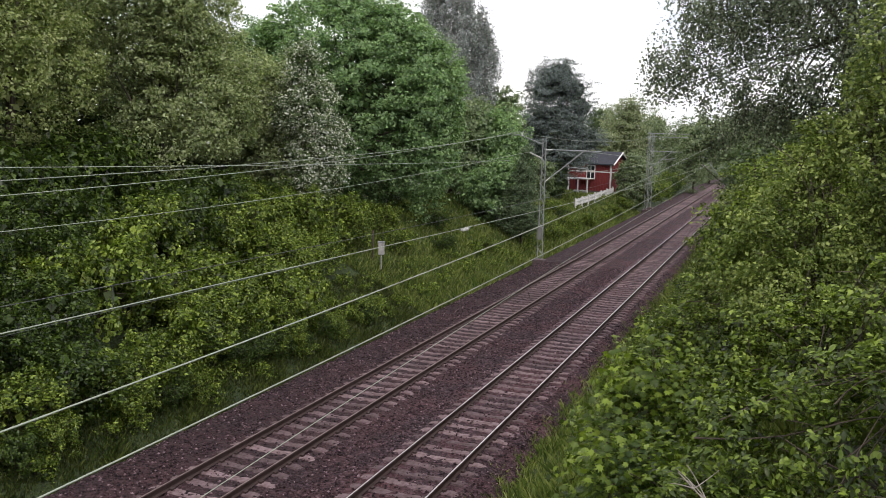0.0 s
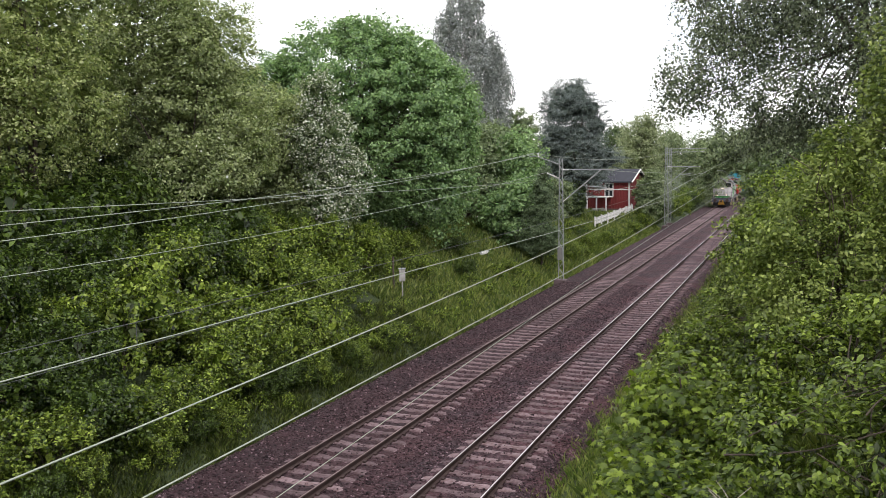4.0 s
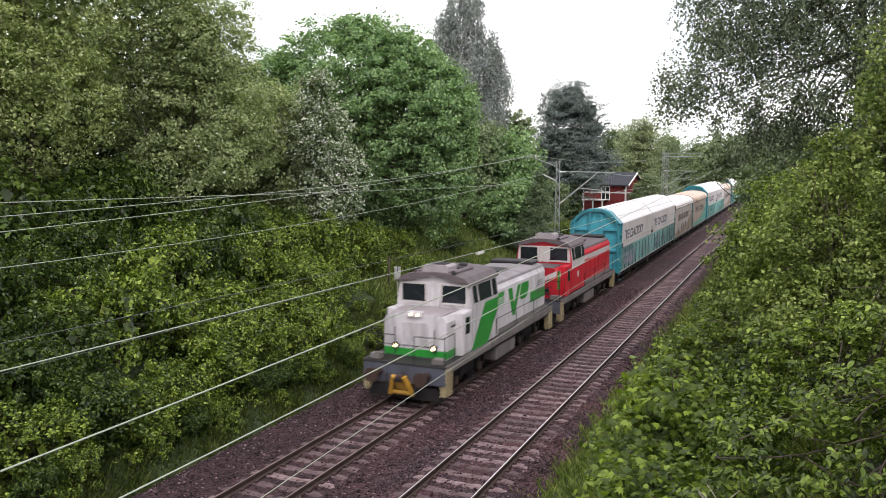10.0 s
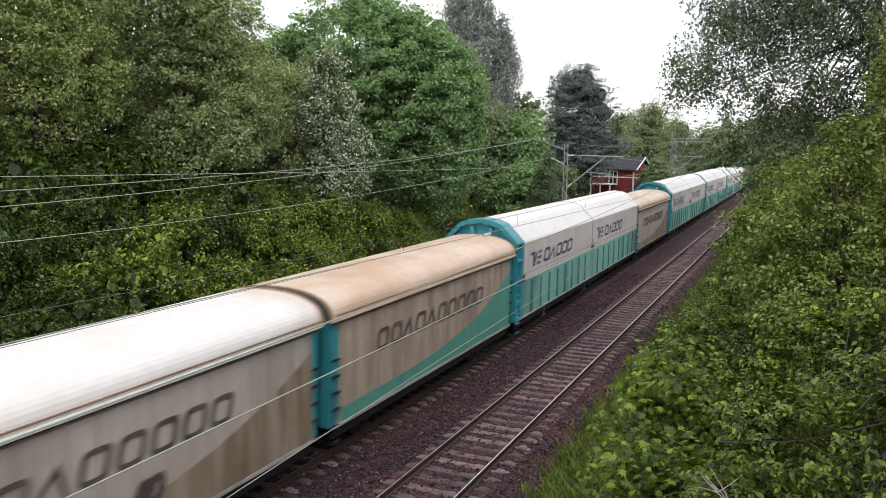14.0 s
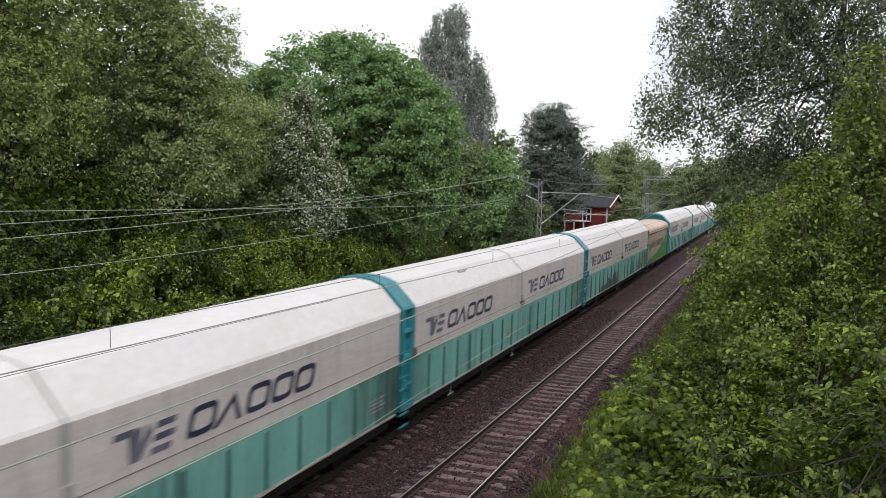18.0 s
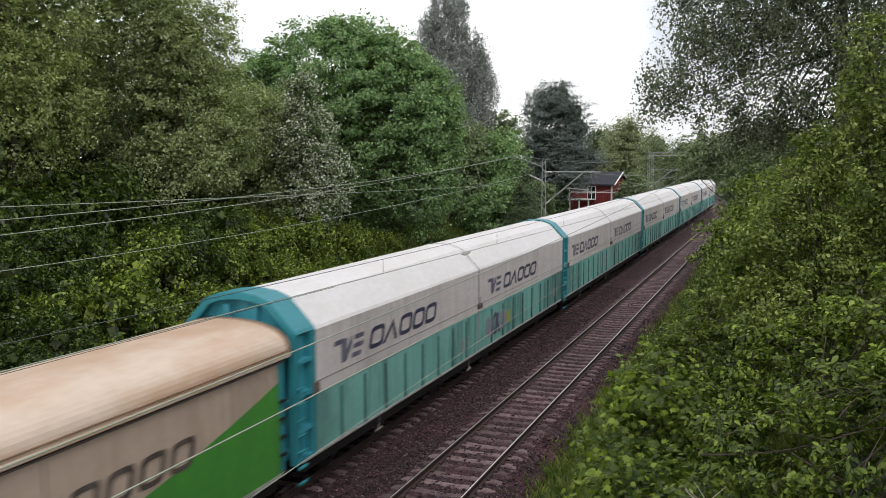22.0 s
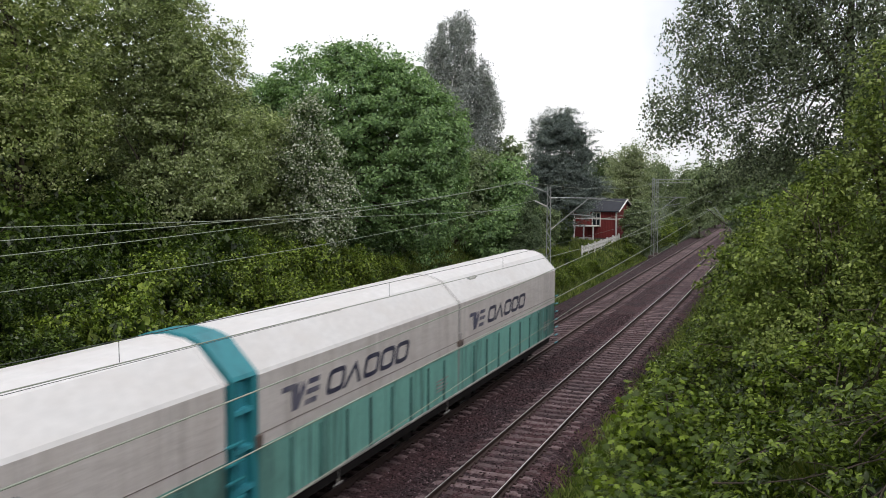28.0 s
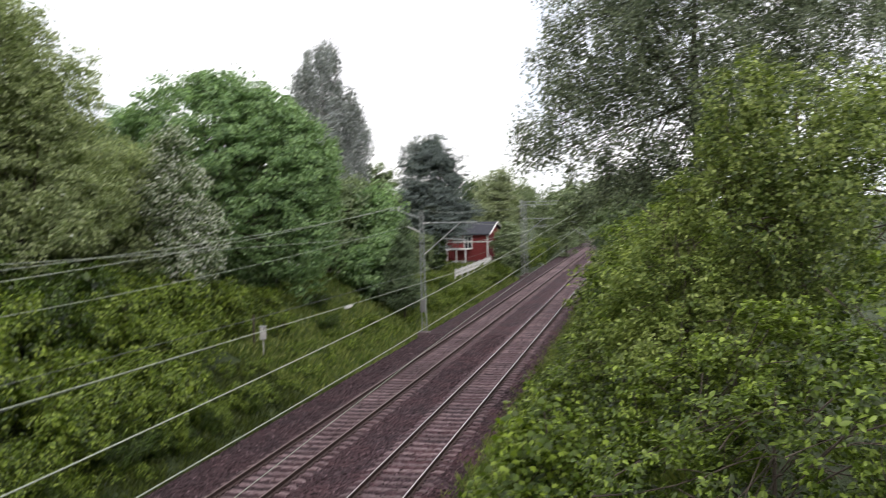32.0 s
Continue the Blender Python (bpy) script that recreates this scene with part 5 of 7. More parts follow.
def dry_twigs(x, y, z):
    """A bare fan of dead grey twigs."""
    rng = np.random.default_rng(91)
    t = thing("dead_branch", "bare dry grey branch caught in the thicket", "branch", "", pose(x, y, z))
    a, b = np.array([0.7, 0.3, -0.9]), np.array([-0.35, 0.0, 0.08])
    main = limb_path(rng, a, b, 0.06, 8)
    v, f = tube_arrays(main, np.linspace(0.018, 0.006, 8), 6)
    child("stem", mesh_of("stem", v, [f], [M["dry_wood"]], smooth=True), t)
    for k in range(9):
        q = main[rng.integers(2, 7)]
        v, f = tube_arrays(limb_path(rng, q, q + unit(rng.normal(size=3) + np.array([-0.7, 0, 0.4])) * rng.uniform(0.25, 0.5), 0.12, 5), np.linspace(0.008, 0.003, 5), 5)
        child("twig", mesh_of("twig", v, [f], [M["dry_wood"]], smooth=True), t)


dry_twigs(-0.35, 8.2, 4.78)

# ---- grass on the slopes and verges ----
def grass(name, label, n, xr, yr, seed, height, power=1.0, blade="grass"):
    rng = np.random.default_rng(seed)
    x = rng.uniform(*xr, n)
    y = yr[0] + (yr[1] - yr[0]) * rng.random(n) ** power
    lump = np.sin(x * 2.1 + 3) * np.sin(y * 1.7) + 0.6 * np.sin(x * 5.3 + y * 4.1)
    h = height * rng.uniform(0.5, 1.3, n) * (1 + 0.35 * lump)
    z = ground_z(x, y) - 0.03
    a = rng.uniform(0, 6.28, n)
    w = 0.008 + 0.0004 * y
    lean = rng.normal(size=(n, 2)) * 0.35
    p = np.stack([x, y, z], -1)
    sx, sy = np.cos(a) * w, np.sin(a) * w
    o = np.zeros(n)
    v = np.stack([p + np.stack([sx, sy, o], -1), p - np.stack([sx, sy, o], -1),
                  p + np.stack([lean[:, 0] * h * 0.4 - sx * 0.7, lean[:, 1] * h * 0.4 - sy * 0.7, h * 0.6], -1),
                  p + np.stack([lean[:, 0] * h, lean[:, 1] * h, h], -1)], 1)
    f = np.arange(n)[:, None] * 4
    f = np.concatenate([f + np.array([[0, 1, 2]]), f + np.array([[0, 2, 3]])])
    tagged(new(name, mesh_of(name, v.reshape(-1, 3), [f], [LEAF[blade]])), label, "grass", kind="stuff")


grass("grass", "long green grass on the slope", 80000, (-24, -15.3), (36, 100), 501, 0.32, 1.3)
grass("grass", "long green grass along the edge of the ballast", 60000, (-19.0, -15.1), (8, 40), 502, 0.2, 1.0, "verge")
grass("grass", "long green grass along the edge of the ballast", 36000, (-6.2, -2.6), (10, 80), 503, 0.3, 1.3)
grass("grass", "tall grass under the thicket", 16000, (-4.5, 1.0), (9, 22), 504, 0.4)
for f in FORMS:   # the grown forms themselves stand in the bank too
    f.matrix_basis = pose(-27.5, 12.0 + 6 * FORMS.index(f), gz(-27.5, 12.0 + 6 * FORMS.index(f)) - 0.2)

# ---- the train ----
def dirty(name, colour, grime, rough=0.5, streak=1.0, low=0.42, high=0.68, metal=0.0, spec=0.4, drip=0.0, stain=None, stretch=(1.0, 1.6, 0.22), dent=0.12, wrinkle=0.0):
    """Painted steel with vertical grime streaks, blotches and dust."""
    m, nt, b, _ = nodes_of(name)
    info = nt.nodes.new("ShaderNodeObjectInfo")
    v = coords(nt, "Object", stretch)
    add = nt.nodes.new("ShaderNodeVectorMath")
    add.operation = "MULTIPLY_ADD"
    add.inputs[1].default_value = (37.0, 53.0, 11.0)
    comb = nt.nodes.new("ShaderNodeCombineXYZ")
    for i in range(3):
        nt.links.new(info.outputs["Random"], comb.inputs[i])
    nt.links.new(comb.outputs[0], add.inputs[0])
    nt.links.new(v, add.inputs[2])
    n1 = noise_of(nt, add.outputs[0], 1.3, 6.0, 0.62)
    f1 = ramp(nt, n1, ((low, (0, 0, 0)), (high, (1, 1, 1))))
    v2 = coords(nt, "Object")
    n2 = noise_of(nt, v2, 5.0, 6.0)
    f2 = ramp(nt, n2, ((0.3, tuple(c * 0.86 for c in colour)), (0.7, colour)))
    g = nt.nodes.new("ShaderNodeMath")
    g.operation = "MULTIPLY"
    g.inputs[1].default_value = streak
    nt.links.new(f1, g.inputs[0])
    c = mixed(nt, g.outputs[0], f2, grime)
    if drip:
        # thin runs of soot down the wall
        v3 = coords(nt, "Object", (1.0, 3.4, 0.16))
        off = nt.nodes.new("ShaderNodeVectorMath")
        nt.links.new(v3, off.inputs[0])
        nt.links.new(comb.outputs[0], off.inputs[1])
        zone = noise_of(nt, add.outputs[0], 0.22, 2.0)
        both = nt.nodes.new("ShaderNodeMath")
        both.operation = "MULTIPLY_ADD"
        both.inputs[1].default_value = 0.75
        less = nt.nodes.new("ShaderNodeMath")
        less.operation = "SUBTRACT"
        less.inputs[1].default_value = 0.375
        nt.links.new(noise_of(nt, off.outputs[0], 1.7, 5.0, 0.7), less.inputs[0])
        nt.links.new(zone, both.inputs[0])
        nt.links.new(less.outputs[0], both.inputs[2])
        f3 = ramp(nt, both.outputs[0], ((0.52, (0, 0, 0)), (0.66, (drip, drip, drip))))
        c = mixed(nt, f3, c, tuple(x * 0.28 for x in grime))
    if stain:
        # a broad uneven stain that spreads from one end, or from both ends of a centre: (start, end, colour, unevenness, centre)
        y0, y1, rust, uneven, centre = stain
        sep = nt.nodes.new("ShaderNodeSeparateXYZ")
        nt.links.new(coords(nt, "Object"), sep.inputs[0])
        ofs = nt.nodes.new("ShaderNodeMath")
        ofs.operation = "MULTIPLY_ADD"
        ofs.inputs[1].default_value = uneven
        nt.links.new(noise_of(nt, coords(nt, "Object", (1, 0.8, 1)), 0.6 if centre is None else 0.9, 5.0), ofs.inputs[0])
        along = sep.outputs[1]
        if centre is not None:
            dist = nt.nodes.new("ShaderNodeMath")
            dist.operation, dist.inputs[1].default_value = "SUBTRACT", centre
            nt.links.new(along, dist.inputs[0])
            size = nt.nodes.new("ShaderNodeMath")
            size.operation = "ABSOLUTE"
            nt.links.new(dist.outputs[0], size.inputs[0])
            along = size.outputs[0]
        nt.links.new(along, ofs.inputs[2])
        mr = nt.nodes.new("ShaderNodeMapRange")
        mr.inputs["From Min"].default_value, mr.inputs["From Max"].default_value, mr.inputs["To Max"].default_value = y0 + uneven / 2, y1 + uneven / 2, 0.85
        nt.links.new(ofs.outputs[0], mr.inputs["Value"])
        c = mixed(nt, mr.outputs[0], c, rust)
    nt.links.new(c, b.inputs["Base Color"])
    b.inputs["Roughness"].default_value, b.inputs["Metallic"].default_value = rough, metal
    b.inputs["Specular IOR Level"].default_value = spec
    if wrinkle:
        # slack fabric folds running aslant
        mp = nt.nodes.new("ShaderNodeMapping")
        mp.inputs["Rotation"].default_value, mp.inputs["Scale"].default_value = (0.75, 0, 0), (1, 0.25, 1.5)
        nt.links.new(v2, mp.inputs[0])
        bumped(nt, b, noise_of(nt, mp.outputs[0], 1.1, 4.0, 0.55), wrinkle, 0.12)
    else:
        bumped(nt, b, noise_of(nt, v2, 2.2, 3.0), dent, 0.03)
    return m


T = {
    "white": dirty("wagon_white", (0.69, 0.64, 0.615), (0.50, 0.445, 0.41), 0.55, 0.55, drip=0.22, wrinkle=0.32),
    "roof": dirty("wagon_roof_white", (0.78, 0.765, 0.75), (0.66, 0.62, 0.585), 0.6, 0.5, stretch=(0.8, 0.5, 0.8), dent=0.25),
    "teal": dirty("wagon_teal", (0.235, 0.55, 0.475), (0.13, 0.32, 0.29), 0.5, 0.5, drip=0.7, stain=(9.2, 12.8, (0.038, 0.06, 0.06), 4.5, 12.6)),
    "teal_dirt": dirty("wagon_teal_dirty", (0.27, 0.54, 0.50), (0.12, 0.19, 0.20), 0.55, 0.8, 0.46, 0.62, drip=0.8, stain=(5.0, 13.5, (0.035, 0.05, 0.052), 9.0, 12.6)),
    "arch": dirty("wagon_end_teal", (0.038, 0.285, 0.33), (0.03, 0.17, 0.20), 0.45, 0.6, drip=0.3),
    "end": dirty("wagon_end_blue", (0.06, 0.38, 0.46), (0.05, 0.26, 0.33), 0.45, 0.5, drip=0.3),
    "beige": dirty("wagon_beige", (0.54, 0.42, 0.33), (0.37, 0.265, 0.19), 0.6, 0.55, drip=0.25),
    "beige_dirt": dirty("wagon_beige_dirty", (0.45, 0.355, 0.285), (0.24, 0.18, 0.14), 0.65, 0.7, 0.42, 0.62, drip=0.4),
    "tan_roof": dirty("wagon_tan_roof", (0.70, 0.56, 0.44), (0.53, 0.35, 0.23), 0.5, 0.9, 0.40, 0.62, stretch=(0.5, 0.3, 0.6)),
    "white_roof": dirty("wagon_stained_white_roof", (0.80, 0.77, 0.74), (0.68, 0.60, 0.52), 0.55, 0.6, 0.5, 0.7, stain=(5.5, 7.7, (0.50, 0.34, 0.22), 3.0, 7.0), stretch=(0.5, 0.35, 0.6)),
    "pale_wall": dirty("wagon_pale_wall", (0.50, 0.435, 0.385), (0.36, 0.295, 0.245), 0.65, 0.6, 0.42, 0.62, drip=0.3),
    "white_roof_b": dirty("wagon_dusty_white_roof", (0.70, 0.57, 0.46), (0.55, 0.375, 0.255), 0.55, 0.8, 0.42, 0.62, stretch=(0.5, 0.35, 0.6)),
    "green": dirty("wagon_green", (0.07, 0.30, 0.045), (0.05, 0.20, 0.04), 0.5, 0.5),
    "swoosh_teal": dirty("wagon_swoosh_teal", (0.10, 0.34, 0.27), (0.08, 0.22, 0.19), 0.5, 0.6),
    "l_roof_grey": dirty("loco_roof_grey", (0.25, 0.23, 0.235), (0.15, 0.13, 0.13), 0.65, 0.7),
    "l_top_grey": dirty("loco_nose_top", (0.36, 0.32, 0.325), (0.24, 0.20, 0.20), 0.6, 0.7),
    "rib": dirty("wagon_rib_teal", (0.075, 0.20, 0.185), (0.03, 0.06, 0.06), 0.55, 0.8),
    "strap": dirty("strap_grey", (0.42, 0.40, 0.39), (0.22, 0.20, 0.19), 0.6, 0.7),
    "under": dirty("underframe_black", (0.011, 0.0095, 0.0105), (0.02, 0.0145, 0.013), 0.75, 0.6),
    "sill": dirty("sill_grey", (0.42, 0.40, 0.385), (0.20, 0.185, 0.17), 0.6, 0.7),
    "mark": dirty("lettering_blue", (0.03, 0.032, 0.07), (0.10, 0.098, 0.125), 0.55, 0.5),
    "mark_pale": dirty("lettering_worn", (0.085, 0.085, 0.14), (0.26, 0.245, 0.265), 0.6, 0.8),
    "mark_brown": dirty("lettering_brown", (0.07, 0.055, 0.048), (0.17, 0.135, 0.115), 0.6, 0.7),
    "spray": dirty("spray_paint", (0.13, 0.13, 0.19), (0.05, 0.05, 0.07), 0.6, 0.6),
    "spray_dark": dirty("spray_paint_dark", (0.085, 0.13, 0.13), (0.045, 0.065, 0.068), 0.65, 0.8),
    "spray_pale": dirty("spray_paint_pale", (0.36, 0.36, 0.42), (0.16, 0.16, 0.2), 0.6, 0.6),
    "spray_yellow": dirty("spray_paint_yellow", (0.42, 0.42, 0.08), (0.2, 0.25, 0.08), 0.6, 0.6),
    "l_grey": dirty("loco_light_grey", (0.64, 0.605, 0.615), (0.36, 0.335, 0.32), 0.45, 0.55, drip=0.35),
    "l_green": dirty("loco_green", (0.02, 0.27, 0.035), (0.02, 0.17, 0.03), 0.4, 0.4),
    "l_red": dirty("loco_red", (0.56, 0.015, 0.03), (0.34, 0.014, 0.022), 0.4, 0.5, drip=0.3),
    "l_white": dirty("loco_stripe", (0.60, 0.55, 0.53), (0.42, 0.37, 0.35), 0.45, 0.5),
    "l_roof": dirty("loco_roof", (0.125, 0.10, 0.104), (0.07, 0.055, 0.056), 0.7, 0.7),
    "l_dark": dirty("loco_vent", (0.022, 0.02, 0.021), (0.012, 0.011, 0.011), 0.6, 0.5),
    "l_band": dirty("loco_window_band", (0.46, 0.43, 0.42), (0.30, 0.27, 0.26), 0.5, 0.6),
    "l_sill": dirty("loco_walkway_grey", (0.20, 0.18, 0.17), (0.09, 0.075, 0.07), 0.65, 0.7),
    "l_beam": dirty("loco_beam", (0.085, 0.09, 0.115), (0.035, 0.033, 0.036), 0.6, 0.8),
    "buffer": dirty("rusty_buffer", (0.06, 0.034, 0.024), (0.02, 0.015, 0.014), 0.75, 0.8),
    "yellow": dirty("coupler_yellow", (0.55, 0.30, 0.03), (0.25, 0.14, 0.03), 0.6, 0.7),
    "rust_rim": dirty("rusty_roof_edge", (0.30, 0.19, 0.12), (0.16, 0.10, 0.07), 0.7, 0.7),
    "lock": dirty("rusty_lock_gear", (0.15, 0.115, 0.10), (0.07, 0.05, 0.045), 0.7, 0.8),
    "swoosh_brown": dirty("wagon_swoosh_brown", (0.37, 0.295, 0.23), (0.20, 0.145, 0.095), 0.65, 0.9, 0.40, 0.60, drip=0.4),
    "lamp": glow("headlight", (1.0, 0.74, 0.38), 5.0),
}


def stripes_mat():
    m, nt, b, _ = nodes_of("hazard_stripes")
    v = coords(nt, "Object")
    w = nt.nodes.new("ShaderNodeTexWave")
    w.wave_type, w.bands_direction = "BANDS", "DIAGONAL"
    w.inputs["Scale"].default_value = 4.6
    nt.links.new(v, w.inputs["Vector"])
    c = ramp(nt, w.outputs["Fac"], ((0.48, (0.012, 0.012, 0.012)), (0.54, (0.62, 0.50, 0.27))))
    nt.links.new(c, b.inputs["Base Color"])
    b.inputs["Roughness"].default_value = 0.6
    return m


T["hazard"] = stripes_mat()


def shell(half, y0, y1, thick=0.06, cuts=1):
    """An open skin over mirrored (x, z) points, with thickness."""
    outer = [(-x, z) for x, z in half] + [(x, z) for x, z in half[::-1] if x > 1e-6]
    cx, cz = 0.0, 2.6
    inner = [(x * (1 - thick / 1.5), cz + (z - cz) * (1 - thick / 2.0)) for x, z in outer]
    return extrude_profile(outer + inner[::-1], y0, y1, True, cuts=cuts)


def side_panel(pts, y0, y1, s, off=0.0, thick=0.05):
    """A wall panel through (x, z) points on side s."""
    a = [(s * (x + off), z) for x, z in pts]
    b = [(s * (x - thick + off), z) for x, z in pts]
    return extrude_profile(a + b[::-1], y0, y1, True)


def poly_patch(pts, x, thick=0.006):
    """A flat shape of (y, z) points on the plane x."""
    bm = bmesh.new()
    a = [bm.verts.new((x, y, z)) for y, z in pts]
    b = [bm.verts.new((x - math.copysign(thick, x), y, z)) for y, z in pts]
    bm.faces.new(a)
    bm.faces.new(b[::-1])
    for i in range(len(a)):
        j = (i + 1) % len(a)
        bm.faces.new((a[i], a[j], b[j], b[i]))
    return bm


def extruded_faces(bm, d):
    r = bmesh.ops.extrude_face_region(bm, geom=list(bm.faces))
    bmesh.ops.translate(bm, verts=[v for v in r["geom"] if isinstance(v, bmesh.types.BMVert)], vec=(-d, 0, 0))
    return bm


def slanted_ring(y, z, w, h, x, lean=0.35, t=0.12):
    """A leaning rounded ring, as a stand-in for one mark of a company's name."""
    bm = bmesh.new()
    rings = []
    for o in (0.0, t):
        ring = []
        for k in range(24):
            a = 2 * math.pi * k / 24
            c, q = math.cos(a), math.sin(a)
            zz = z + h / 2 + (h / 2 - o) * math.copysign(abs(q) ** 0.45, q)
            yy = y + w / 2 + (w / 2 - o * 1.15) * math.copysign(abs(c) ** 0.45, c)
            ring.append(bm.verts.new((x, yy + (zz - z) * lean, zz)))
        rings.append(ring)
    for k in range(24):
        bm.faces.new((rings[0][k], rings[0][(k + 1) % 24], rings[1][(k + 1) % 24], rings[1][k]))
    return extruded_faces(bm, math.copysign(0.006, x))


def slanted_wedge(y, z, w, h, x, lean=0.35, t=0.17):
    """A leaning open wedge, a second plain shape of such a mark."""
    bm = bmesh.new()

    def q(yy, zz):
        return bm.verts.new((x, yy + (zz - z) * lean, zz))

    a = [q(y - 0.12, z), q(y - 0.12 + t, z), q(y + w * 0.5, z + h * 0.68), q(y + w * 0.5, z + h)]
    bm.faces.new(a)
    bm.faces.new((a[2], q(y + w - t, z), q(y + w, z), a[3]))
    return extruded_faces(bm, math.copysign(0.006, x))


def emblem_pieces(y, z, w, h, x, lean=0.35):
    """Strokes and bars of the winged sign, each a plain leaning patch."""
    quads = [((-0.28, 0.8), (0.12, 0.8), (0.12, 1.0), (-0.28, 1.0)), ((0.14, 0.0), (0.3, 0.0), (0.22, 1.0), (0.0, 0.78)),
             ((0.32, 0.0), (0.46, 0.72), (0.34, 1.0), (0.26, 0.4))]
    quads += [((0.52, o), (e, o), (e, o + 0.2), (0.52, o + 0.2)) for o, e in ((0.02, 0.9), (0.39, 0.95), (0.76, 0.9))]
    return [poly_patch([(y + a * w + b * h * lean, z + b * h) for a, b in q], x) for q in quads]


def scrawl(y, z, w, h, x, seed):
    """An unreadable looping sprayed stroke, as one ribbon."""
    rng = np.random.default_rng(seed)
    n = 26
    u = np.linspace(0, 1, n)
    py = y + w * (u + 0.16 * np.sin(u * 21 + rng.uniform(0, 6)))
    pz = z + h * (0.5 + 0.45 * np.sin(u * rng.uniform(13, 19) + rng.uniform(0, 6)) + 0.08 * np.sin(u * 40))
    t = np.stack([np.gradient(py), np.gradient(pz)], -1)
    t /= np.linalg.norm(t, axis=1)[:, None]
    k = 0.055 + 0.05 * rng.random(n)
    bm = bmesh.new()
    a = [bm.verts.new((x, py[i] - t[i, 1] * k[i], pz[i] + t[i, 0] * k[i])) for i in range(n)]
    b = [bm.verts.new((x + 0.001, py[i] + t[i, 1] * k[i], pz[i] - t[i, 0] * k[i])) for i in range(n)]
    for i in range(n - 1):
        bm.faces.new((a[i], a[i + 1], b[i + 1], b[i]))
    return bm


def lumpy_patch(y0, y1, z0, z1, x, seed):
    """A dark sprayed block with a lumpy upper edge, as one thin plate."""
    rng = np.random.default_rng(seed)
    n = 34
    u = np.linspace(0, 1, n)
    top = z0 + (z1 - z0) * np.clip((0.35 + 0.6 * u) * (0.8 + 0.2 * np.sign(np.sin(u * 19))) + rng.normal(size=n) * 0.04, 0.06, 1)
    return poly_patch([(y0 + (y1 - y0) * k, z) for k, z in zip(u, top)] + [(y1, z0), (y0, z0)], x, 0.004)


def wheelset(parent, y, r=0.46):
    bm = bmesh.new()
    rod(bm, (-0.8, y, r), (0.8, y, r), 0.08, n=8)
    for s in (-1, 1):
        rod(bm, (s * 0.72, y, r), (s * 0.86, y, r), r, n=20)
        rod(bm, (s * 0.69, y, r), (s * 0.72, y, r), r + 0.03, n=20)
        rod(bm, (s * 0.98, y, r), (s * 1.12, y, r), 0.14, n=10)
    part("wheelset", bm, T["under"], parent)


def buffer_pair(parent, y_face, y_beam):
    for s in (-1, 1):
        bm = bmesh.new()
        rod(bm, (s * 0.89, y_beam, 1.04), (s * 0.89, (y_face * 0.35 + y_beam * 0.65), 1.04), 0.13, n=12)
        rod(bm, (s * 0.89, y_beam, 1.04), (s * 0.89, y_face, 1.04), 0.085, n=12)
        d = 0.035 if y_beam > y_face else -0.035
        rod(bm, (s * 0.89, y_face + d, 1.04), (s * 0.89, y_face, 1.04), 0.25, n=16)
        part("buffer", bm, T["buffer"], parent)
    bm = bmesh.new()
    rod(bm, (0, y_beam, 1.0), (0, y_face, 0.95), 0.06, n=8)
    part("coupling", bm, T["under"], parent)


C_HALF = [(1.56, 4.09), (1.515, 4.17), (0.86, 4.84), (0.5, 4.97), (0.0, 5.03)]
C_ALL = [(1.53, 1.02)] + C_HALF
T_HALF = [(1.6, 3.77)] + [(1.595 * math.sin(a) ** 0.86, 3.80 + 0.68 * math.cos(a) ** 0.8) for a in [math.pi / 2 * (1 - k / 13) for k in range(1, 13)]] + [(0.0, 4.48)]
T_ALL = [(1.5, 1.0), (1.5, 3.75)] + T_HALF


def grown(half, d):
    return [(x + d if x > 0 else 0.0, z + d * (0.0 if z < 1.5 else 1.0)) for x, z in half]


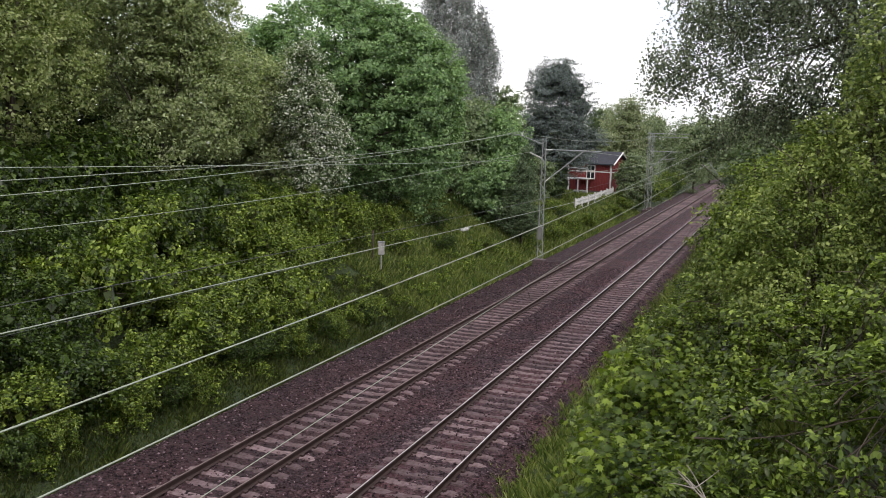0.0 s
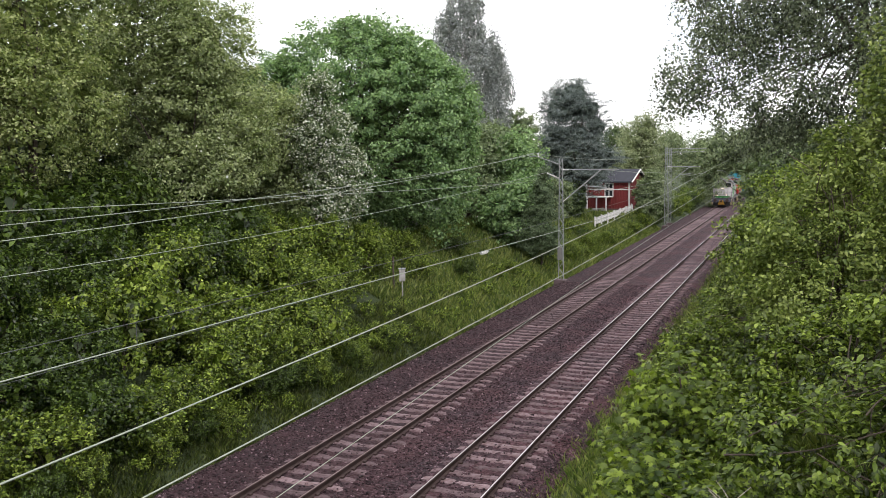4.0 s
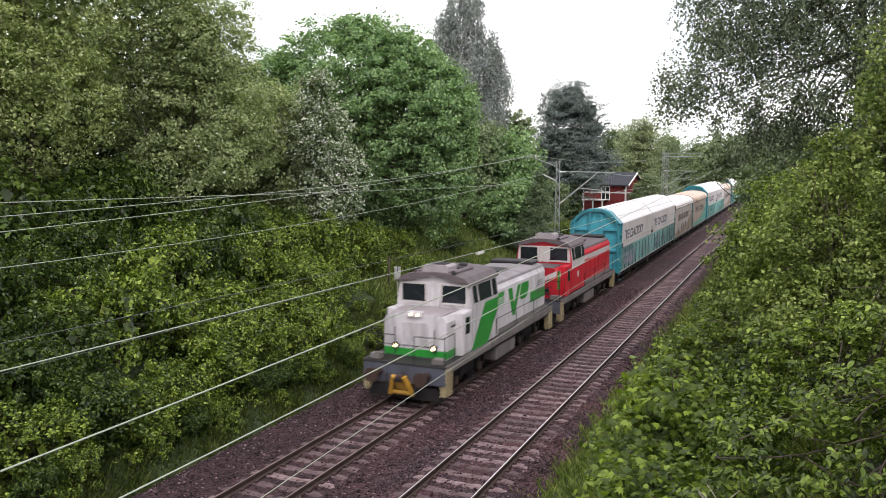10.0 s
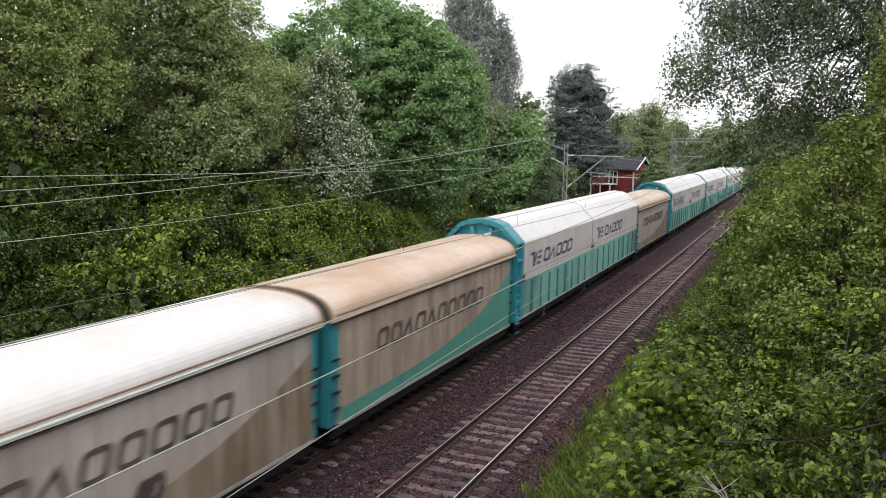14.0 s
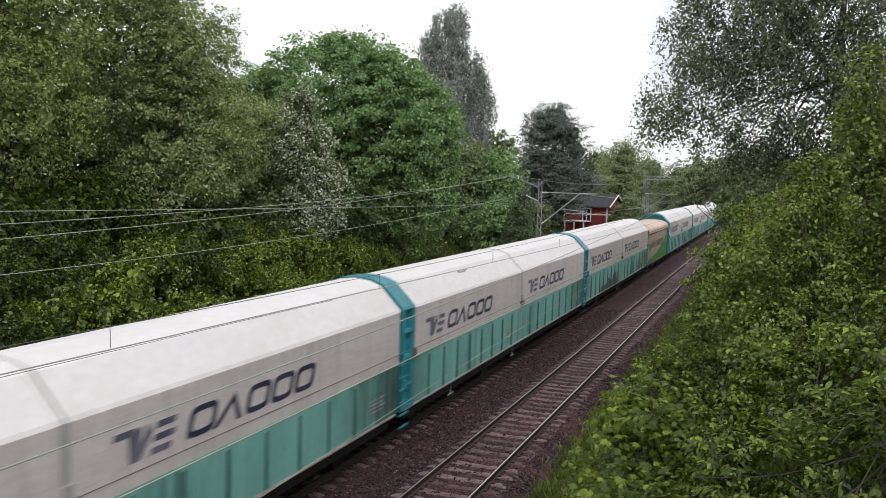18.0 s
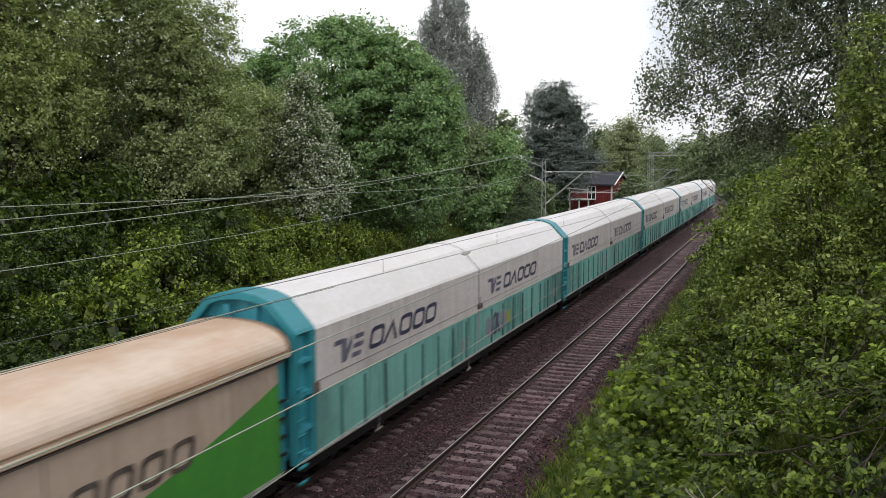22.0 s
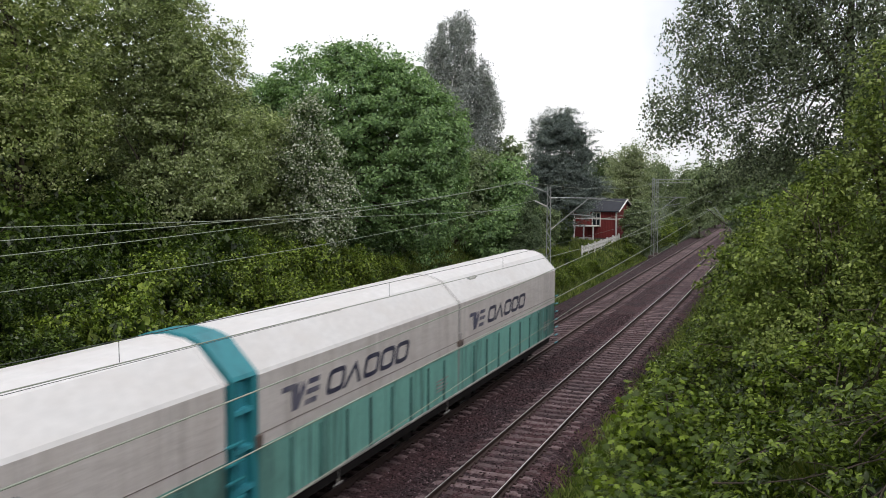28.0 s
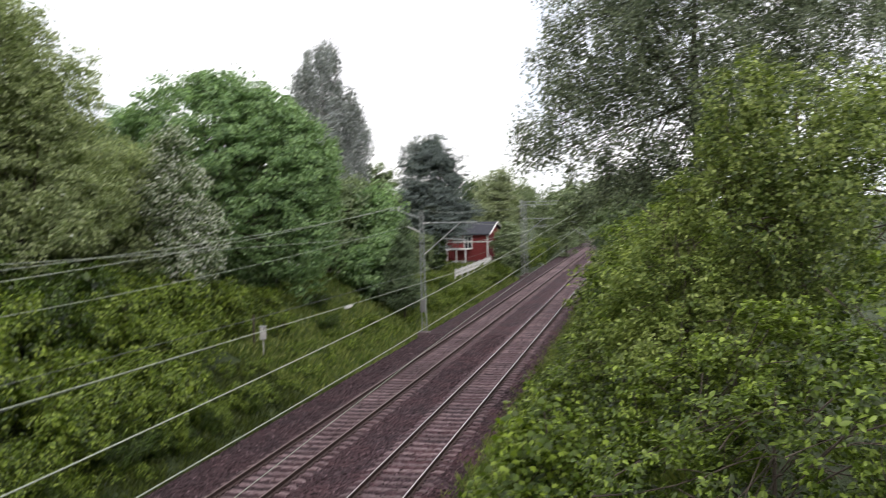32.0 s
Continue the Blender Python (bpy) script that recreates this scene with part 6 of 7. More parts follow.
def cargo_wagon(label, mark="mark", lower="teal", tags=()):
    """Twin sliding-wall wagon, 25.2 m: white above, teal below, teal arched ends."""
    t = thing("freight_wagon", label, "freight wagon", "white and teal wagons of the train", pose(0, 0, 0))
    for h0, h1 in ((0.95, 12.55), (12.65, 25.1)):
        part("roof", shell(C_HALF, h0, h1, 0.05, 6), T["roof"], t)
        for s in (-1, 1):
            part("upper_wall", side_panel([(1.555, 2.52), (1.56, 4.09)], h0, h1, s), T["white"], t)
            lw = part("lower_wall", side_panel([(1.53, 1.06), (1.55, 2.518)], h0, h1, s), T[lower], t)
            n = 9
            for k in range(1, n):
                y = h0 + (h1 - h0) * k / n
                part("rib", bbox(bmesh.new(), s * 1.52, s * 1.585, y - 0.035, y + 0.035, 1.08, 2.4), T["rib"], lw)
            part("rail_strip", bbox(bmesh.new(), s * 1.5, s * 1.566, h0, h1, 2.505, 2.535), T[lower], t)
            if s > 0:
                # company mark: an emblem and five leaning shapes
                y = h0 + 1.05
                for bm in emblem_pieces(y + 0.1, 2.98, 1.35, 0.62, 1.566):
                    part("emblem_bar", bm, T["mark_pale"], t, "worn bar of a winged emblem")
                for k in range(5):
                    f = slanted_wedge if k == 1 else slanted_ring
                    part("mark_block", f(y + 1.75 + k * 0.95, 2.98, 0.86, 0.60, 1.566), T[mark], t, "leaning rounded shape of a company mark")
                for k in range(4):
                    part("notice_line", bbox(bmesh.new(), 1.55, 1.566, h1 - 1.9, h1 - 1.1 + 0.15 * (k % 2), 1.45 + 0.11 * k, 1.49 + 0.11 * k), T["sill"], t)
    part("strap", shell(grown(C_HALF, 0.012), 12.46, 12.74, 0.06), T["roof"], t, "strap over the middle joint")
    part("strap_edge", shell(grown(C_HALF, 0.02), 12.57, 12.63, 0.06), T["strap"], t, "grimy seam")
    for s in (-1, 1):
        part("lock", bbox(bmesh.new(), s * 1.54, s * 1.66, 12.42, 12.78, 2.64, 2.84, 0.03), T["lock"], t, "rusty brown locking gear")
        part("joint_seal", side_panel([(1.52, 1.06), (1.555, 2.52), (1.565, 4.09)], 12.53, 12.67, s, 0.004, 0.04), T["strap"], t, "grey seal of the middle joint")
        part("lock_bar", bbox(bmesh.new(), s * 1.54, s * 1.62, 12.52, 12.7, 2.86, 3.1, 0.02), T["strap"], t)
        part("seam", bbox(bmesh.new(), s * 1.55, s * 1.564, 0.97, 25.08, 2.80, 2.812), T["lock"], t)
        part("sill", bbox(bmesh.new(), s * 1.46, s * 1.58, 0.3, 24.9, 1.0, 1.05), T["sill"], t)
        part("side_beam", bbox(bmesh.new(), s * 1.32, s * 1.42, 0.5, 24.7, 0.66, 0.98), T["under"], t)
        for y in (4.6, 8.0, 11.9, 13.3, 17.2, 20.6):
            part("hanger", rod(rod(bmesh.new(), (s * 1.4, y, 0.98), (s * 1.4, y, 0.5), 0.03, n=6), (s * 1.4, y - 0.2, 0.5), (s * 1.4, y + 0.2, 0.5), 0.03, n=6), T["sill" if y in (11.9, 4.6) else "under"], t)
    part("end_arch", shell(grown(C_HALF, 0.045), 0.08, 0.95, 0.14), T["arch"], t, "teal arched end frame")
    for s in (-1, 1):
        part("end_pillar", side_panel([(1.575, 1.0), (1.605, 4.13)], 0.76, 0.95, s, 0.0, 0.2), T["arch"], t)
        part("end_pillar", side_panel([(1.575, 1.0), (1.605, 4.13)], 0.08, 0.17, s, 0.0, 0.2), T["arch"], t)
        part("recess", side_panel([(1.4, 1.0), (1.42, 4.13)], 0.16, 0.78, s, 0.0, 0.05), T["end"], t)
        for z in (1.05, 1.75, 2.6, 3.4):
            part("gusset", bbox(bmesh.new(), s * 1.38, s * 1.58, 0.16, 0.77, z, z + 0.09), T["end"], t)
        part("end_latch", bbox(bmesh.new(), s * 1.56, s * 1.66, 0.84, 1.04, 2.52, 2.84, 0.03), T["lock"], t, "rusty end latch")
    part("end_rim", shell(grown(C_HALF, 0.012), 25.04, 25.16, 0.08), T["roof"], t)
    for a, b in ((0.05, 0.52), (24.68, 25.15)):
        w0, w1 = (0.34, 0.42) if a < 1 else (24.78, 24.86)
        prof = [(-x, z) for x, z in C_ALL] + [(x, z) for x, z in C_ALL[::-1] if x > 0]
        part("end_wall", extrude_profile([(x * 0.97, z * 0.99) for x, z in prof], w0, w1), T["end" if a < 1 else "arch"], t)
        o = w0 - 0.16 if a < 1 else w1
        for x in (-0.3, 0.3):
            part("end_post", bbox(bmesh.new(), x - 0.09 + x * 0.3, x + 0.09 + x * 0.3, o, o + 0.16, 1.0, 4.75, 0.02), T["end"], t)
        for s in (-1, 1):
            for z in (1.15, 2.35, 3.65):
                part("end_beam", bbox(bmesh.new(), s * 0.5, s * 1.44, o, o + 0.16, z, z + 0.16, 0.02), T["end"], t)
            for k in range(7):
                y = a + 0.02 if a < 1 else b - 0.1
                part("step_rung", bbox(bmesh.new(), s * 1.58, s * 1.66, y, y + 0.36, 0.55 + k * 0.38, 0.59 + k * 0.38), T["arch"], t)
    for y in (2.5, 9.9, 15.3, 22.7):
        wheelset(t, y)
    part("centre_sill", bbox(bmesh.new(), -0.35, 0.35, 0.5, 24.7, 0.55, 0.95), T["under"], t)
    part("floor_plate", bbox(bmesh.new(), -1.45, 1.45, 0.45, 24.75, 0.95, 1.05), T["under"], t)
    buffer_pair(t, 0.0, 0.4)
    buffer_pair(t, 25.2, 24.8)
    for y, z, w, h, mat in tags:
        part("spray_mark", scrawl(y, z, w, h, 1.572, int(y * 10)), T[mat], t, "unreadable spray-painted mark")
    return t


def swoosh(y0, y1, power=3.2, base=1.2, rise=1.9):
    pts = [(y0, 1.02)]
    for k in range(15):
        y = y0 + (y1 - y0) * k / 14
        pts.append((y, base - 0.12 + rise * ((y - y0) / (y1 - y0)) ** power))
    pts.append((y1, 1.02))
    return pts


def round_wagon(label, wall, patch, emblem, top="tan_roof", mark="mark_brown"):
    """Short round-roofed wagon, 14 m, beige with a curved coloured sweep."""
    t = thing("freight_wagon", label, "freight wagon", "round-roofed beige wagons of the train", pose(0, 0, 0))
    part("roof", shell(T_HALF, 0.16, 13.86, 0.05, 4), T[top], t)
    for a, b in ((0.14, 0.26), (13.76, 13.88)):
        part("roof_rim", shell(grown(T_HALF, 0.012), a, b, 0.05), T["rust_rim"], t, "rusty brown roof edge")
    for s in (-1, 1):
        for a, b in ((0.75, 7.08), (7.12, 13.45)):
            part("side_door", side_panel([(1.5, 1.06), (1.52, 2.4), (1.5, 3.73)], a, b, s), T[wall], t)
        part("eave_rail", bbox(bmesh.new(), s * 1.5, s * 1.64, 0.2, 13.82, 3.71, 3.79, 0.015), T[top], t)
        part("gutter", bbox(bmesh.new(), s * 1.5, s * 1.56, 0.45, 13.7, 3.61, 3.65, 0.01), T["lock"], t, "dark gutter line")
        part("gutter", bbox(bmesh.new(), s * 1.56, s * 1.63, 0.45, 13.7, 3.85, 3.875), T["rust_rim"], t, "rusty gutter line")
        part("sill", bbox(bmesh.new(), s * 1.44, s * 1.55, 0.5, 13.6, 0.98, 1.06), T["sill"], t)
        part("side_beam", bbox(bmesh.new(), s * 1.3, s * 1.4, 0.6, 13.5, 0.66, 0.98), T["under"], t)
        for a, b in ((0.38, 0.75), (13.45, 13.75)):
            part("corner_post", side_panel([(1.46, 1.0), (1.48, 3.66)], a, b, s, thick=0.3), T["arch"], t)
            for k in range(6):
                part("step_rung", bbox(bmesh.new(), s * 1.46, s * 1.56, a + 0.04, b - 0.04, 0.6 + k * 0.42, 0.64 + k * 0.42), T["under"], t)
        for y in (3.2, 6.9, 10.8):
            part("hanger", rod(bmesh.new(), (s * 1.38, y, 0.98), (s * 1.38, y, 0.5), 0.03, n=6), T["under"], t)
    if patch:
        part("swoosh", poly_patch(swoosh(0.8, 13.44, 2.1 if emblem else 3.4, 1.55, 1.75), 1.533), T[patch], t, "curved coloured sweep along the wall")
    if emblem:
        part("emblem", poly_patch([(1.0, 2.8), (1.5, 2.8), (1.8, 2.4), (2.1, 2.8), (2.7, 2.8), (2.65, 2.35), (2.1, 2.1), (1.65, 2.0)], 1.536), T["green"], t, "green emblem shape")
    for k in range(10):
        f = slanted_wedge if k in (2, 4) else slanted_ring
        part("mark_block", f(2.6 + k * 0.8, 2.3 if emblem else 2.45, 0.66, 0.6, 1.537, 0.25, 0.105), T[mark], t, "leaning rounded shape of a company mark")
    for w0, w1 in ((0.45, 0.75), (13.45, 13.7)):
        prof = [(-x, z) for x, z in T_ALL] + [(x, z) for x, z in T_ALL[::-1] if x > 0]
        part("end_wall", extrude_profile([(x * 0.95, z * 0.985) for x, z in prof], w0, w1), T["arch"], t)
    for y in (2.8, 11.2):
        wheelset(t, y)
    part("centre_sill", bbox(bmesh.new(), -0.35, 0.35, 0.5, 13.5, 0.55, 0.95), T["under"], t)
    part("floor_plate", bbox(bmesh.new(), -1.42, 1.42, 0.45, 13.65, 0.95, 1.05), T["under"], t)
    buffer_pair(t, 0.0, 0.45)
    buffer_pair(t, 14.0, 13.7)
    return t


FRONT_NOSE = {"nose", "nose_top", "nose_band", "nose_door", "nose_louvre", "headlight", "entrance", "entrance_door", "grab_rail"}
FRONT_CAB = {"cab", "cab_roof", "cab_stripe", "window_band", "cab_front_panel", "windscreen", "cab_front_rib", "side_window", "roof_unit", "roof_unit_base", "roof_slat", "roof_hatch", "horn",
             "antenna", "wiper"}


def locomotive(label, body, second):
    """Centre-cab-to-one-end diesel shunter of 14 m: low nose, cab, long hood."""
    t = thing("locomotive", label, "locomotive", "two diesel engines of the train", pose(0, 0, 0))
    green = body == "l_grey"
    B_, S_ = T[body], T[second]
    ROOF_ = T["l_roof"]
    part("underframe", bbox(bmesh.new(), -1.4, 1.4, 0.7, 13.3, 0.95, 1.3, 0.03), T["under"], t)
    part("deck", bbox(bmesh.new(), -1.52, 1.52, 0.62, 13.38, 1.3, 1.38, 0.015), T["l_dark"], t)
    for s in (-1, 1):
        part("deck_edge", bbox(bmesh.new(), s * 1.5, s * 1.54, 0.7, 13.3, 1.12, 1.4), T["l_sill"], t)
    # nose
    bm = bmesh.new()
    extrude_profile([(-1.18, 1.38), (-1.18, 2.66), (-1.06, 2.83), (-0.85, 2.86), (0.85, 2.86), (1.06, 2.83), (1.18, 2.66), (1.18, 1.38)], 1.15, 2.9, bm=bm)
    nose = part("nose", bm, B_, t)
    part("nose_top", bbox(bmesh.new(), -0.98, 0.98, 1.22, 2.85, 2.845, 2.885, 0.02), T["l_top_grey"] if green else ROOF_, t)
    part("nose_band", bbox(bmesh.new(), -1.19, 1.19, 1.14, 2.9, 1.4, 1.68, 0.02), T["l_green"] if green else T["l_red"], t)
    part("nose_door", bbox(bmesh.new(), -0.5, 0.5, 1.125, 1.16, 1.75, 2.6, 0.015), B_, t)
    if green:
        for s in (-1, 1):
            part("nose_louvre", bbox(bmesh.new(), s * 1.17, s * 1.195, 1.5, 2.6, 2.45, 2.5), T["l_dark"], t)
    else:
        for s in (-1, 1):
            bm = bmesh.new()
            vs = [(0, 1.9), (0, 2.15), (s * 1.17, 2.75), (s * 1.17, 2.5)]
            a = [bm.verts.new((x, 1.142, z)) for x, z in vs]
            b = [bm.verts.new((x, 1.15, z)) for x, z in vs]
            bm.faces.new(a)
            for i in range(4):
                bm.faces.new((a[i], a[(i + 1) % 4], b[(i + 1) % 4], b[i]))
            part("chevron", bm, T["l_white"], t, "white chevron on the nose")
            part("nose_stripe", bbox(bmesh.new(), s * 1.17, s * 1.188, 1.5, 2.0, 2.38, 2.66), T["l_white"], t)
            part("corner_panel", bbox(bmesh.new(), s * 1.17, s * 1.205, 1.3, 1.62, 1.8, 2.7), T["l_green"], t)
    # platform rail and gear in front of the nose
    for z in (1.62, 1.98):
        part("platform_rail", rod(bmesh.new(), (-1.1, 0.72, z), (1.1, 0.72, z), 0.016, n=6), T["l_dark"], t)
    for x in (-0.75, 0.75):
        part("grab_rail", rod(bmesh.new(), (x, 1.1, 1.55), (x, 1.1, 2.4), 0.014, n=6), T["l_dark"], t)
    part("sand_box", bbox(bmesh.new(), -1.35, -0.95, 0.8, 1.1, 1.38, 1.58, 0.03), T["l_sill"], t)
    part("sand_box", bbox(bmesh.new(), 0.95, 1.35, 0.8, 1.1, 1.38, 1.58, 0.03), T["l_sill"], t)
    part("wiper", rod(bmesh.new(), (-0.3, 2.69, 3.02), (-0.75, 2.69, 3.4), 0.012, n=5), T["l_dark"], t)
    part("wiper", rod(bmesh.new(), (0.3, 2.69, 3.02), (0.75, 2.69, 3.4), 0.012, n=5), T["l_dark"], t)
    # lamps
    for x, z in ((-0.72, 1.76), (0.72, 1.76)):
        h = part("headlight", rod(bmesh.new(), (x, 1.16, z), (x, 1.06, z), 0.11, 0.125, n=16), T["l_dark"], t)
        part("lens", rod(bmesh.new(), (x, 1.065, z), (x, 1.045, z), 0.075, n=16), T["lamp"] if green else T["glass"], h)
    h = part("headlight", bbox(bmesh.new(), -0.28, 0.28, 1.08, 1.3, 2.78, 2.98, 0.03), B_, t)
    for x in (-0.13, 0.13):
        part("lens", rod(bmesh.new(), (x, 1.085, 2.88), (x, 1.06, 2.88), 0.05, n=14), T["lamp"] if green else T["glass"], h)
    # cab
    bm = bmesh.new()
    prof = [(-1.47, 1.38), (-1.47, 2.95), (-1.36, 3.72), (-1.2, 3.86), (0, 3.98), (1.2, 3.86), (1.36, 3.72), (1.47, 2.95), (1.47, 1.38)]
    extrude_profile(prof, 2.75, 5.5, bm=bm)
    part("cab", bm, B_ if green else T["l_red"], t)
    if not green:
        for s in (-1, 1):
            part("cab_stripe", side_panel([(1.47, 2.6), (1.47, 2.95)], 2.8, 5.45, s, 0.008, 0.01), T["l_white"], t)
            part("window_band", side_panel([(1.47, 2.955), (1.365, 3.7)], 2.78, 5.47, s, 0.008, 0.01), T["l_band"], t, "pale grey window surround")
        part("cab_front_panel", extrude_profile([(-1.4, 2.9), (-1.34, 3.7), (1.34, 3.7), (1.4, 2.9)], 2.735, 2.75), T["l_white"], t)
    part("cab_roof", extrude_profile([(-1.42, 3.66), (-1.38, 3.76), (-1.2, 3.93), (-0.7, 4.05), (0, 4.08), (0.7, 4.05), (1.2, 3.93), (1.38, 3.76), (1.42, 3.66), (1.3, 3.7), (0, 3.95), (-1.3, 3.7)], 2.6, 5.66), ROOF_, t)
    # entrance bay between nose and cab, with a small window
    part("entrance", bbox(bmesh.new(), 1.1, 1.47, 1.9, 2.76, 1.38, 2.9, 0.05), B_, t)
    d = part("entrance_door", bbox(bmesh.new(), 1.465, 1.485, 1.98, 2.66, 1.45, 2.82, 0.01), B_, t)
    part("door_window", bbox(bmesh.new(), 1.48, 1.495, 2.1, 2.5, 2.12, 2.7), T["glass"], d)
    part("entrance", bbox(bmesh.new(), -1.47, -1.1, 1.9, 2.76, 1.38, 2.9, 0.05), B_, t)
    for x0, x1 in ((-1.24, -0.34), (0.34, 1.24)):
        w = part("windscreen", bbox(bmesh.new(), x0, x1, 2.715, 2.745, 3.0, 3.62), T["glass"], t)
        part("windscreen_frame", frame_bm(x0, x1, 3.0, 3.62, 2.70, 2.76, 0.07), T["l_white"], w, "white window frame")
    for x in (-0.2, 0.2):
        part("cab_front_rib", bbox(bmesh.new(), x - 0.05, x + 0.05, 2.68, 2.75, 2.88, 3.68, 0.02), B_ if green else T["l_white"], t)
    for s in (-1, 1):
        def sw(y0, y1):
            bm = side_panel([(1.46, 3.02), (1.374, 3.62)], y0, y1, s, 0.032, 0.03)
            w = part("side_window", bm, T["glass"], t)
            part("window_frame", side_panel([(1.467, 2.97), (1.367, 3.67)], y0 - 0.06, y1 + 0.06, s, 0.022, 0.03), T["l_band"], w)
        sw(2.92, 3.3)
        sw(3.46, 4.75)
        sw(4.9, 5.36)
    part("roof_unit", extrude_profile([(-0.5, 3.98), (-0.48, 4.26), (-0.4, 4.33), (0.42, 4.33), (0.5, 4.26), (0.52, 3.98)], 2.8, 3.65), T["l_top_grey"], t, "boxy cooling unit on the roof")
    part("roof_unit_base", extrude_profile([(-0.85, 3.95), (-0.83, 4.09), (0.81, 4.09), (0.83, 3.95)], 2.85, 4.5), ROOF_, t)
    for k in range(7):
        part("roof_slat", bbox(bmesh.new(), -0.3 + 0.1 * k, -0.25 + 0.1 * k, 2.9, 3.5, 4.325, 4.35), T["l_dark"], t)
    part("roof_hatch", bbox(bmesh.new(), -0.5, 0.5, 3.85, 4.4, 4.08, 4.14, 0.02), T["l_dark"], t)
    part("horn", rod(bmesh.new(), (0.8, 2.9, 4.08), (0.8, 2.6, 4.1), 0.03, 0.08, n=10), T["l_dark"], t)
    part("antenna", bbox(bmesh.new(), 0.1, 0.4, 4.75, 5.05, 3.98, 4.18, 0.06), T["l_dark"], t, "dark antenna dome")
    # long hood
    prof = [(-1.3, 1.38), (-1.3, 3.1), (-1.16, 3.34), (-0.9, 3.42), (0.9, 3.42), (1.16, 3.34), (1.3, 3.1), (1.3, 1.38)]
    part("hood", extrude_profile(prof, 5.5, 12.75), B_, t)
    part("hood_roof", extrude_profile([(-1.22, 3.28), (-1.17, 3.37), (-0.9, 3.45), (0, 3.47), (0.9, 3.45), (1.17, 3.37), (1.22, 3.28), (0.9, 3.38), (-0.9, 3.38)], 5.52, 12.72), T["l_roof_grey"] if green else ROOF_, t)
    part("tail_unit", bbox(bmesh.new(), -1.02, 1.02, 11.7, 12.65, 3.45, 3.6, 0.06), T["l_dark"], t, "black cooler housing")
    for y in (6.4, 8.6):
        part("roof_fan", bbox(bmesh.new(), -0.55, 0.55, y, y + 1.2, 3.45, 3.54, 0.03), T["l_dark"], t)
    part("exhaust", rod(bmesh.new(), (0.2, 6.0, 3.44), (0.2, 6.0, 3.7), 0.14, n=12), T["l_dark"], t)
    for s in (-1, 1):
        for k in range(7):
            y = 5.62 + k * 1.01
            part("hood_door", side_panel([(1.3, 1.5), (1.3, 3.05)], y, y + 0.96, s, 0.012, 0.02), B_, t)
        for y in (6.2, 11.5):
            for k in range(7):
                part("louvre", bbox(bmesh.new(), s * 1.305, s * 1.33, y, y + 0.85, 2.2 + k * 0.09, 2.235 + k * 0.09), B_ if y < 7 or not green else T["l_sill"], t)
        if green:
            part("slash", poly_patch([(3.12, 1.4), (4.75, 1.4), (5.84, 2.55), (5.84, 2.95), (4.45, 2.95)], s * 1.482), S_, t, "green diagonal stripe")
            part("slash", poly_patch([(5.85, 2.5), (7.0, 2.5), (7.0, 2.98), (5.85, 2.98)], s * 1.322), S_, t, "green stripe")
            part("low_stripe", poly_patch([(10.5, 1.95), (12.7, 1.95), (12.7, 2.4), (10.5, 2.4)], s * 1.322), S_, t, "green stripe")
            part("emblem", poly_patch([(7.5, 2.98), (7.98, 2.98), (8.3, 2.25), (8.75, 2.98), (9.1, 2.98), (8.4, 1.8), (8.1, 1.8)], s * 1.324), S_, t, "green emblem shape")
            part("emblem", poly_patch([(9.25, 2.98), (10.15, 2.98), (10.25, 2.7), (9.95, 2.3), (9.2, 2.3), (9.0, 2.45)], s * 1.324), S_, t, "green emblem shape")
        else:
            part("hood_stripe", side_panel([(1.3, 2.72), (1.3, 2.98)], 5.5, 12.74, s, 0.02, 0.012), T["l_white"], t)
            part("door_plate", bbox(bmesh.new(), s * 1.47, s * 1.49, 4.1, 4.35, 2.1, 2.4), T["l_white"], t)
        part("lower_skirt", side_panel([(1.32, 1.38), (1.32, 1.56)], 5.6, 12.9, s, 0.02, 0.03), T["l_sill"], t)
        # handrails and steps
        for y in (0.75, 1.6):
            part("handrail", rod(bmesh.new(), (s * 1.45, y, 1.38), (s * 1.45, y, 2.35), 0.016, n=6), T["l_dark"], t)
        part("handrail", rod(bmesh.new(), (s * 1.45, 0.75, 2.33), (s * 1.45, 1.6, 2.33), 0.016, n=6), T["l_dark"], t)
        part("handrail", rod(bmesh.new(), (s * 0.35, 0.72, 2.3), (s * 1.45, 0.72, 2.3), 0.016, n=6), T["l_dark"], t)
        part("handrail", rod(bmesh.new(), (s * 0.35, 0.72, 1.38), (s * 0.35, 0.72, 2.3), 0.016, n=6), T["l_dark"], t)
        part("hood_rail", rod(bmesh.new(), (s * 1.48, 5.7, 2.1), (s * 1.48, 12.9, 2.1), 0.014, n=6), T["l_dark"], t)
        for y in (5.7, 8.1, 10.5, 12.9):
            part("stanchion", rod(bmesh.new(), (s * 1.48, y, 1.38), (s * 1.48, y, 2.1), 0.014, n=6), T["l_dark"], t)
        for y0, y1 in ((0.68, 1.25), (12.75, 13.3)):
            part("step_board", bbox(bmesh.new(), s * 1.3, s * 1.54, y0, y1, 0.35, 1.3, 0.02), T["hazard"], t, "striped warning step")
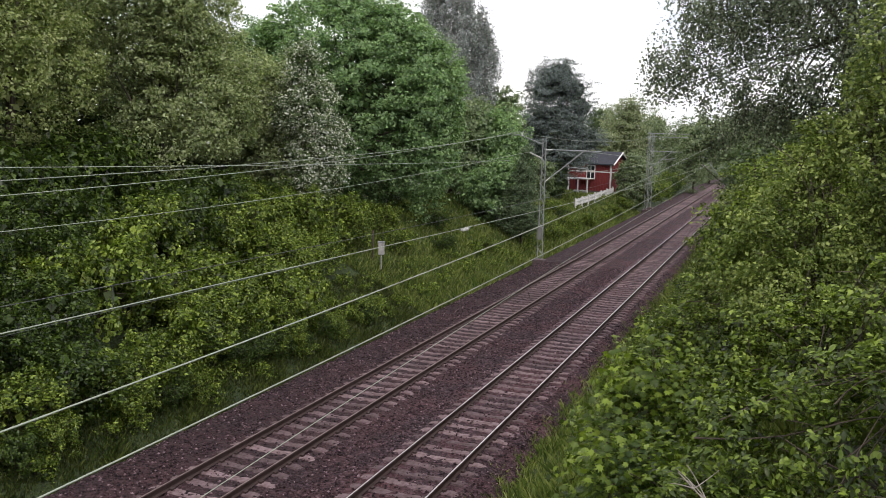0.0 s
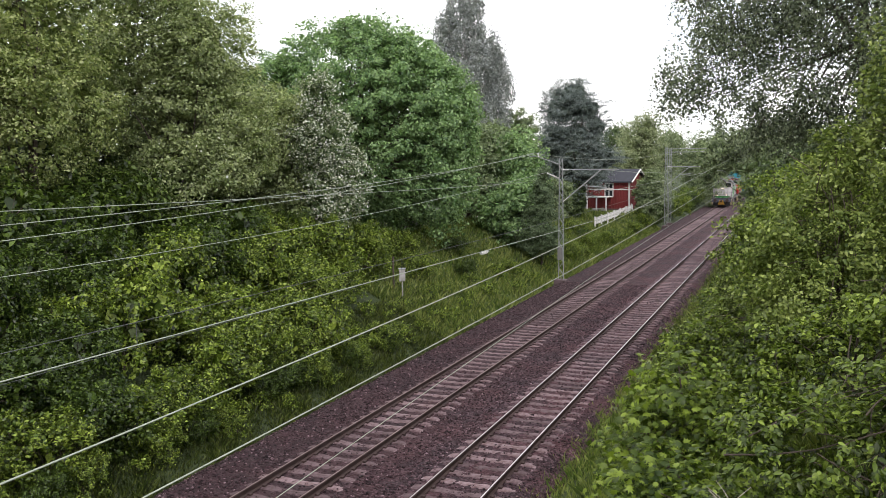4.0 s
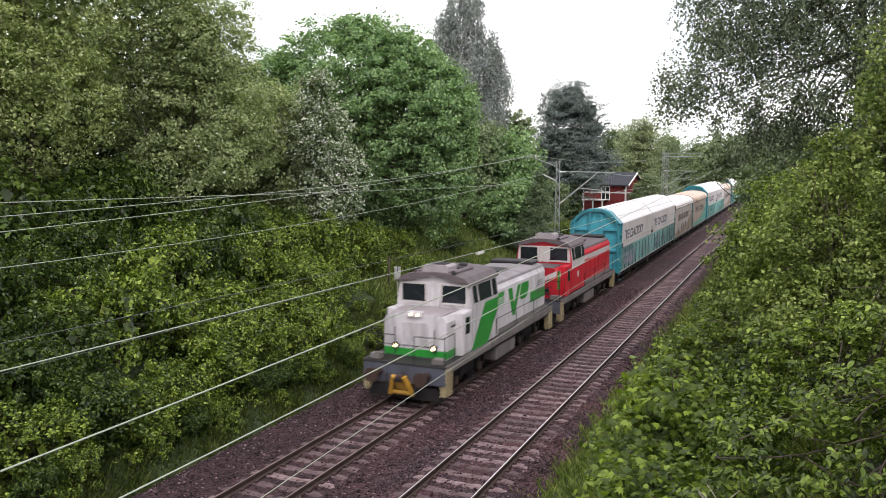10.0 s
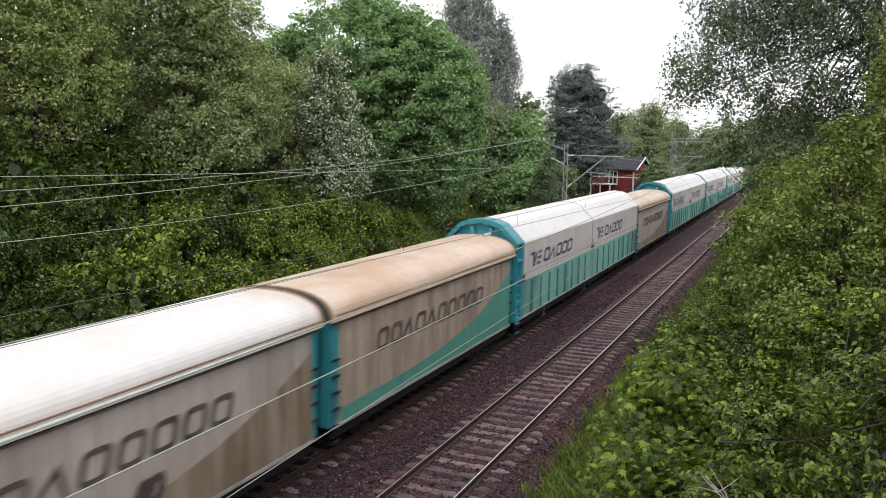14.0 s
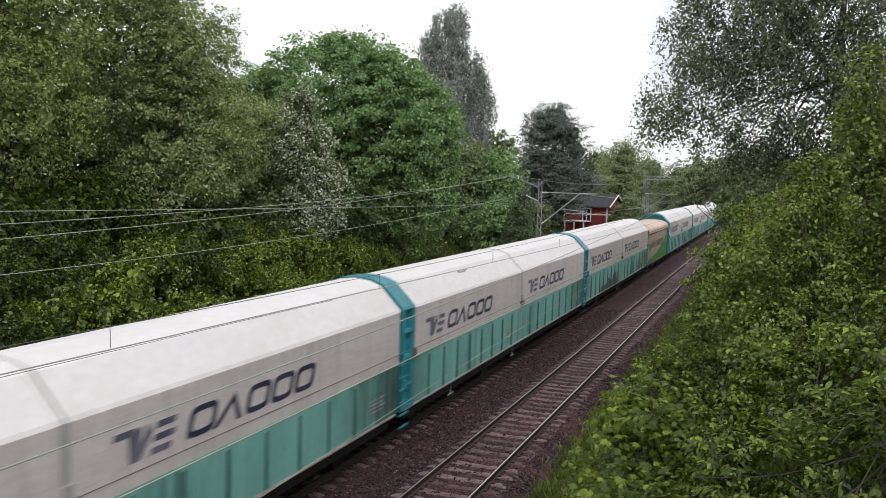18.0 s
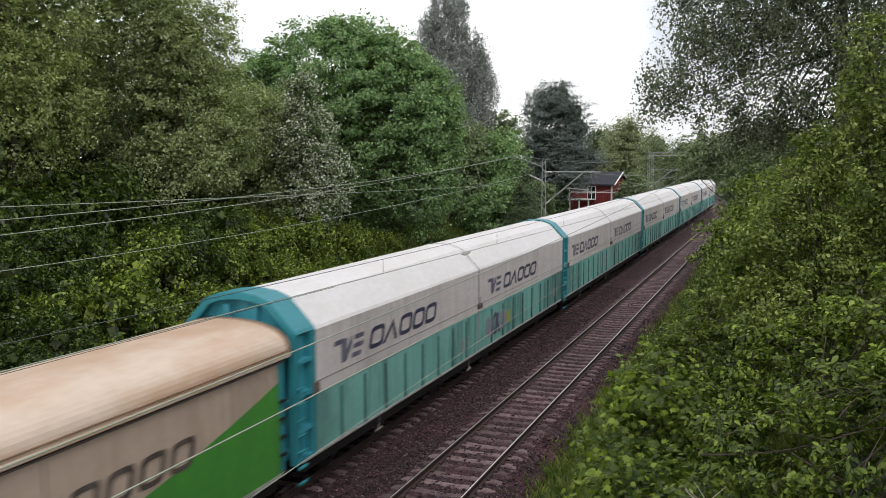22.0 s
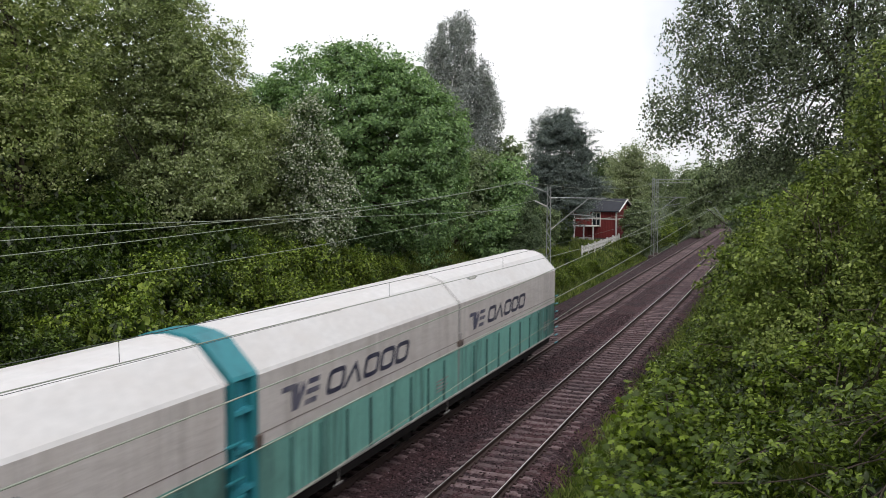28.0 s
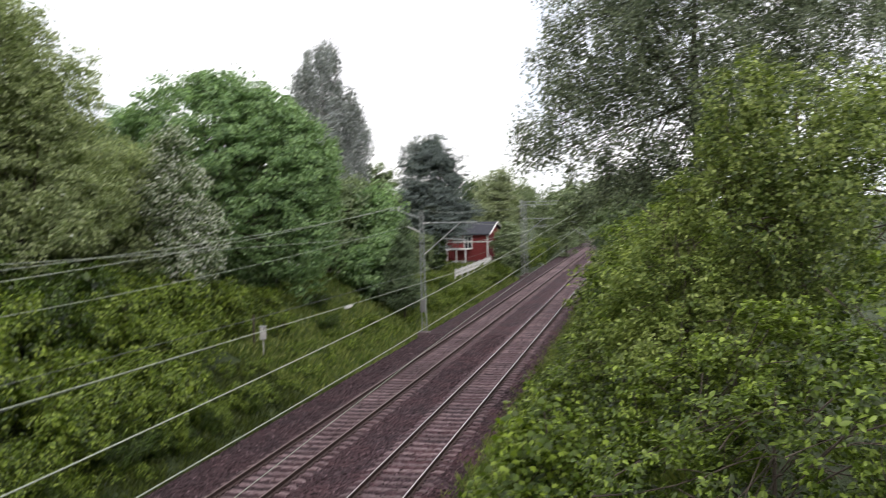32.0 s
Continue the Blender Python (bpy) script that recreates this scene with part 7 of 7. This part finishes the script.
    # ends
    for ye, yb, sgn in ((0.0, 0.62, 1), (14.0, 13.38, -1)):
        part("buffer_beam", bbox(bmesh.new(), -1.5, 1.5, yb, yb + sgn * 0.12, 0.72, 1.32, 0.02), T["l_beam"], t, "blue-grey buffer beam")
        buffer_pair(t, ye, yb)
        part("snow_plough", extrude_profile([(-1.35, 0.18), (1.35, 0.18), (1.2, 0.6), (-1.2, 0.6)], yb + sgn * 0.1, yb + sgn * 0.18), T["under"], t)
        bm = bmesh.new()
        rod(bm, (-0.42, yb - sgn * 0.1, 0.35), (-0.2, yb - sgn * 0.34, 1.02), 0.085, n=8)
        rod(bm, (0.42, yb - sgn * 0.1, 0.35), (0.2, yb - sgn * 0.34, 1.02), 0.085, n=8)
        rod(bm, (-0.4, yb - sgn * 0.12, 0.42), (0.4, yb - sgn * 0.12, 0.42), 0.075, n=8)
        bbox(bm, -0.26, 0.26, yb - sgn * 0.02 - 0.05, yb - sgn * 0.02 + 0.05, 0.5, 0.78)
        part("coupler", bm, T["yellow"], t, "yellow coupler gear")
        part("coupler_head", bbox(bmesh.new(), -0.12, 0.12, yb - sgn * 0.4, yb - sgn * 0.05, 0.82, 1.04, 0.04), T["buffer"], t)
        for x in (-0.6, 0.6):
            part("air_hose", rod(bmesh.new(), (x, yb - sgn * 0.05, 1.0), (x * 0.8, yb - sgn * 0.2, 0.4), 0.035, n=6), T["l_dark"], t)
    for y in (2.3, 4.6, 9.4, 11.7):
        wheelset(t, y, 0.5)
    for y in (1.7, 8.8):
        for s in (-1, 1):
            for yy in (y + 0.6, y + 2.9):
                part("axle_box", bbox(bmesh.new(), s * 1.14, s * 1.26, yy - 0.16, yy + 0.16, 0.36, 0.66, 0.03), T["buffer"], t)
                for o in (-0.32, 0.32):
                    part("spring", rod(bmesh.new(), (s * 1.2, yy + o, 0.5), (s * 1.2, yy + o, 0.88), 0.09, n=10), T["under"], t)
            part("bogie_frame", bbox(bmesh.new(), s * 1.0, s * 1.16, y, y + 3.5, 0.5, 0.85, 0.04), T["under"], t)
    for s in (-1, 1):
        part("fuel_tank", bbox(bmesh.new(), s * 0.5, s * 1.42, 5.9, 8.2, 0.42, 0.95, 0.06), T["l_sill"], t)
    # nose and cab stand back from the front platform
    for ob in t.children:
        kind = ob.name.split(".")[0]
        if kind in FRONT_NOSE and green:
            ob.matrix_basis = pose(0, 0.4, 0)
        elif kind in FRONT_CAB:
            ob.matrix_basis = pose(0, 0.4 if green else 0.15, 0.06)
    return t


def frame_bm(x0, x1, z0, z1, y0, y1, w=0.05):
    bm = bmesh.new()
    for a in ((x0 - w, x0, z0 - w, z1 + w), (x1, x1 + w, z0 - w, z1 + w), (x0, x1, z1, z1 + w), (x0, x1, z0 - w, z0)):
        bbox(bm, a[0], a[1], y0, y1, a[2], a[3])
    return bm


T["glass"] = M["glass_dark"]
TRAIN = []      # (thing, distance of its front end behind the first wagon's front)
TRAIN.append((locomotive("light grey diesel locomotive with green stripes and lit lamps", "l_grey", "l_green"), -28.3))
TRAIN.append((locomotive("red diesel locomotive with white stripes coupled behind", "l_red", "l_white"), -14.2))
ORDER = "C T T C T C C C t C C C C C"
LABELS = {"C": "white and teal sliding-wall freight wagon", "T": "weathered beige round-roofed freight wagon with teal sweep", "t": "clean beige round-roofed freight wagon with green sweep"}
plain = cargo_wagon(LABELS["C"], "mark")
grimy = cargo_wagon("white and teal sliding-wall freight wagon with grimy sprayed walls", "mark", "teal_dirt", tags=
                    [(2.0 + 0.9 * k, 1.25, 0.75, 0.85, "spray_pale") for k in range(4)] + [(8.4, 1.3, 0.4, 0.9, "spray"), (14.0, 1.3, 1.2, 0.8, "spray"), (15.6, 1.4, 0.8, 0.7, "spray_pale"), (17.5, 1.3, 1.4, 0.7, "spray")])
tagged_w = cargo_wagon("white and teal sliding-wall freight wagon with a sprayed mark", "mark", "teal",
                       [(13.4, 1.35, 0.7, 0.8, "spray_pale"), (14.2, 1.3, 0.7, 0.9, "spray"), (15.0, 1.4, 0.8, 0.7, "spray_pale"), (15.9, 1.5, 0.4, 0.5, "spray_yellow")])
yellow_w = cargo_wagon("white and teal sliding-wall freight wagon with a yellow sprayed mark", "mark", "teal",
                       [(21.4, 1.5, 0.9, 0.6, "spray_yellow"), (20.2, 1.3, 0.8, 0.5, "spray")])
part("spray_block", lumpy_patch(5.2, 11.6, 1.08, 2.1, 1.562, 8), T["spray_dark"], yellow_w, "dark sprayed block along the lower wall")
weathered = round_wagon(LABELS["T"], "beige_dirt", "swoosh_teal", False)
stained = round_wagon("pale beige round-roofed freight wagon with rust stains", "pale_wall", "swoosh_brown", False, "white_roof", "mark_brown")
dusty = round_wagon("dusty beige round-roofed freight wagon with a tan roof", "pale_wall", "swoosh_brown", False, "white_roof_b")
for yy, zz, ww, hh in ((5.0, 1.5, 0.9, 0.5), (6.3, 1.35, 1.1, 0.6), (7.8, 1.6, 0.7, 0.5), (2.6, 1.3, 0.8, 0.35)):
    part("spray_mark", scrawl(yy, zz, ww, hh, 1.539, int(yy * 10)), T["mark_brown"], stained, "unreadable spray-painted mark")
clean = round_wagon(LABELS["t"], "beige", "green", True)
pos, used = 0.0, set()
for k, c in enumerate(ORDER.split()):
    src = {"C": {0: grimy, 7: yellow_w, 9: tagged_w}.get(k, plain), "T": {1: stained, 4: dusty}.get(k, weathered), "t": clean}[c]
    ob = src if src.name not in used else copy_thing(src, pose(0, 0, 0))
    used.add(src.name)
    TRAIN.append((ob, pos))
    pos += 25.2 if c == "C" else 14.0

RUN = [(0, 240.1), (3, 183.7), (5.5, 136.7), (8, 89.7), (9.5, 61.5), (10, 52.1), (11, 33.3), (12, 14.4), (13, -4.4), (14.5, -32.2), (16.5, -68.8), (18, -95.6),
       (19, -113.3), (20.5, -139.7), (21.5, -157.1), (23, -183.3), (26, -235.0), (28.5, -278.2), (29.4, -293.7), (32, -338.5)]


def run(t):
    """Where the first wagon's front is along the track."""
    a = np.array(RUN)
    return float(np.polyval(np.polyfit(a[:, 0], a[:, 1], 5), t))


for ob, off in TRAIN:
    ob.matrix_basis = pose(X_L, run(0) + off, 0)

# ---- sleepers, one by one ----
SLEEPER = sleeper_mesh()
for trk, phase in TRACKS:
    for k in range(270):
        child("sleeper", SLEEPER, trk, m=pose(0, 9 + phase + 0.61 * k, 0, 0, 0, 0.6 * math.sin(k * 12.9)))


def motions():
    """The train rolls past at a slowly falling speed."""
    times = [0.5 * k for k in range(65)]
    for ob, off in TRAIN:
        walk(ob, [(t, pose(X_L, run(t) + off, 0)) for t in times])


motions()
